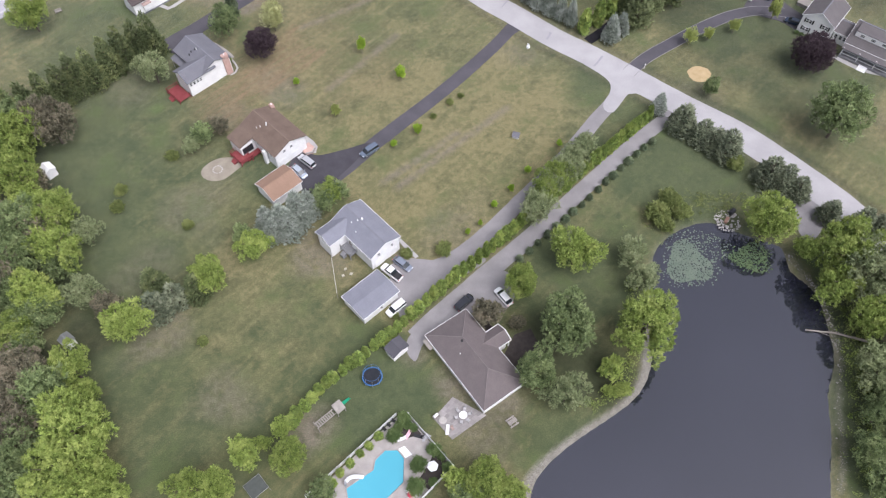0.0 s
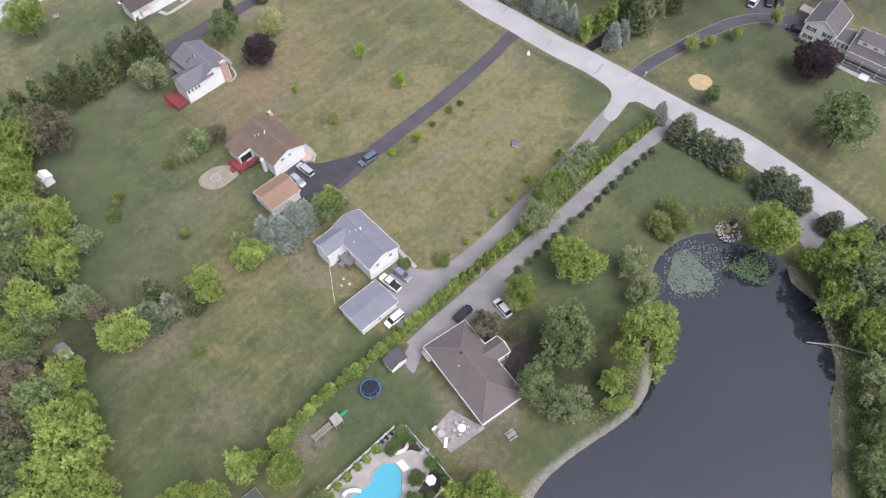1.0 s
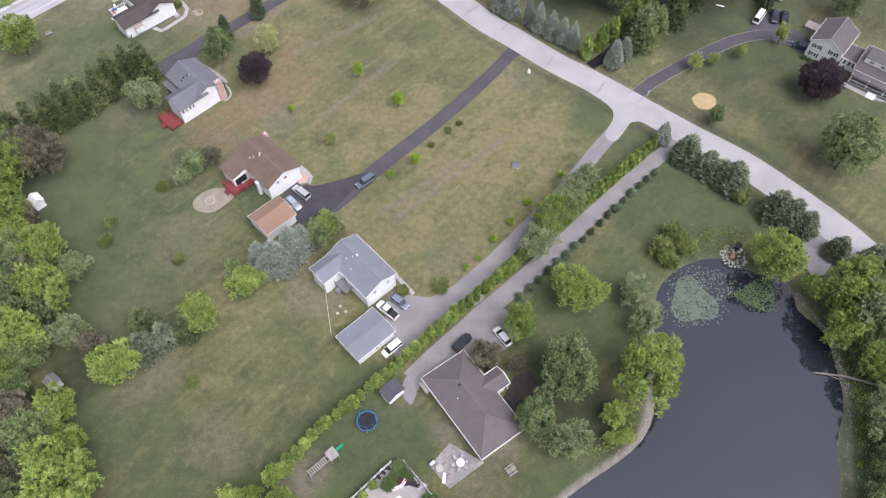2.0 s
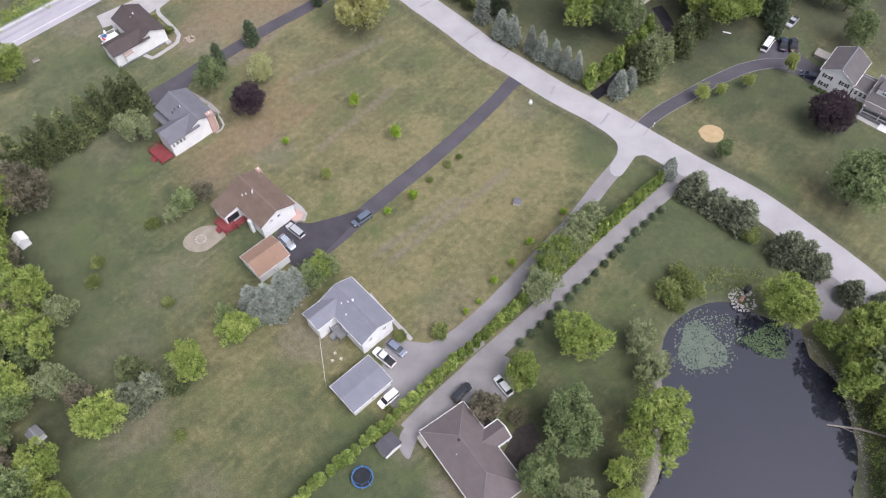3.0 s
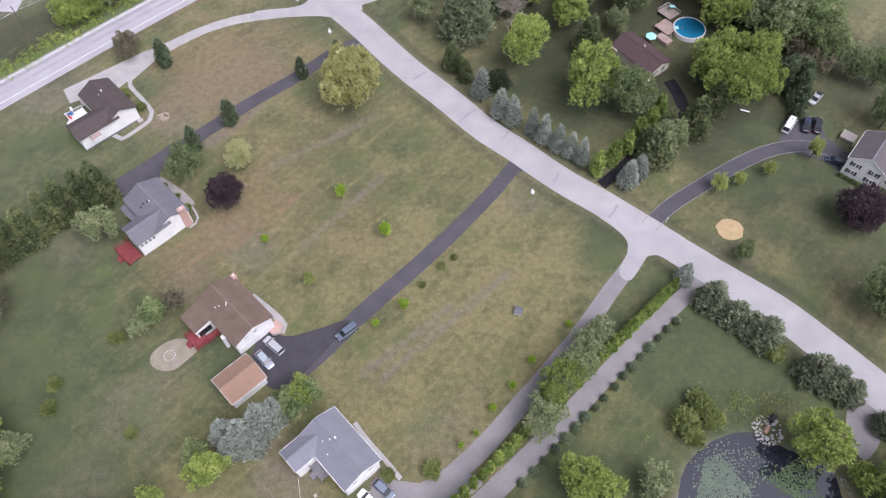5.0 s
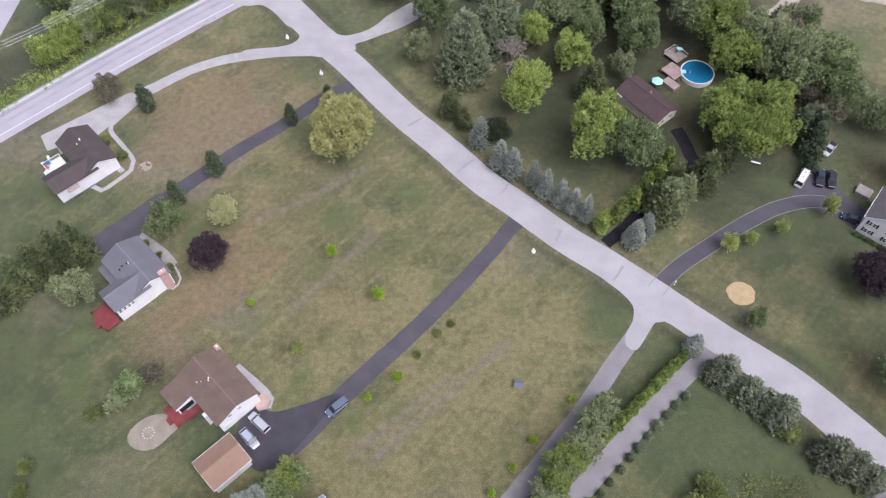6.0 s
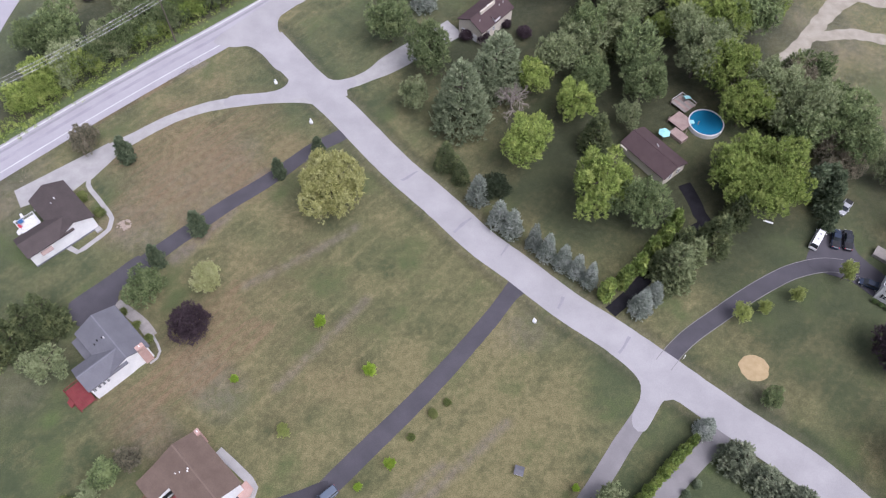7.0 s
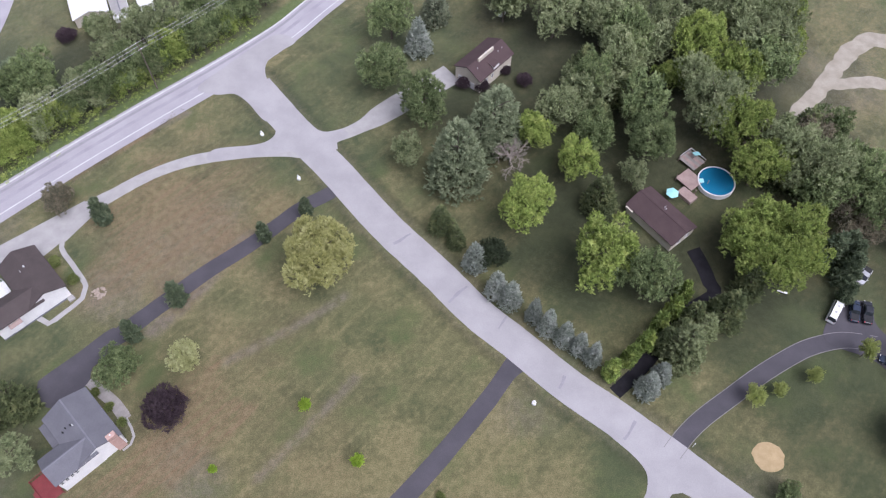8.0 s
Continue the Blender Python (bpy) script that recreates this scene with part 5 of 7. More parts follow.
def hip(house, x0, x1, y0, y1, eave, rise, wall, roof, cap, inset=None, over=0.4, base=-0.1, far=True):
    """A hipped roof over plain walls; ridge along x. far: whether the x1 end is hipped as well."""
    c, half = (y0 + y1) / 2, (y1 - y0) / 2
    inset = half if inset is None else inset
    A, B = Vector((x0 + inset, c, eave + rise)), Vector((x1 - (inset if far else 0), c, eave + rise))
    P = [Vector((x0, y0, eave)), Vector((x1, y0, eave)), Vector((x1, y1, eave)), Vector((x0, y1, eave))]
    part("wall", box(bmesh.new(), x0 + over, x1 - over, y0 + over, y1 - over, base, eave + 0.05), wall, house)
    for quad in ([P[0], P[1], B, A], [P[2], P[3], A, B], [P[3], P[0], A]) + (([P[1], P[2], B],) if far else ()):
        part("roof", slabface(bmesh.new(), quad, 0.14), roof, house)
    lines = [(A, B), (P[0], A), (P[3], A)] + ([(P[1], B), (P[2], B)] if far else [])
    for a, b in lines:
        part("ridge_cap", tube(bmesh.new(), a, b, 0.09, 0.09, 6), cap, house, "lighter ridge shingles")
    for a, b, n in ((P[0], P[1], (0, -1)), (P[2], P[3], (0, 1)), (P[3], P[0], (-1, 0))) + (((P[1], P[2], (1, 0)),) if far else ()):
        g = bmesh.new()
        q = [a, b, b + Vector((*n, 0)) * 0.09, a + Vector((*n, 0)) * 0.09]
        slabface(g, q, 0.2)
        part("gutter", g, TRIM, house, "white gutter")


def vent(house, x, y, z, r=0.09, h=0.6, m=None):
    part("vent_pipe", tube(bmesh.new(), (x, y, z - 0.3), (x, y, z + h), r, r, 8), m or TRIM, house, "white roof vent")


def chimney(house, x, y, z, w, d, m, label):
    bm = box(bmesh.new(), x - w / 2, x + w / 2, y - d / 2, y + d / 2, -0.1, z)
    ch = part("chimney", bm, m, house, label)
    part("flue", tube(bmesh.new(), (x, y, z), (x, y, z + 0.35), 0.16, 0.14, 8), TRIM, ch)


def ridge_at(eave, rise, width, y):
    return eave + rise * (1 - abs(y - width / 2) / (width / 2))


# white house with a slate-blue roof and a short wing
E1, L1, W1 = 5.0, 13.5, 8.4
h = root("house", spot(-19.0, 90.0, -51), "white house with a blue-grey shingle roof and wing", "house")
gable(h, 0, L1, 0, W1, E1, 1.8, "x", WHITE, R_BLUE, CAPGREY)
gable(h, 0, 5.0, -4.3, 0, E1, 1.3, "y", WHITE, R_BLUE, CAPGREY, reach=2.4)
for x, y in ((5.4, 4.6), (5.0, 3.7), (4.2, 2.6), (6.6, 1.8)):
    vent(h, x, y, ridge_at(E1, 1.8, W1, y), 0.10 if y < 4 else 0.22, 0.5)
for x in (6.8, 9.4, 12.0):
    window(h, x, 0.33, 3.6, -90)
window(h, 2.5, -4.0, 3.6, -90, 1.6, 1.1)
part("arch_trim", ring(bmesh.new(), 1.2, 0.09, 0), TRIM, h, "white arched gable trim", pose(2.5, -4.05, 4.4, 90, 0, 0))
window(h, L1 - 0.33, 2.4, 4.0, 0)
window(h, L1 - 0.33, 6.0, 4.0, 0)
for y in (2.4, 5.9):
    d = part("garage_door", box(bmesh.new(), L1 - 0.36, L1 - 0.28, y - 1.3, y + 1.3, 0.0, 2.2), TRIM, h, "white panelled garage door")
part("door", box(bmesh.new(), 5.6, 6.5, 0.27, 0.34, 2.0, 4.0), GREYWOOD, h, "grey back door")

# detached garage with a low slate roof
h = root("garage", spot(-16.9, 72.3, -51), "detached white garage with a low slate-grey roof", "garage")
gable(h, 0, 7.2, 0, 9.7, 2.8, 0.5, "y", WHITE, R_BLUE, R_BLUE, over=0.3)
for x in (2.0, 5.4):
    part("garage_door", box(bmesh.new(), x - 1.25, x + 1.25, 9.38, 9.46, 0, 2.2), TRIM, h, "white panelled garage door")
window(h, 6.92, 4.8, 1.6, 0)

# white house with a brown roof, red deck and round patio
E2, L2, W2 = 4.8, 13.6, 9.4
h = root("house", spot(-41.0, 119.2, -49), "white house with a faded brown shingle roof", "house")
gable(h, 0, L2, 0, W2, E2, 1.9, "x", WHITE, R_BROWN, CAPBROWN, trim=CAPBROWN)
part("wall", prism(bmesh.new(), [(0.35, -3.5), (4.85, -3.5), (4.85, 0.5), (0.35, 0.5)], -0.1, 3.75), WHITE, h)
part("porch_roof", slabface(bmesh.new(), [(0, -3.9, 4.0), (5.2, -3.9, 4.0), (5.2, 0.6, 5.02), (0, 0.6, 5.02)], 0.16), R_BROWN, h, "long brown shed roof of the porch wing")
part("porch_beam", box(bmesh.new(), 5.0, 5.25, -3.8, 0.0, 3.4, 3.95), TRIM, h, "white porch beam")
for x, y in ((5.6, 4.3), (5.9, 4.0), (4.9, 2.9), (4.4, 2.2)):
    vent(h, x, y, ridge_at(E2, 1.9, W2, y), 0.13 if y > 3.5 else 0.08, 0.5)
for y in (2.9, 5.0):
    window(h, L2 - 0.33, y, 4.3, 0, 0.9, 0.9, label="small dark gable window")
for x in (6.5, 9.0, 11.4):
    window(h, x, 0.33, 3.4, -90)
for y in (2.2, 6.0):
    part("garage_door", box(bmesh.new(), L2 - 0.36, L2 - 0.28, y - 1.2, y + 1.2, 0, 2.1), TRIM, h, "white panelled garage door")
part("screen_opening", box(bmesh.new(), 4.82, 4.9, -3.2, -0.3, 1.0, 3.6), GLASS, h, "dark screened porch opening")
chimney(h, 0.7, W2 - 0.1, 5.6, 1.1, 0.9, BRICK, "squat red brick chimney")
chimney(h, 9.8, -0.35, 4.2, 0.9, 0.7, TRIM, "white boxed chimney")

h = root("garage", spot(-36.6, 103.0, -50), "small white garage with a rust-brown roof", "garage")
gable(h, 0, 7.0, 0, 8.2, 3.0, 1.5, "y", WHITE, R_RUST, R_RUST, over=0.3)
part("garage_door", box(bmesh.new(), 1.6, 5.2, 7.88, 7.96, 0, 2.2), TRIM, h, "white panelled garage door")

# slate-grey house with a brick chimney and a red deck
E3, L3, W3 = 4.8, 12.6, 9.0
h = root("house", spot(-59.9, 146.5, -49), "white house with a slate-grey roof and brick chimney", "house")
gable(h, 0, L3, 0, W3, E3, 1.9, "x", WHITE, R_SLATE, CAPGREY, trim=R_SLATE)
gable(h, 6.4, 12.7, -4.4, 0, E3, 1.7, "y", WHITE, R_SLATE, CAPGREY, reach=4.2, trim=R_SLATE)
chimney(h, L3 - 0.45, 7.5, 6.2, 1.0, 1.7, BRICK, "broad red brick chimney at the house corner")
for x, y in ((5.6, 3.4), (5.9, 3.7), (5.2, 2.4), (5.4, 1.6)):
    vent(h, x, y, ridge_at(E3, 1.9, W3, y), 0.12, 0.5, DARKPLASTIC if y < 3.5 else TRIM)
for y in (-3.4, -2.4, -1.4, -0.5):
    window(h, 12.37, y, 3.6, 0, 0.7, 1.1)
window(h, L3 - 0.33, 3.0, 3.6, 0)
part("porch_roof", slabface(bmesh.new(), [(0.1, -1.5, 3.2), (5.4, -1.5, 3.2), (5.4, 0.3, 3.6), (0.1, 0.3, 3.6)], 0.14), R_SLATE, h, "small grey lean-to porch roof")
for x in (0.4, 5.1):
    part("porch_post", tube(bmesh.new(), (x, -1.3, 0), (x, -1.3, 3.1), 0.07, 0.07), TRIM, h)

# dark-roofed white house near the highway
E4, L4, W4 = 4.3, 13.6, 8.4
h = root("house", spot(-76.5, 180.1, -50), "white house with a dark brown roof and rear wing", "house")
gable(h, 0, L4, 0, W4, E4, 2.0, "x", WHITE, R_DARK, R_DARK, trim=R_DARK)
gable(h, 7.2, 13.65, -7.2, 0, E4, 1.6, "y", WHITE, R_DARK, R_DARK, reach=3.6, trim=R_DARK)
for x, y in ((5.2, 4.4), (5.6, 3.3)):
    vent(h, x, y, ridge_at(E4, 2.0, W4, y), 0.16 if y > 4 else 0.06, 0.5)
part("bay_window", box(bmesh.new(), 13.25, 14.0, -4.4, -2.2, 1.2, 3.0), TRIM, h, "white bay window")
part("awning", slabface(bmesh.new(), [(13.3, -4.6, 3.5), (13.3, -2.0, 3.5), (14.2, -2.0, 3.05), (14.2, -4.6, 3.05)], 0.06), PINKWOOD, h, "faded window awning")
window(h, 5.0, W4 - 0.33, 2.6, 90)
window(h, 9.6, W4 - 0.33, 2.6, 90)
part("entry_step", box(bmesh.new(), L4 - 0.3, L4 + 0.9, 6.9, 8.2, -0.1, 0.5), CONCRETE, h, "concrete entry step")
part("foundation", box(bmesh.new(), 7.52, 13.33, -6.88, W4 - 0.32, -0.1, 0.4), CAPGREY, h, "grey stone foundation")

# hipped brown house by the pond
E0 = 3.0
h = root("house", spot(-0.2, 62.2, -58.5), "white bungalow with a broad hipped brown roof", "house")
hip(h, 0, 19.4, 0, 10.2, E0, 2.6, WHITE, R_TAUPE, CAP, inset=5.6)
for quad in ([(6.6, 10.0, E0), (6.6, 13.3, E0), (8.7, 13.3, E0 + 1.1), (8.7, 7.9, E0 + 1.1)], [(10.8, 10.0, E0), (10.8, 13.3, E0), (8.7, 13.3, E0 + 1.1), (8.7, 7.9, E0 + 1.1)]):
    part("roof", slabface(bmesh.new(), quad, 0.14), R_TAUPE, h)
part("ridge_cap", tube(bmesh.new(), (8.7, 7.9, E0 + 1.1), (8.7, 13.3, E0 + 1.1), 0.09, 0.09, 6), CAP, h)
part("wall", box(bmesh.new(), 6.9, 10.5, 9.6, 12.4, -0.1, E0), WHITE, h)
for a, b in (((6.6, 13.35, E0), (8.7, 13.35, E0 + 1.1)), ((8.7, 13.35, E0 + 1.1), (10.8, 13.35, E0)), ((10.85, 10.2, E0 - 0.05), (10.85, 13.3, E0 - 0.05)), ((6.55, 10.2, E0 - 0.05), (6.55, 13.3, E0 - 0.05))):
    part("fascia", tube(bmesh.new(), a, b, 0.11, 0.11, 4), TRIM, h, "white porch fascia")
for x in (6.9, 10.5):
    part("porch_column", tube(bmesh.new(), (x, 13.1, 0), (x, 13.1, E0), 0.14, 0.12, 10), TRIM, h, "white porch column")
for y in (2.2, 4.6, 7.6):
    window(h, 19.02, y, 1.7, 0, 1.3, 0.9)
for x in (3.0, 6.4, 9.6, 13.0, 16.6):
    window(h, x, 0.38, 1.7, -90, 1.2, 1.1)
vent(h, 6.2, 4.6, 5.1, 0.28, 0.35, DARKPLASTIC)
vent(h, 7.9, 2.9, 4.4, 0.08, 0.4)
part("lean_to", slabface(bmesh.new(), [(0.4, -0.9, 2.2), (3.0, -0.9, 2.2), (3.0, 0.35, 2.5), (0.4, 0.35, 2.5)], 0.1), GREYWOOD, h, "small weathered side canopy")

# brown house among the trees beyond the lane
h = root("house", spot(57.7, 188.6, -56), "white house with a dark brown roof among trees", "house")
gable(h, 0, 13.9, 0, 7.9, 3.0, 1.7, "x", CREAM, R_PLUM, R_PLUM, trim=R_PLUM)
for y in (2.6, 5.2):
    window(h, 13.57, y, 1.9, 0, 1.2, 1.5)
for x, y in ((6.4, 5.2), (6.9, 5.0)):
    vent(h, x, y, 4.2, 0.1, 0.5)
part("entry_fascia", box(bmesh.new(), 0.4, 2.4, -0.45, -0.1, 2.3, 2.8), CREAM, h, "white entry fascia")

# white two-storey house with shutters
h = root("house", spot(104.0, 146.4, -43), "white two-storey house with paired windows and grey-brown roofs", "house")
gable(h, 0, 8.9, 0, 10.5, 5.4, 2.6, "y", WHITE, R_ASH, CAPGREY, over=0.3)
for x in (2.3, 6.6):
    for z in (1.7, 4.2):
        for dx in (-0.42, 0.42):
            window(h, x + dx, 0.28, z, -90, 0.78, 1.2)
        for dx in (-1.05, 1.05):
            part("shutter", box(bmesh.new(), x + dx - 0.19, x + dx + 0.19, 0.20, 0.28, z - 0.62, z + 0.62), DARKPLASTIC, h, "dark grey shutter")
arch = bmesh.new()
rim = [arch.verts.new((4.45 + 0.95 * math.cos(math.pi * k / 10), 0.17, 6.3 + 0.85 * math.sin(math.pi * k / 10))) for k in range(11)]
out = bmesh.ops.extrude_face_region(arch, geom=[arch.faces.new(rim)])
bmesh.ops.translate(arch, vec=(0, 0.12, 0), verts=[v for v in out["geom"] if isinstance(v, bmesh.types.BMVert)])
bmesh.ops.recalc_face_normals(arch, faces=arch.faces[:])
part("gable_vent", arch, TRIM, h, "white half-round gable panel")
gable(h, 8.7, 13.0, 2.0, 8.4, 3.2, 1.8, "x", WHITE, R_ASH, CAPGREY, over=0.25)
for x in (9.8, 11.0, 12.1):
    window(h, x, 2.22, 2.0, -90, 0.8, 1.3)
gable(h, 12.6, 27.0, -0.5, 10.5, 3.4, 3.6, "x", WHITE, R_ASH, CAPGREY, over=0.5)
bm = bmesh.new()
box(bm, 13.8, 26.2, 1.6, 5.0, 4.5, 6.25)
part("dormer", bm, WHITE, h, "long white shed dormer")
part("roof", slabface(bmesh.new(), [(13.7, 1.52, 6.35), (26.3, 1.52, 6.35), (26.3, 5.4, 7.02), (13.7, 5.4, 7.02)], 0.12), R_ASH, h)
for x in (15.6, 18.4, 21.2, 24.0):
    window(h, x, 1.58, 5.55, -90, 1.2, 0.85)
part("porch_floor", box(bmesh.new(), 13.0, 26.5, -2.2, 0.0, -0.1, 0.6), STEELWOOD, h, "grey front porch floor")
for x in (13.3, 17.5, 21.8, 26.2):
    part("porch_column", tube(bmesh.new(), (x, -1.9, 0.6), (x, -1.9, 3.1), 0.12, 0.12, 10), TRIM, h, "white porch column")
part("porch_roof", slabface(bmesh.new(), [(12.8, -2.4, 2.95), (26.7, -2.4, 2.95), (26.7, -0.3, 3.42), (12.8, -0.3, 3.42)], 0.14), R_ASH, h)
part("porch_rail", box(bmesh.new(), 13.3, 26.2, -2.05, -1.95, 1.3, 1.42), TRIM, h, "white porch rail")
for k in range(5):
    part("step", box(bmesh.new(), 18.6, 20.8, -2.5 - 0.35 * k, -2.15 - 0.35 * k, -0.1, 0.5 - 0.11 * k), TRIM, h, "white front step")
h = root("bulkhead", spot(109.8, 156.2, -43), "grey-green deck box behind the white house", "deck")
part("frame", box(bmesh.new(), -1.6, 1.6, -1.2, 1.2, -0.1, 0.9), GREYWOOD, h)
part("lid", slabface(bmesh.new(), [(-1.7, -1.3, 1.0), (1.7, -1.3, 1.0), (1.7, 1.3, 1.25), (-1.7, 1.3, 1.25)], 0.08), GREYWOOD, h)

# cream house beyond the pines
h = root("house", spot(22.7, 232.8, -45), "cream house with a dark brown roof beyond pines", "house")
gable(h, 0, 8.6, 0, 13.4, 4.4, 2.2, "y", CREAM, R_PLUM, R_PLUM, trim=R_PLUM)
chimney(h, 4.9, 6.4, 7.2, 0.45, 5.8, CREAM, "pale boxed chimney stack")
for y in (3.0, 5.2):
    window(h, 8.27, y, 2.6, 0)
part("dormer", prism(bmesh.new(), [(7.2, 5.5), (8.5, 5.5), (8.5, 7.5), (7.2, 7.5)], 4.2, 5.3), TRIM, h, "small white dormer front")
part("roof", slabface(bmesh.new(), [(6.4, 5.35, 5.55), (8.5, 5.35, 5.35), (8.5, 7.65, 5.35), (6.4, 7.65, 5.55)], 0.12), R_PLUM, h)
for y in (2.0, 10.0, 11.6):
    vent(h, 6.0, y, 5.7, 0.08, 0.5)
part("garage_door", box(bmesh.new(), 1.4, 6.6, 0.24, 0.32, 0, 2.2), TRIM, h, "pale garage door")

# white barn-like house past the highway
h = root("house", spot(-76.2, 256.4, 20), "white house with a pale metal roof past the highway", "house")
gable(h, 0, 9.4, 0, 14.0, 3.0, 1.6, "y", CREAM, WHITE, TRIM, over=0.3)
gable(h, 10.0, 14.4, -1.2, 6.5, 2.4, 0.7, "y", WHITE, CONCRETE, CAPGREY, over=0.25)
for x in (2.6, 6.8):
    window(h, x, 0.26, 1.6, -90)


def shed(x, y, heading, l, w, eave, rise, roof, label):
    s = root("shed", spot(x, y, heading), label, "shed")
    gable(s, 0, l, 0, w, eave, rise, "x", WHITE, roof, roof, over=0.18, trim=roof)
    d = part("door", box(bmesh.new(), l * 0.3, l * 0.7, 0.10, 0.16, 0, 1.8), TRIM, s, "white shed door")
    part("handle", box(bmesh.new(), l * 0.62, l * 0.65, 0.05, 0.10, 0.9, 1.1), DARKPLASTIC, d)


shed(-8.5, 60.4, -51, 3.0, 4.0, 2.2, 0.7, R_DUSK, "small white shed with a dark grey roof")
shed(-73.9, 67.0, -40, 2.6, 2.4, 2.1, 0.6, STEEL, "small grey shed with a metal roof in the woods")
shed(-87.3, 111.9, -45, 2.9, 2.7, 2.3, 0.8, WHITE, "small white shed at the wood's edge")
shed(-63.2, 257.2, 20, 3.1, 2.0, 1.7, 0.3, WHITE, "low white lean-to with a flat pale roof")
shed(-66.3, 258.0, 20, 2.2, 1.8, 1.5, 0.3, WHITE, "small white lean-to beside the house")
shed(-60.0, 261.6, 20, 4.0, 4.5, 2.5, 0.8, WHITE, "white shed with a pale roof behind trees")
shed(35.6, 256.0, -45, 2.4, 2.4, 2.0, 0.7, WHITE, "small white garden shed beyond the cream house")


# ---- decks, pools and terraces ----
def deck(x, y, heading, l, w, z, m, label, rails=("s", "w", "e"), railmat=None):
    d = root("deck", spot(x, y, heading), label, "deck")
    n = max(3, int(w / 0.3))
    for k in range(n):
        part("board", box(bmesh.new(), 0, l, k * w / n, (k + 1) * w / n - 0.02, z - 0.05, z), m, d)
    for a in (0.1, l - 0.1):
        for b in (0.1, w - 0.1):
            part("post", box(bmesh.new(), a - 0.07, a + 0.07, b - 0.07, b + 0.07, -0.1, z + 1.0), m, d)
    sides = {"s": (0, l, 0, 0.08), "n": (0, l, w - 0.08, w), "w": (0, 0.08, 0, w), "e": (l - 0.08, l, 0, w)}
    for s in rails:
        a, b, c, e = sides[s]
        bm = bmesh.new()
        box(bm, a, b, c, e, z + 0.92, z + 1.0)
        count = max(2, int(max(b - a, e - c) / 0.35))
        for k in range(count):
            t = (k + 0.5) / count
            px, py = a + (b - a) * t if b - a > 0.2 else (a + b) / 2, c + (e - c) * t if e - c > 0.2 else (c + e) / 2
            box(bm, px - 0.03, px + 0.03, py - 0.03, py + 0.03, z, z + 0.92)
        part("railing", bm, railmat or m, d)
    for k in range(3):
        part("step", box(bmesh.new(), l * 0.3, l * 0.6, -0.3 * (k + 1), -0.3 * k, -0.1, z - 0.2 * (k + 1)), m, d)
    return d


deck(-43.6, 114.0, -49, 4.6, 3.2, 0.9, REDWOOD, "red-stained wooden deck with railings", ("s", "w", "e"))
deck(-39.2, 113.4, -49, 1.6, 4.4, 1.2, REDWOOD, "red-stained raised walkway along the house", ("e",))
deck(-61.4, 136.0, -47, 5.6, 3.4, 0.8, REDWOOD, "red-stained deck behind the grey-roofed house", ("s", "w"))
deck(-17.4, 85.4, -51, 3.6, 2.8, 1.6, STEELWOOD, "weathered grey wooden deck in the house corner", ("s", "e"))
deck(-80.0, 176.4, -50, 4.0, 4.4, 0.7, TRIM, "white-painted deck with white railings", ("s", "w"), TRIM)
h = root("entry_landing", spot(-25.4, 114.6, -49), "low brick entry landing with a pale rim", "landing")
part("floor", prism(bmesh.new(), [(-1.5, -1.2), (1.0, -1.2), (1.7, 0.2), (1.0, 1.6), (-1.5, 1.6)], -0.1, 0.35), BRICK, h)
part("rim", prism(bmesh.new(), [(1.0, -1.3), (1.8, 0.2), (1.0, 1.7), (0.8, 1.5), (1.5, 0.2), (0.8, -1.1)], 0.35, 0.75), STONE, h, "pale stone rim")


def umbrella(x, y, m, label, r=1.5, z=0.0):
    u = root("garden_umbrella", spot(x, y, 10, z), label, "umbrella")
    part("pole", tube(bmesh.new(), (0, 0, 0), (0, 0, 2.6), 0.03, 0.03), STEEL, u)
    bm = bmesh.new()
    top = bm.verts.new((0, 0, 2.75))
    rim = [bm.verts.new((r * math.cos(k * math.pi / 3), r * math.sin(k * math.pi / 3), 2.25)) for k in range(6)]
    low = [bm.verts.new((r * math.cos(k * math.pi / 3), r * math.sin(k * math.pi / 3), 2.15)) for k in range(6)]
    for k in range(6):
        j = (k + 1) % 6
        bm.faces.new((top, rim[k], rim[j]))
        bm.faces.new((rim[k], low[k], low[j], rim[j]))
    part("canopy", bm, m, u)
    part("base", tube(bmesh.new(), (0, 0, 0), (0, 0, 0.1), 0.3, 0.28, 12), DARKPLASTIC, u)


# round pool on the rise
p = root("round_pool", spot(79.8, 194.0, 0), "round above-ground pool with a white rim", "swimming pool")
bm = bmesh.new()
n = 40
walls = [[bm.verts.new((r * math.cos(2 * math.pi * k / n), r * math.sin(2 * math.pi * k / n), z)) for k in range(n)] for r, z in ((4.25, -0.4), (4.25, 0.95), (4.0, 0.95), (4.0, -0.2))]
for a, b in zip(walls, walls[1:]):
    for k in range(n):
        bm.faces.new((a[k], a[(k + 1) % n], b[(k + 1) % n], b[k]))
part("wall", bm, TRIM, p, "white pool wall")
part("rim", ring(bmesh.new(), 4.14, 0.15, 0.98, 40, 0.5), TRIM, p, "white pool rim")
bm = bmesh.new()
bm.faces.new([bm.verts.new((4.02 * math.cos(2 * math.pi * k / n), 4.02 * math.sin(2 * math.pi * k / n), 0.82)) for k in range(n)])
part("pool_water", bm, POOLDEEP, p, "blue pool water")
part("ladder", box(bmesh.new(), -3.9, -2.9, -0.2, 0.9, 0.78, 1.04), AQUA, p, "pale blue pool steps")
d = root("deck", spot(77.6, 194.9, -55), "faded pink-brown pool deck with steps", "deck")
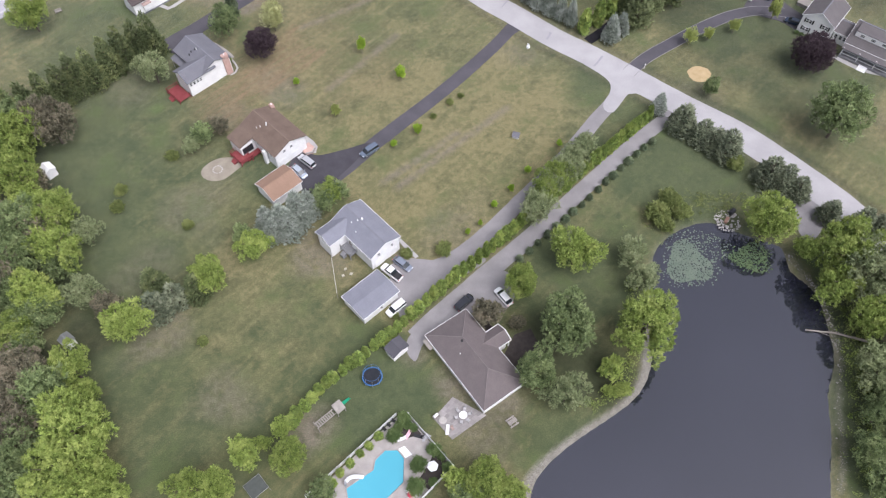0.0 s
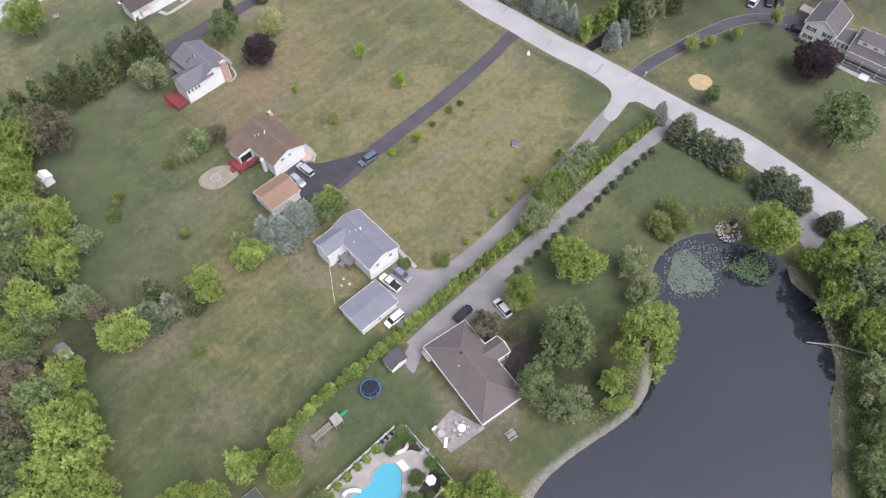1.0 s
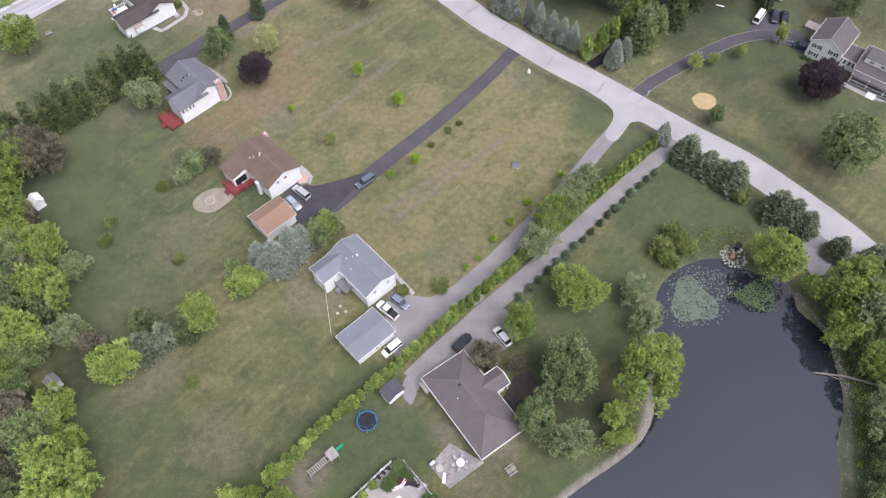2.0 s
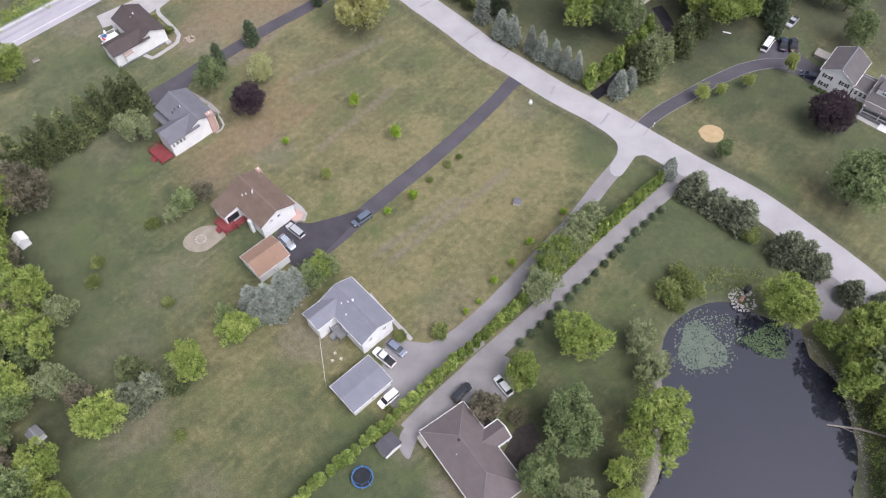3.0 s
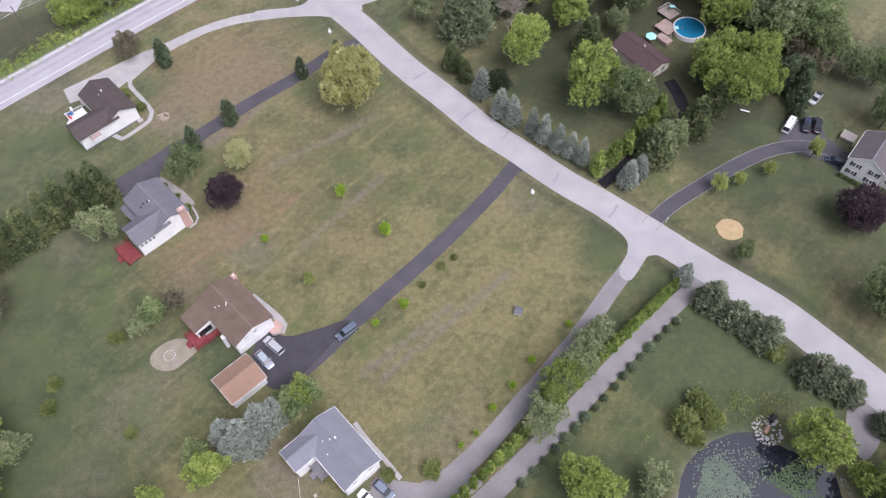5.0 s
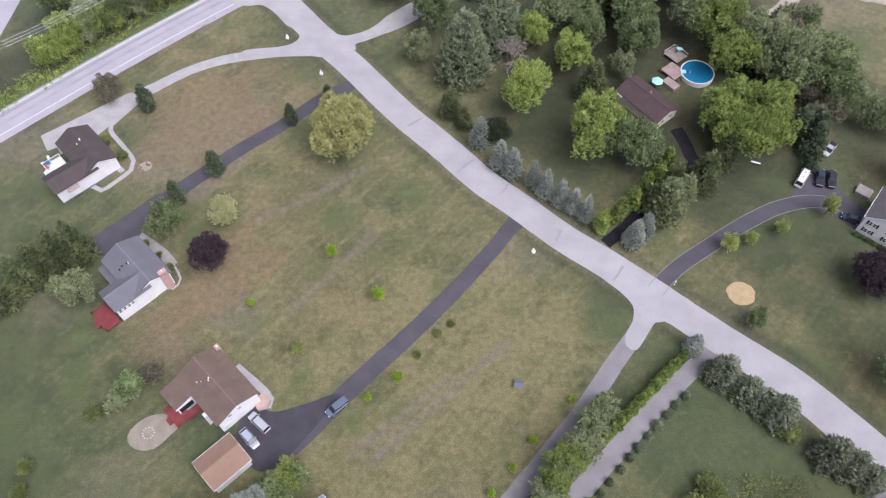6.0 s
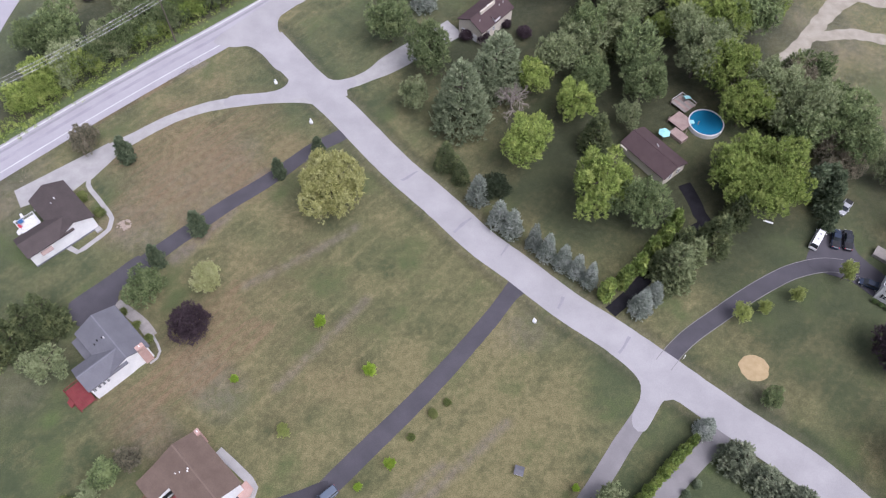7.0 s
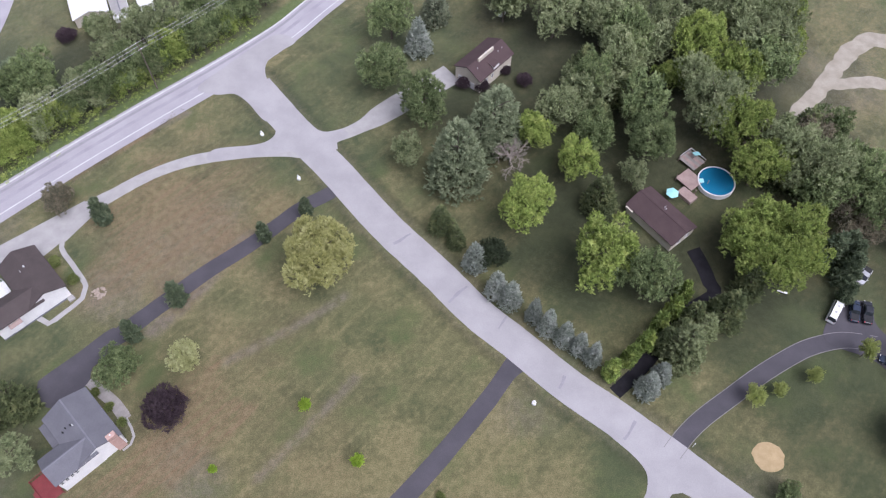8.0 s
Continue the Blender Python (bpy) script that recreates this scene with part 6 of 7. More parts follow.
part("floor", box(bmesh.new(), -4.5, 0.2, -5.2, -0.9, 0.72, 0.86), PINKWOOD, d)
for k in range(5):
    part("board", box(bmesh.new(), -7.8, -3.2, -0.6 + 0.8 * k, 0.18 + 0.8 * k, 1.08, 1.16), PINKWOOD if k % 2 else GREYWOOD, d)
for a, b in ((-7.7, -0.5), (-7.7, 3.4), (-3.3, 3.4), (1.1, -5.1), (-4.4, -5.1), (1.1, -0.7)):
    part("post", box(bmesh.new(), a - 0.08, a + 0.08, b - 0.08, b + 0.08, -0.6, 1.9), PINKWOOD, d)
part("railing", box(bmesh.new(), -7.8, -3.2, 3.36, 3.44, 1.8, 1.9), TRIM, d)
part("railing", box(bmesh.new(), -7.8, -7.7, -0.5, 3.4, 1.8, 1.9), TRIM, d)
part("landing", box(bmesh.new(), -1.8, 2.2, -7.6, -5.2, -0.4, 0.5), PINKWOOD, d)
umbrella(68.7, 190.9, AQUA, "pale aqua garden umbrella on the deck", 1.5)
u = root("pool_slide", spot(76.6, 201.2, 20), "pale blue plastic pool slide", "slide")
part("chute", slabface(bmesh.new(), [(-0.9, -0.5, 2.2), (-0.9, 0.5, 2.2), (1.0, 0.5, 1.5), (1.0, -0.5, 1.5)], 0.15), AQUA, u)
part("frame", box(bmesh.new(), -0.9, -0.7, -0.4, 0.4, 0.9, 2.1), STEEL, u)

# in-ground pool with its fenced terrace
POOL = [(-15.7, 30.5), (-16.3, 34), (-11.3, 37), (-10.9, 38.8), (-9, 40.5), (-6.6, 40.4), (-5.4, 38.7), (-5.7, 34.3), (-8.2, 32.1), (-11.5, 29.7)]
TERRACE = [(-22.8, 32.8), (-6.5, 46.8), (-4.4, 46.7), (3.2, 36.6), (-3.3, 30.6), (-12.6, 24.5), (-21.5, 29)]


def ring_slab(outer, inner, z0, z1):
    """A paved slab with a hole in it."""
    bm = bmesh.new()
    lo = [bm.verts.new((*p[:2], z1)) for p in outer]
    hi = [bm.verts.new((*p[:2], z1)) for p in inner]
    es = [bm.edges.new((l[i], l[(i + 1) % len(l)])) for l in (lo, hi) for i in range(len(l))]
    bmesh.ops.triangle_fill(bm, use_beauty=True, use_dissolve=False, edges=es)
    for l in (lo, hi):
        low = [bm.verts.new((v.co.x, v.co.y, z0)) for v in l]
        for i in range(len(l)):
            j = (i + 1) % len(l)
            bm.faces.new((l[i], l[j], low[j], low[i]))
    return bm


setting("pavement_pool_terrace", ring_slab(TERRACE, POOL, -0.6, 0.22), POOLPAVE, "pale concrete terrace round the pool", "paving")
p = root("swimming_pool", pose(0, 0, 0), "in-ground pool with bright turquoise water", "swimming pool")
bm = bmesh.new()
bm.faces.new([bm.verts.new((*q, 0.10)) for q in POOL])
part("pool_water", bm, POOLWATER, p, "bright turquoise water")
bm = bmesh.new()
for a, b in zip(POOL, POOL[1:] + POOL[:1]):
    tube(bm, (*a, 0.22), (*b, 0.22), 0.13, 0.13, 6)
part("coping", bm, POOLPAVE, p, "pale concrete coping")
part("steps", prism(bmesh.new(), [(-6.5, 40.5), (-5.3, 41.0), (-4.0, 39.3), (-5.2, 38.7)], 0.1, 0.27), TRIM, p, "white corner steps")
s = root("water_slide", spot(-14.6, 35.4, 8, 0.22), "white curved pool slide", "slide")
bm = bmesh.new()
path = [(-1.6, -0.5, 1.7), (-1.0, 0.1, 1.5), (-0.2, 0.35, 1.1), (0.7, 0.3, 0.7), (1.6, 0.0, 0.5)]
for a, b in zip(path, path[1:]):
    tube(bm, a, b, 0.38, 0.38, 8)
part("chute", bm, TRIM, s)
part("ladder", box(bmesh.new(), -1.9, -1.6, -0.9, -0.4, -0.1, 1.7), STEEL, s)
umbrella(-0.3, 36.3, TRIM, "white garden umbrella beside the pool", 1.05)


def fence(points, label, height=1.5):
    f = root("fence", pose(0, 0, 0), label, "fence")
    for a, b in zip(points, points[1:]):
        a, b = Vector((*a, 0)), Vector((*b, 0))
        n = max(1, round((b - a).length / 2.4))
        for k in range(n):
            p, q = a.lerp(b, k / n), a.lerp(b, (k + 1) / n)
            ang = math.degrees(math.atan2(q.y - p.y, q.x - p.x))
            part("post", box(bmesh.new(), -0.08, 0.08, -0.08, 0.08, -0.1, height + 0.15, pose(p.x, p.y, 0, 0, 0, ang)), TRIM, f)
            part("panel", box(bmesh.new(), 0.08, (q - p).length - 0.08, -0.025, 0.025, 0.08, height, pose(p.x, p.y, 0, 0, 0, ang)), TRIM, f)


fence([(-23.4, 32.9), (-6.5, 47.2)], "white vinyl privacy fence along the pool")
fence([(-4.3, 46.9), (3.5, 36.4), (-2.8, 30.9)], "white vinyl privacy fence round the terrace")
setting("pavement_planting_bed", prism(bmesh.new(), [(-6.4, 46.6), (-4.5, 46.4), (-2.0, 43.0), (-5.0, 42.4), (-7.4, 43.6)], -0.1, 0.25), MULCH, "dark mulched planting bed", "planting bed")
setting("pavement_mulch_bed", prism(bmesh.new(), [(0.4, 40.2), (3.0, 36.7), (-1.2, 32.6), (-3.2, 34.4), (-1.0, 37.2)], -0.1, 0.24), MULCH, "dark mulched bed with shrubs", "planting bed")
setting("pavement_front_bed", prism(bmesh.new(), [(18.0, 62.4), (21.5, 63.5), (23.2, 58.0), (20.5, 53.0), (17.2, 54.6), (15.4, 58.2)], -0.1, 0.05), MULCH, "dark mulched bed before the bungalow", "planting bed")
setting("pavement_side_bed", prism(bmesh.new(), [(9.4, 66.6), (12.2, 61.6), (14.6, 63.0), (12.4, 67.4)], -0.1, 0.09), MULCH, "dark mulched bed by the porch", "planting bed")


def lounge(x, y, heading, m, label, z=0.1):
    c = root("sun_lounger", spot(x, y, heading, z), label, "lounger")
    part("seat", slabface(bmesh.new(), [(-0.9, -0.32, 0.35), (0.35, -0.32, 0.35), (0.35, 0.32, 0.35), (-0.9, 0.32, 0.35)], 0.08), m, c)
    part("backrest", slabface(bmesh.new(), [(0.35, -0.32, 0.35), (0.95, -0.32, 0.75), (0.95, 0.32, 0.75), (0.35, 0.32, 0.35)], 0.08), m, c)
    for a in (-0.8, 0.3):
        for b in (-0.28, 0.28):
            part("leg", box(bmesh.new(), a - 0.03, a + 0.03, b - 0.03, b + 0.03, 0, 0.3), STEEL, c)


def chair(x, y, heading, m, label, z=0.1):
    c = root("garden_chair", spot(x, y, heading, z), label, "chair", "garden chairs")
    part("seat", box(bmesh.new(), -0.28, 0.28, -0.28, 0.28, 0.4, 0.46), m, c)
    part("backrest", slabface(bmesh.new(), [(-0.28, 0.26, 0.46), (0.28, 0.26, 0.46), (0.28, 0.40, 1.0), (-0.28, 0.40, 1.0)], 0.05), m, c)
    for a in (-0.25, 0.25):
        for b in (-0.25, 0.25):
            part("leg", box(bmesh.new(), a - 0.025, a + 0.025, b - 0.025, b + 0.025, 0, 0.4), m, c)


def table(x, y, r, m, label, z=0.1, h=0.74):
    c = root("garden_table", spot(x, y, 0, z), label, "table")
    part("tabletop", tube(bmesh.new(), (0, 0, h - 0.05), (0, 0, h), r, r, 20), m, c)
    part("pedestal", tube(bmesh.new(), (0, 0, 0), (0, 0, h - 0.05), 0.08, 0.05, 8), m, c)


table(6.1, 46.0, 0.8, TRIM, "round white terrace table")
for k in range(6):
    a = math.radians(60 * k + 12)
    chair(6.1 + 1.3 * math.cos(a), 46.0 + 1.3 * math.sin(a), 60 * k - 78, CHAIRGREY, "grey garden chair at the terrace table")
lounge(2.9, 43.4, 80, TRIM, "white cushioned lounger on the terrace")
table(2.2, 45.2, 0.75, STONE, "round stone fire table")
chair(3.9, 43.6, 30, PINKWOOD, "tan garden chair on the terrace")
g = root("barbecue", spot(0.9, 46.2, 40, 0.1), "covered grey barbecue on the terrace", "barbecue")
part("body", box(bmesh.new(), -0.6, 0.6, -0.3, 0.3, 0.0, 0.9), GREYWOOD, g)
part("hood", tube(bmesh.new(), (-0.5, 0, 0.95), (0.5, 0, 0.95), 0.28, 0.28, 10), TRIM, g)
lounge(-4.6, 43.0, 55, PINK, "pink pool float on a lounger")
lounge(-5.9, 42.3, 15, TRIM, "white lounger beside the pool")
lounge(-2.6, 42.6, -20, DARKPLASTIC, "black lounger beside the pool")
for x, y, a in ((-1.2, 42.2, 20), (-0.6, 42.4, 60), (-1.7, 41.8, 0)):
    chair(x, y, a, STEEL, "grey metal garden chair")
for k in range(4):
    chair(-9.8 + 0.9 * k, 43.6 + 0.75 * k, 40 + 8 * k, DARKPLASTIC, "dark blue garden chair along the fence")
table(-4.6, 31.9, 0.55, REDCLOTH, "small table with a red cloth")
for k in range(3):
    chair(-4.6 + 0.9 * math.cos(2.1 * k), 31.9 + 0.9 * math.sin(2.1 * k), 120 * k, TRIM, "white garden chair at the red table")

# ---- garden things ----
t = root("trampoline", spot(-11.0, 55.1, 0), "round trampoline with blue padding and a net", "trampoline")
part("mat", tube(bmesh.new(), (0, 0, 0.86), (0, 0, 0.88), 1.82, 1.82, 32), NET, t, "black jumping mat")
part("padding", ring(bmesh.new(), 1.92, 0.13, 0.9, 36, 0.4), BLUEPAD, t, "blue spring padding")
part("net_hoop", ring(bmesh.new(), 1.72, 0.035, 2.6, 32), BLUEPAD, t)
for k in range(8):
    a = 2 * math.pi * k / 8
    part("pole", tube(bmesh.new(), (2.0 * math.cos(a), 2.0 * math.sin(a), 0), (1.74 * math.cos(a), 1.74 * math.sin(a), 2.6), 0.03, 0.03, 6), STEEL, t)

s = root("swing_set", spot(-18.1, 48.3, 38), "wooden play set with ladder, tower and green slide", "swing set")
for k in range(9):
    part("rung", box(bmesh.new(), -4.4 + 0.45 * k, -4.15 + 0.45 * k, -0.5, 0.5, 1.7, 1.78), GREYWOOD, s)
for y in (-0.55, 0.55):
    part("rail", box(bmesh.new(), -4.6, 0.0, y - 0.06, y + 0.06, 1.7, 1.86), GREYWOOD, s)
for a in (-4.5, 0.0, 1.7):
    for b in (-0.8, 0.8):
        part("post", box(bmesh.new(), a - 0.07, a + 0.07, b - 0.07, b + 0.07, -0.1, 2.2), GREYWOOD, s)
part("platform", box(bmesh.new(), 0, 1.7, -0.8, 0.8, 1.3, 1.42), GREYWOOD, s)
part("roof", slabface(bmesh.new(), [(-0.1, -1.1, 2.3), (1.8, -1.1, 2.3), (1.8, 0.9, 2.8), (-0.1, 0.9, 2.8)], 0.06), GREYWOOD, s)
part("slide", slabface(bmesh.new(), [(1.7, -0.1, 1.5), (3.9, 0.5, 0.25), (3.7, 1.0, 0.25), (1.6, 0.6, 1.5)], 0.1), GREENPL, s, "green plastic slide")

b = root("picnic_table", spot(15.3, 44.1, 30), "weathered wooden picnic table on the grass", "table")
for k in range(5):
    part("board", box(bmesh.new(), -0.95, 0.95, -0.42 + 0.17 * k, -0.27 + 0.17 * k, 0.70, 0.75), GREYWOOD, b)
for y in (-0.8, 0.8):
    part("bench", box(bmesh.new(), -0.95, 0.95, y - 0.14, y + 0.14, 0.40, 0.45), GREYWOOD, b)
for x in (-0.6, 0.6):
    part("trestle", box(bmesh.new(), x - 0.05, x + 0.05, -0.8, 0.8, 0.3, 0.42), GREYWOOD, b)
    for y in (-0.5, 0.5):
        part("leg", tube(bmesh.new(), (x, y * 1.3, 0), (x, y * 0.6, 0.7), 0.05, 0.05, 6), GREYWOOD, b)

w = root("well_house", spot(24.9, 115.1, -20), "small grey well cover with a pitched lid", "well cover")
part("box", box(bmesh.new(), -0.75, 0.75, -0.75, 0.75, -0.1, 0.7), TRIM, w)
for s2 in (-1, 1):
    part("roof", slabface(bmesh.new(), [(-0.9, s2 * 0.9, 0.65), (0.9, s2 * 0.9, 0.65), (0.9, 0, 1.15), (-0.9, 0, 1.15)], 0.07), R_SLATE, w)

k = root("kennel", spot(-32.2, 35.0, 38), "wire dog kennel with a dark netted roof", "kennel")
for a in (-1.7, 1.7):
    for c in (-1.6, 1.6):
        part("post", tube(bmesh.new(), (a, c, 0), (a, c, 2.0), 0.04, 0.04, 6), STEEL, k)
for a, c, d2, e in ((-1.7, -1.6, 1.7, -1.6), (1.7, -1.6, 1.7, 1.6), (1.7, 1.6, -1.7, 1.6), (-1.7, 1.6, -1.7, -1.6)):
    part("rail", tube(bmesh.new(), (a, c, 2.0), (d2, e, 2.0), 0.04, 0.04, 6), STEEL, k)
part("cover", box(bmesh.new(), -1.65, 1.65, -1.55, 1.55, 1.93, 1.97), KENNELNET, k, "dark net cover")


def mailbox(x, y, heading, label):
    m = root("mailbox", spot(x, y, heading), label, "mailbox")
    part("post", box(bmesh.new(), -0.06, 0.06, -0.06, 0.06, -0.1, 1.05), TRIM, m)
    part("box", tube(bmesh.new(), (-0.25, 0, 1.15), (0.3, 0, 1.15), 0.16, 0.16, 10), TRIM, m)
    part("base_stone", prism(bmesh.new(), [(0.5 * math.cos(a), 0.45 * math.sin(a)) for a in (0, 1, 2, 3, 4, 5)], -0.05, 0.55), TRIM, m, "white boxed planter")


mailbox(31.9, 145.5, 130, "white mailbox on a stone-edged post")
mailbox(-15.5, 202.9, 120, "white mailbox beside the lane")
mailbox(-24.8, 216.8, 120, "white sign post at the corner")
l = root("lamp_post", spot(60.7, 135.2, 0), "white driveway lamp post", "lamp post")
part("pole", tube(bmesh.new(), (0, 0, -0.1), (0, 0, 1.5), 0.05, 0.04, 8), TRIM, l)
part("lantern", tube(bmesh.new(), (0, 0, 1.5), (0, 0, 1.8), 0.12, 0.16, 6), TRIM, l)
l = root("marker_post", spot(113.0, 205.6, 0), "dark post with a white box on top", "post")
part("pole", tube(bmesh.new(), (0, 0, -0.1), (0, 0, 2.2), 0.1, 0.08, 8), DARKPLASTIC, l)
part("box", box(bmesh.new(), -0.3, 0.3, -0.25, 0.25, 2.2, 2.7), TRIM, l)
bm = bmesh.new()
for i in range(9):
    r, z = 3.0 * (1 - i / 9) ** 0.8, 0.2 * (i / 9)
    loop2 = [bm.verts.new((r * (1 + 0.05 * math.sin(5 * a + i * 0.3) + 0.05 * math.sin(9 * a + 2)) * math.cos(a), r * (1 + 0.04 * math.cos(2 * a)) * math.sin(a), z)) for a in [2 * math.pi * q / 22 for q in range(22)]]
    if i:
        for q in range(22):
            bm.faces.new((prev[q], prev[(q + 1) % 22], loop2[(q + 1) % 22], loop2[q]))
    prev = loop2
bm.faces.new(prev)
ob = new("sand_pit", finish(bm, "sand_pit", SANDPILE))
ob.matrix_basis = spot(*[(74.5, 132.4)][0], 0)
tagged(ob, "round patch of yellow sand on the lawn", "sand pit")

# rocks and pipe at the pond's inlet
def rock_mesh(seed, material):
    rng = random.Random(seed)
    bm = bmesh.new()
    bmesh.ops.create_icosphere(bm, subdivisions=1, radius=1)
    for v in bm.verts:
        v.co *= rng.uniform(0.7, 1.15)
        v.co.z *= 0.7
    return finish(bm, "rock", material)


ROCKS = [rock_mesh(k, PALEROCK) for k in range(5)]
PINKROCKS = [rock_mesh(k, PINKSTONE) for k in range(5)]
for k in range(150):
    a, r = random.uniform(0, 6.28), 2.6 * math.sqrt(random.random())
    ob = new("rock", ROCKS[k % 5])
    s = random.uniform(0.13, 0.34)
    ob.matrix_basis = pose(69.0 + r * 1.1 * math.cos(a), 86.8 + r * 1.15 * math.sin(a), -0.12 + 0.22 * random.random(), 0, 0, random.uniform(0, 360)) @ Matrix.Diagonal((s, s * 0.8, s * 0.8, 1))
    tagged(ob, "pale boulder at the pond inlet", "rock", "rocks at the pond inlet")
rng = random.Random(77)
edge = curve(BANK, 0.5)
bm = bmesh.new()
for k in range(520):
    c = edge[rng.randrange(len(edge))] + Vector((rng.gauss(0.5, 0.55), rng.gauss(0, 0.5), 0))
    w = rng.uniform(0.08, 0.24)
    tip = bm.verts.new((c.x, c.y, -0.12 + w * 0.9))
    rim = [bm.verts.new((c.x + w * rng.uniform(0.7, 1.2) * math.cos(g * 1.257), c.y + w * rng.uniform(0.7, 1.2) * math.sin(g * 1.257), -0.25)) for g in range(5)]
    for g in range(5):
        bm.faces.new((rim[g], rim[(g + 1) % 5], tip))
tagged(new("bank_stones", finish(bm, "bank_stones", STONE)), "scattered grey stones along the pond's far edge", "stones", kind="stuff")
ob = root("culvert", spot(70.6, 89.0, 40), "dark culvert mouth among the rocks", "culvert")
part("pipe", tube(bmesh.new(), (-1.0, 0, 0.5), (0.6, 0, 0.5), 0.55, 0.55, 14), DARKPLASTIC, ob)
part("drain_pipe", tube(bmesh.new(), (-3.6, -0.6, 0.25), (-2.2, -0.3, 0.45), 0.42, 0.42, 12), TERRACOTTA, ob, "rust-coloured drain pipe")
part("headwall", box(bmesh.new(), -0.5, -0.3, -1.0, 1.0, -0.1, 0.35), STONE, ob)
ob = new("log", finish(tube(tube(tube(bmesh.new(), (77.4, 59.2, -0.25), (83.0, 57.8, 0.25), 0.14, 0.22, 7), (83.0, 57.8, 0.25), (88.6, 55.4, 0.5), 0.22, 0.28, 7), (79.6, 58.7, -0.1), (81.6, 57.2, 0.3), 0.09, 0.05, 5), "log", TWIG))
tagged(ob, "bleached fallen tree trunk reaching into the pond", "log")


def pads(name, cx, cy, rx, ry, n, m, label, seed):
    rng = random.Random(seed)
    bm = bmesh.new()
    for k in range(n):
        a, r = rng.uniform(0, 6.28), math.sqrt(rng.random()) * (1.0 if rng.random() < 0.85 else 1.35)
        r *= 1 + 0.18 * math.sin(3 * a + seed)
        x, y, s, t0 = cx + rx * r * math.cos(a), cy + ry * r * math.sin(a), rng.uniform(0.10, 0.20), rng.uniform(0, 6.28)
        z = -0.335 + 0.02 * rng.random()
        bm.faces.new([bm.verts.new((x + s * math.cos(t0 + q * 0.85), y + s * math.sin(t0 + q * 0.85), z)) for q in range(7)])
    ob = new(name, finish(bm, name, m))
    tagged(ob, label, "water lilies", kind="stuff")


pads("lily_pads", 57.6, 76.8, 4.6, 5.2, 2300, LILY, "dense raft of pale green lily pads", 3)
pads("lily_pads", 71.6, 77.2, 4.2, 3.6, 800, LILYG, "raft of dark green lily pads by the inlet", 5)
pads("lily_pads", 62.0, 80.5, 5.2, 4.4, 240, LILY, "scattered lily pads on open water", 8)

# fire ring and yard bits by the brown-roofed house
ob = root("fire_ring", spot(-46.4, 110.2, 0, 0.06), "low ring of stones on the patio", "fire pit")
for k in range(12):
    a = 2 * math.pi * k / 12
    share("stone", ROCKS[k % 5], ob, pose(1.1 * math.cos(a), 1.1 * math.sin(a), 0.06) @ Matrix.Diagonal((0.24, 0.2, 0.18, 1)))
for x, y in ((-16.3, 80.4), (-16.8, 78.8), (-15.1, 79.1)):
    chair(x, y, random.uniform(0, 360), PALEDUN, "pale plastic lawn chair on bare grass", 0.0)
for x, y in ((-95.4, 169.4), ):
    ob = root("swing_bench", spot(x, y, 30), "small dark garden swing on the lawn", "bench")
    part("seat", box(bmesh.new(), -0.9, 0.9, -0.3, 0.3, 0.45, 0.55), GREYWOOD, ob)
    part("backrest", box(bmesh.new(), -0.9, 0.9, 0.28, 0.36, 0.55, 1.1), GREYWOOD, ob)
    for a in (-0.85, 0.85):
        part("leg", box(bmesh.new(), a - 0.05, a + 0.05, -0.3, 0.3, 0, 0.5), GREYWOOD, ob)


# ---- vehicles ----
def wheel(car, x, y, r=0.33):
    s = 1 if y > 0 else -1
    w = part("wheel", tube(bmesh.new(), (x, y - 0.11, r), (x, y + 0.11, r), r, r, 16), DARKPLASTIC, car)
    part("rim", tube(bmesh.new(), (x, y + s * 0.10, r), (x, y + s * 0.125, r), r * 0.62, r * 0.55, 10), STEEL, w)


def loft(stations, bm=None):
    """A body from cross-sections: x, half-width at the foot, half-width at the top, foot and top heights."""
    bm = bm or bmesh.new()
    rows = []
    for x, w0, w1, z0, z1 in stations:
        m = z0 + 0.62 * (z1 - z0)
        rows.append([bm.verts.new((x, y, z)) for y, z in ((-w0 * 0.94, z0), (-w0, m), (-w1, z1 - 0.02), (-w1 * 0.8, z1), (w1 * 0.8, z1), (w1, z1 - 0.02), (w0, m), (w0 * 0.94, z0))])
    for p, q in zip(rows, rows[1:]):
        for k in range(8):
            bm.faces.new((p[k], q[k], q[(k + 1) % 8], p[(k + 1) % 8]))
    bm.faces.new(rows[0][::-1])
    bm.faces.new(rows[-1])
    return bm


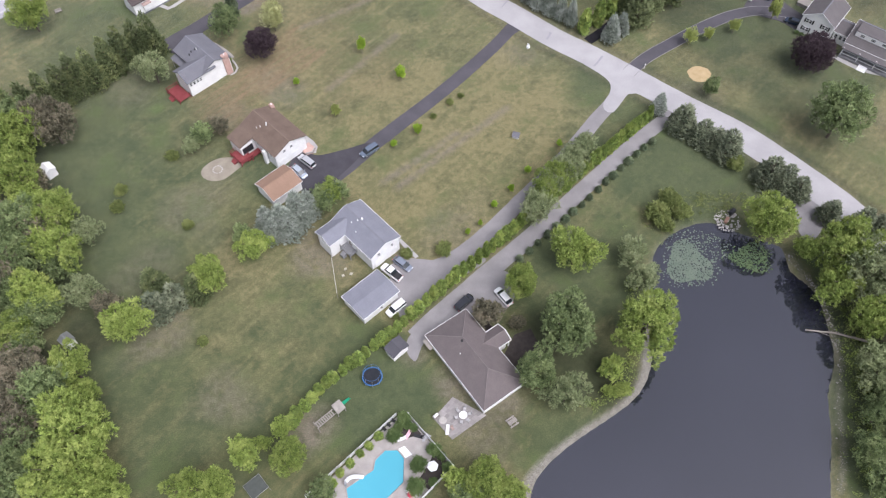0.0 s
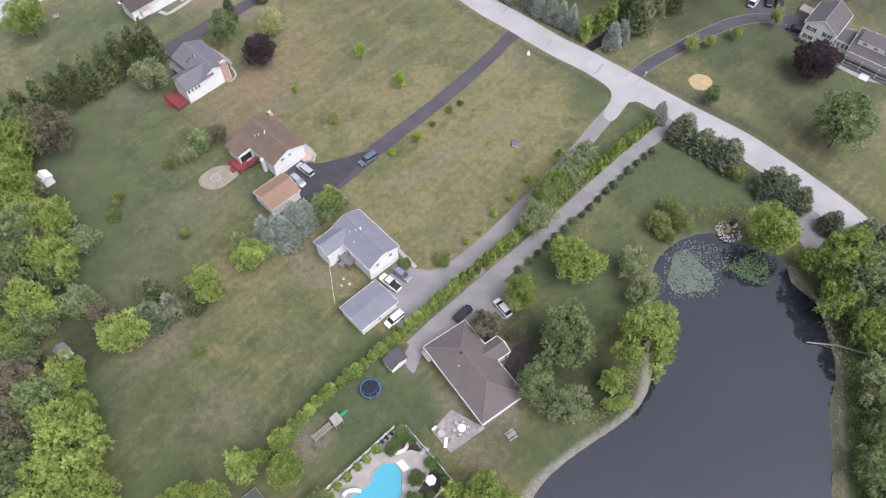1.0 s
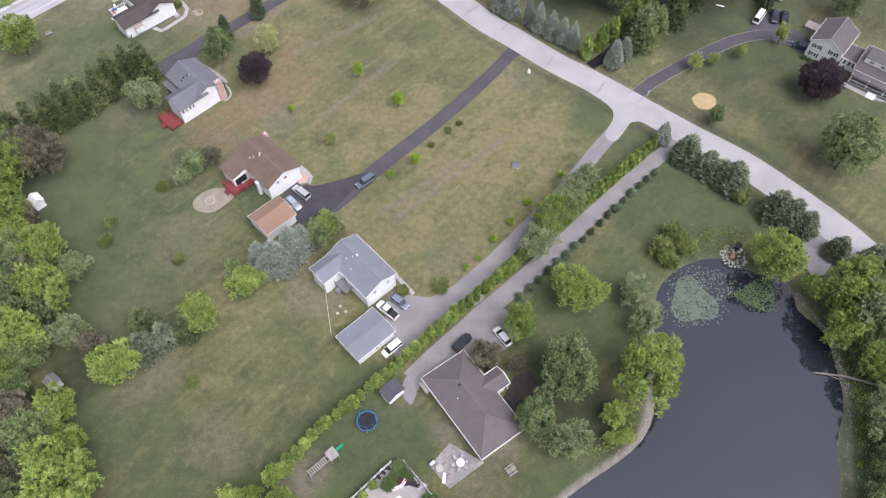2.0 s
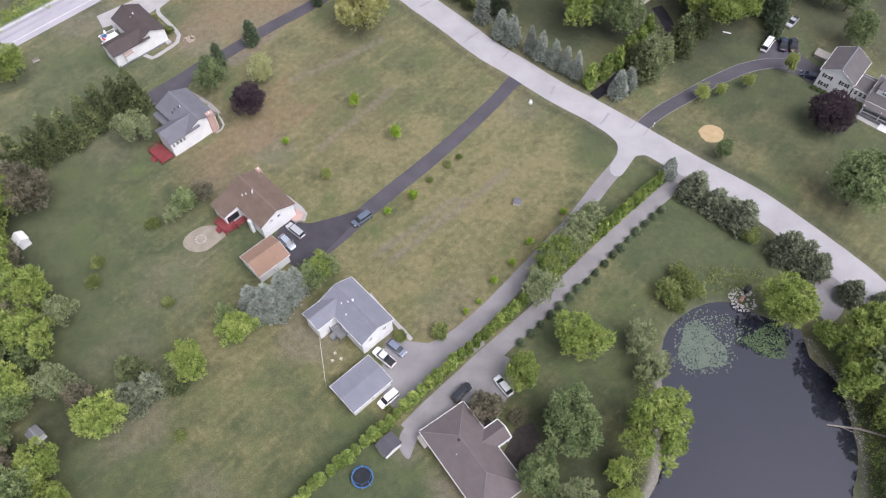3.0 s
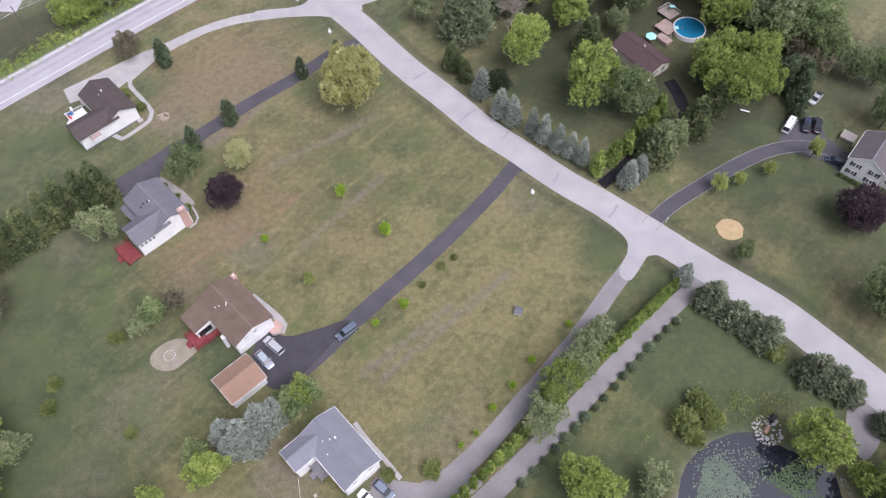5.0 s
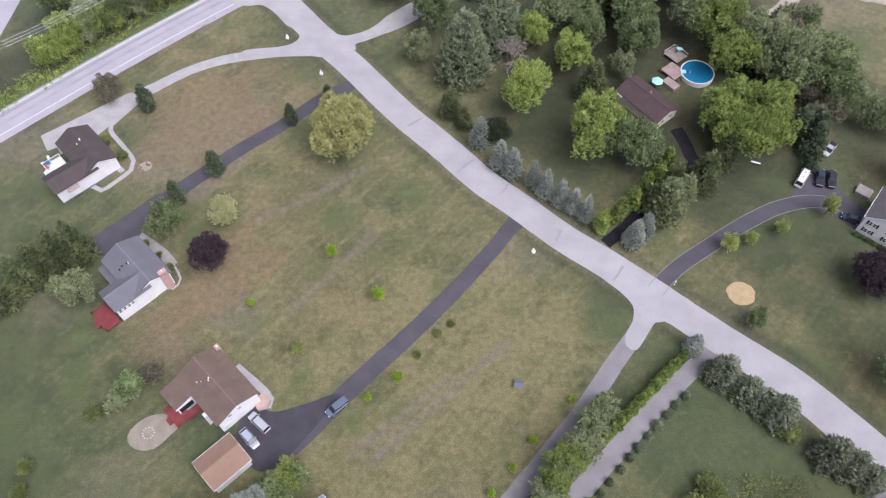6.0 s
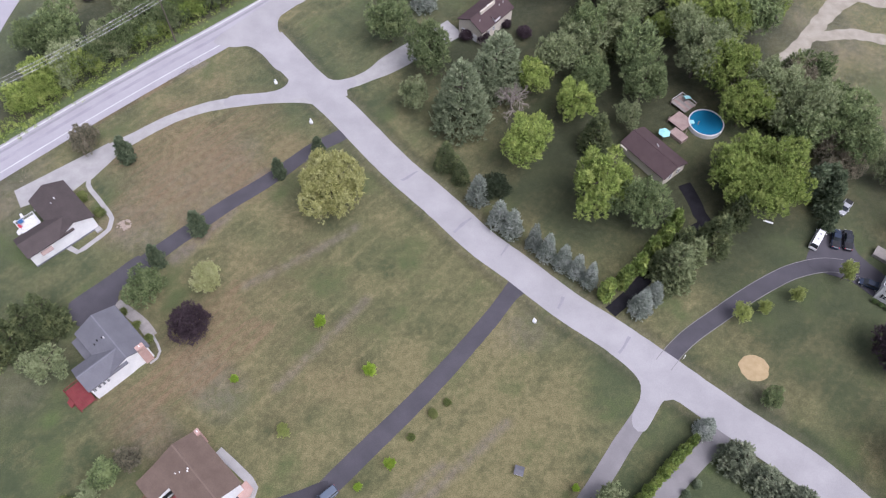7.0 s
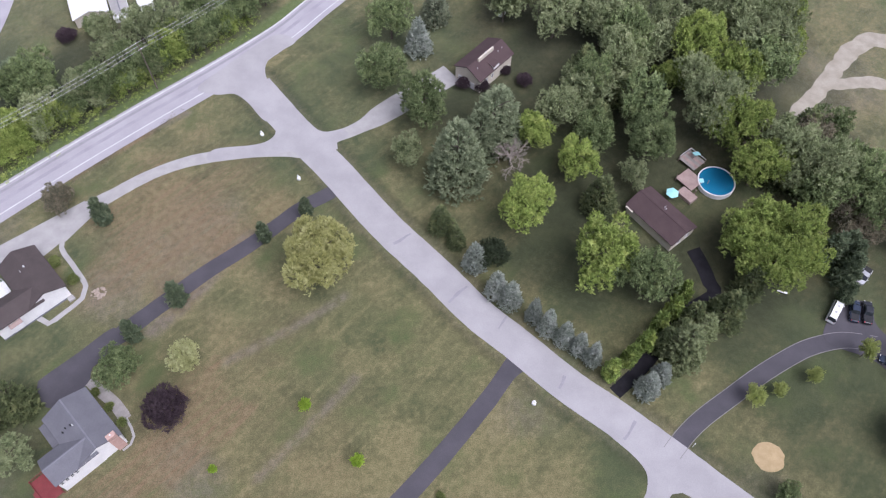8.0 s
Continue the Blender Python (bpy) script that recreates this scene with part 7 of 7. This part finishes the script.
def vehicle(kind, x, y, heading, paint, label, length=4.7):
    m = paint
    c = root("car" if kind in ("sedan", "suv") else kind, spot(x, y, heading, 0.07), label, {"pickup": "pickup truck", "van": "van"}.get(kind, "car"))
    L = length / 2
    w = {"sedan": 0.90, "suv": 0.94, "pickup": 0.98, "van": 1.0}[kind]
    hood = {"sedan": 0.86, "suv": 1.0, "pickup": 1.08, "van": 1.1}[kind]
    top = {"sedan": 1.42, "suv": 1.72, "pickup": 1.80, "van": 2.15}[kind]
    part("body", loft([(L, w * 0.72, w * 0.62, 0.32, hood - 0.24), (L - 0.25, w * 0.94, w * 0.86, 0.24, hood - 0.08), (L * 0.45, w, w * 0.95, 0.22, hood), (0, w, w * 0.96, 0.22, hood + 0.04), (-L * 0.6, w, w * 0.95, 0.22, hood + 0.04), (-L + 0.2, w * 0.95, w * 0.88, 0.26, hood), (-L, w * 0.82, w * 0.72, 0.36, hood - 0.15)]), m, c)
    front, rear = {"sedan": (0.28, -0.66), "suv": (0.34, -0.93), "pickup": (0.34, -0.18), "van": (0.62, -0.94)}[kind]
    g = {"sedan": 0.32, "suv": 0.26, "pickup": 0.26, "van": 0.2}[kind]
    part("window_band", loft([(L * (front + g), w * 0.80, w * 0.78, hood - 0.05, hood + 0.02), (L * front, w * 0.88, w * 0.74, hood - 0.05, top - 0.03), (L * rear, w * 0.88, w * 0.74, hood - 0.05, top - 0.03), (max(-L + 0.05, L * (rear - g * 0.7)), w * 0.80, w * 0.76, hood - 0.05, hood + 0.03)]), GLASS, c, "dark tinted windows")
    part("roof_panel", loft([(L * front - 0.05, w * 0.70, w * 0.60, top - 0.06, top), (0, w * 0.76, w * 0.70, top - 0.06, top + 0.03), (L * rear + 0.05, w * 0.72, w * 0.64, top - 0.06, top)]), m, c)
    for s in (-1, 1):
        for f in (front, (front + rear) / 2, rear):
            part("pillar", tube(bmesh.new(), (L * f, s * w * 0.89, hood), (L * f, s * w * 0.72, top), 0.05, 0.05, 5), m, c)
        part("headlight", box(bmesh.new(), L - 0.22, L - 0.06, s * w * 0.62 - 0.16, s * w * 0.62 + 0.16, hood - 0.32, hood - 0.16), TRIM, c, "clear headlight")
        part("tail_light", box(bmesh.new(), -L + 0.02, -L + 0.14, s * w * 0.70 - 0.1, s * w * 0.70 + 0.1, hood - 0.25, hood - 0.02), REDCLOTH, c, "red tail light")
        part("mirror", box(bmesh.new(), L * front + 0.1, L * front + 0.25, s * (w + 0.1) - 0.1, s * (w + 0.1) + 0.1, hood, hood + 0.15), m, c)
    if kind == "pickup":
        part("bed", box(bmesh.new(), -L + 0.12, L * rear - 0.35, -w * 0.80, w * 0.80, hood + 0.0, hood + 0.075), DARKPLASTIC, c, "black bed cover")
    if kind == "van":
        for a in (0.2, -0.35):
            part("roof_hatch", box(bmesh.new(), L * a - 0.2, L * a + 0.2, -0.2, 0.2, top, top + 0.1), STEEL, c)
    for a in (0.60, -0.60):
        for s in (-1, 1):
            wheel(c, L * a, s * (w - 0.10), 0.33 if kind == "sedan" else 0.38)


P_WHITE = paint_mat("white_car_paint", (0.78, 0.78, 0.78))
P_SILVER = paint_mat("silver_car_paint", (0.52, 0.53, 0.55), 0.3, 0.4)
P_PALEBLUE = paint_mat("pale_blue_car_paint", (0.42, 0.47, 0.54), 0.3, 0.3)
P_BLUE = paint_mat("slate_blue_car_paint", (0.13, 0.16, 0.21), 0.25, 0.2)
P_GREYBLUE = paint_mat("grey_blue_car_paint", (0.22, 0.25, 0.31), 0.25, 0.3)
P_BLACK = paint_mat("black_car_paint", (0.02, 0.022, 0.028), 0.18)
P_NAVY = paint_mat("navy_car_paint", (0.02, 0.032, 0.06), 0.2)
vehicle("pickup", -6.4, 78.6, 136, P_WHITE, "white pickup truck with a black bed cover", 5.3)
vehicle("sedan", -4.0, 80.6, -44, P_GREYBLUE, "grey-blue sedan parked by the house", 4.8)
vehicle("suv", -5.8, 69.9, -141, P_WHITE, "white crossover parked beside the garage", 4.6)
vehicle("sedan", 16.7, 71.0, 122, P_WHITE, "white sedan parked on gravel", 4.8)
vehicle("suv", 8.4, 70.2, 42, P_BLACK, "black car parked before the bungalow", 4.7)
vehicle("suv", -25.4, 110.6, 135, P_SILVER, "silver car parked at the garage doors", 4.9)
vehicle("sedan", -27.1, 107.7, -49, P_PALEBLUE, "pale blue sedan parked at the garage doors", 4.7)
vehicle("suv", -10.6, 112.7, -143, P_BLUE, "slate-blue car standing on the driveway", 4.9)
vehicle("van", 96.8, 160.9, 50, P_WHITE, "white work van with roof hatches", 5.8)
vehicle("pickup", 101.0, 160.8, 68, P_NAVY, "dark navy pickup truck", 5.2)
vehicle("pickup", 103.6, 160.3, 70, P_BLACK, "black pickup truck beside another", 5.4)
vehicle("sedan", 104.4, 149.2, 150, P_NAVY, "dark blue car half hidden by shrubs", 4.6)
vehicle("pickup", 106.0, 168.9, -136, P_SILVER, "pale silver truck with a dark bed beside the trees", 4.8)

# ---- tar seals, corner paving and the power line ----
for x, y, a, l2 in ((7.8, 185.0, 32, 4.6), (19.0, 170.4, 42, 5.5), (27.8, 163.3, 50, 3.5), (38.0, 149.5, 60, 3.0), (49.5, 139.0, 50, 4.5)):
    d = Vector((math.cos(radians(a)), math.sin(radians(a)), 0)) * l2 / 2
    c = Vector((x, y, 0))
    setting("trim_crack_seal", ribbon(bmesh.new(), [c - d, c, c + d], 0.55, 0.080, 0.4, ragged=0.45), TAR, "dark tar-sealed crack across the lane", "road crack")
flare("pavement_corner", [(-42, 233), (-37, 230.6), (-32.6, 230.6), (-28.9, 227.3), (-24.4, 221.2), (-20, 222), (-18.5, 226.6), (-21.5, 230.6), (-24.3, 234.4), (-25.4, 238), (-25, 241.5), (-22.6, 244.6), (-18, 248.5), (-24, 251), (-36, 240)], LANE_M, 0.070, "widened road mouth at the highway")
flare("pavement_concrete_mouth", [(-36, 212.9), (-27, 213.7), (-23.4, 214.8), (-21.8, 216.6), (-21.6, 218.3), (-18, 217), (-15, 211), (-15.8, 209.8), (-17.5, 211.2), (-23, 210.3), (-30, 209.7), (-37, 209.6)], LANE_M, 0.058, "widened mouth of the concrete driveway")
flare("pavement_short_mouth", [(-14.2, 220.6), (-11.4, 217.5), (-9, 216.8), (-6, 217.3), (-4, 216.2), (-4.6, 214.4), (-6.8, 213.3), (-6.6, 211.4), (-9, 211), (-13, 216)], LANE_M, 0.068, "widened mouth of the short driveway")
flare("pavement_lane_mouth", [(45.5, 138.6), (48.6, 134.9), (50.5, 132.2), (51, 130.2), (50.2, 127.4), (48.2, 124.6), (47.8, 122), (49.8, 121), (53.5, 125.3), (54.9, 126.8), (56.8, 126.9), (60, 124.9), (60, 128), (53, 135)], LANE_M, 0.070, "widened mouth of the grey driveway")
flare("pavement_pond_pull_off", [(88, 93), (93, 92), (90, 84), (85, 80), (84, 86)], GRAVEL, 0.04, "small paved pull-off by the pond")


def pole(x, y, heading):
    p = root("power_pole", spot(x, y, heading), "tall wooden power pole with a crossarm", "power pole")
    part("shaft", tube(bmesh.new(), (0, 0, -0.3), (0, 0, 14.8), 0.19, 0.12, 10), BARK, p)
    part("crossarm", box(bmesh.new(), -0.07, 0.07, -1.3, 1.3, 13.9, 14.06), BARK, p)
    for y2 in (-1.2, 0, 1.2):
        part("insulator", tube(bmesh.new(), (0, y2, 14.06), (0, y2, 14.26), 0.06, 0.05, 8), TRIM, p)


LINEPOLES = [(-134.0, 164.5), (-92.5, 201.0), (-52.0, 233.5), (-12.0, 271.0)]
for x, y in LINEPOLES:
    pole(x, y, 41)
for a, b in zip(LINEPOLES, LINEPOLES[1:]):
    for off in (-1.2, 0, 1.2):
        n = Vector((math.cos(radians(131)), math.sin(radians(131)), 0)) * off
        pts = [Vector((*a, 0)).lerp(Vector((*b, 0)), k / 14) + n + Vector((0, 0, 14.2 - 1.0 * 4 * (k / 14) * (1 - k / 14))) for k in range(15)]
        bm = bmesh.new()
        turn = (pts[-1] - pts[0]).normalized()
        over = Vector((-turn.y, turn.x, 0)) * 0.026
        rings = [[bm.verts.new(p + o) for o in (over, Vector((0, 0, 0.026)), -over, Vector((0, 0, -0.026)))] for p in pts]
        for p, q in zip(rings, rings[1:]):
            for j in range(4):
                bm.faces.new((p[j], q[j], q[(j + 1) % 4], p[(j + 1) % 4]))
        tagged(new("power_cable", finish(bm, "power_cable", STEEL)), "thin slack power cable over the trees", "cable")
setting("pavement_dirt_track", ribbon(bmesh.new(), [(105.0, 213.5), (112.3, 220.3), (122.0, 230.2), (129.2, 237.3), (135.8, 240.2), (146.0, 236.0)], (3.6, 6.0), 0.05, 1.0, ragged=1.2), DIRT, "pale rutted dirt track", "track")
setting("pavement_dirt_loop", ribbon(bmesh.new(), [(117.0, 224.8), (122.0, 224.4), (127.6, 225.0), (132.9, 223.8), (146.0, 219.0)], 4.0, 0.045, 1.0, ragged=1.0), DIRT, "pale dirt turning loop", "track")


# ---- rough growth along the pond ----
def weeds(name, line, n, spread, size, m, label, seed, tall=0.7):
    """Tufts of coarse plants scattered beside a line: one joined mass."""
    rng = np.random.default_rng(seed)
    pts = np.array([q[:2] for q in curve(line, 0.5)])
    c = pts[rng.integers(0, len(pts), n // 14)] + rng.normal(size=(n // 14, 2)) * spread
    k = rng.integers(0, len(c), n)
    P = np.c_[c[k] + rng.normal(size=(n, 2)) * 0.35, rng.uniform(0.05, tall, n) * rng.uniform(0.5, 1.2, len(c))[k]]
    N = rng.normal(size=(n, 3)) * 0.5 + [0, 0, 1]
    L = rng.normal(size=(n, 3)) * 0.6 + [0, 0, 0.8]
    ob = new(name, clumps(name, P, N, size, L, m, rng))
    tagged(ob, label, "undergrowth", kind="stuff")


weeds("shore_weeds", [(51.5, 86.5), (58, 90.5), (66, 92.5), (75, 90)], 2400, 1.8, 0.15, LEAF["shrub"], "coarse green weeds on the pond's north bank", 31)
weeds("bank_weeds", [(86.5, 74), (86.0, 62), (84.5, 50), (81.5, 40), (78.5, 28)], 3000, 1.8, 0.15, LEAF["bright"], "rank green growth along the far bank", 32, 0.35)
weeds("bank_weeds", [(88, 70), (88, 58), (85, 46), (82, 36), (79, 26)], 5200, 1.7, 0.16, LEAF["shrub"], "bright grass and weeds beside the pond's stony edge", 36, 0.5)
weeds("shore_weeds", [(44.5, 72), (42.8, 62), (40.5, 54.5), (36, 49), (30, 45.5)], 2600, 0.9, 0.14, LEAF["bright"], "bright weeds above the sandy shore", 33, 0.9)
weeds("verge_weeds", [(-104, 170), (-84, 189), (-66, 206), (-45, 225.5)], 1200, 0.6, 0.12, LEAF["olive"], "dry weeds in the highway ditch", 34, 0.4)
weeds("verge_weeds", [(-112, 184), (-92, 202), (-72, 220.5), (-52, 239), (-30, 258)], 14000, 1.9, 0.19, LEAF["bright"], "bright weeds along the highway's far verge", 35, 0.8)

l = root("clothesline", pose(0, 0, 0), "pale clothesline strung across the yard", "clothesline")
part("line", tube(bmesh.new(), (-19.3, 83.6, 1.9), (-17.9, 73.6, 1.9), 0.03, 0.03, 5), TRIM, l)
part("post", tube(bmesh.new(), (-17.9, 73.6, -0.1), (-17.9, 73.6, 2.0), 0.06, 0.05, 8), GREYWOOD, l)
part("post", tube(bmesh.new(), (-19.3, 83.6, -0.1), (-19.3, 83.6, 2.0), 0.06, 0.05, 8), GREYWOOD, l)
b = root("garden_bench", spot(*[(87.4, 166.2)][0], -25), "white-topped bench under the trees", "bench")
part("seat", box(bmesh.new(), -1.1, 1.1, -0.2, 0.2, 0.42, 0.5), TRIM, b)
for x in (-0.9, 0.9):
    part("leg", box(bmesh.new(), x - 0.06, x + 0.06, -0.18, 0.18, -0.05, 0.42), DARKPLASTIC, b)


# stones heaped beside the garden path
for k in range(26):
    a, r = random.uniform(0, 6.28), 1.25 * math.sqrt(random.random())
    ob = new("rock", ROCKS[k % 5])
    s = random.uniform(0.25, 0.55)
    ob.matrix_basis = pose(-56.4 + r * 1.25 * math.cos(a), 175.3 + r * math.sin(a), 0.05 + 0.12 * random.random(), 0, 0, random.uniform(0, 360)) @ Matrix.Diagonal((s, s * 0.8, s * 0.5, 1))
    ob.data = PINKROCKS[k % 5]
    tagged(ob, "pale pinkish stone in a loose heap", "rock", "stones heaped by the path")

# furniture on the weathered deck
for x, y, a, m in ((-79.0, 178.3, 20, TRIM), (-77.9, 177.3, 130, TRIM), (-80.2, 177.0, 240, TRIM), (-78.6, 175.6, 70, REDCLOTH)):
    chair(x, y, a, m, "white plastic garden chair on the deck" if m is TRIM else "red cushioned garden chair on the deck", 0.7)
table(-78.8, 176.9, 0.7, BLUEPAD, "round garden table with a blue cover", 0.7)

# clipped shrubs along the white house's front
for k in range(6):
    q = spot(104.0, 146.4, -43) @ Vector((0.8 + 1.4 * k, -0.9, 0))
    plant("globe", q.x, q.y, 0.6, 1.0, "shrubs before the white house", "dark clipped shrub against the house wall")
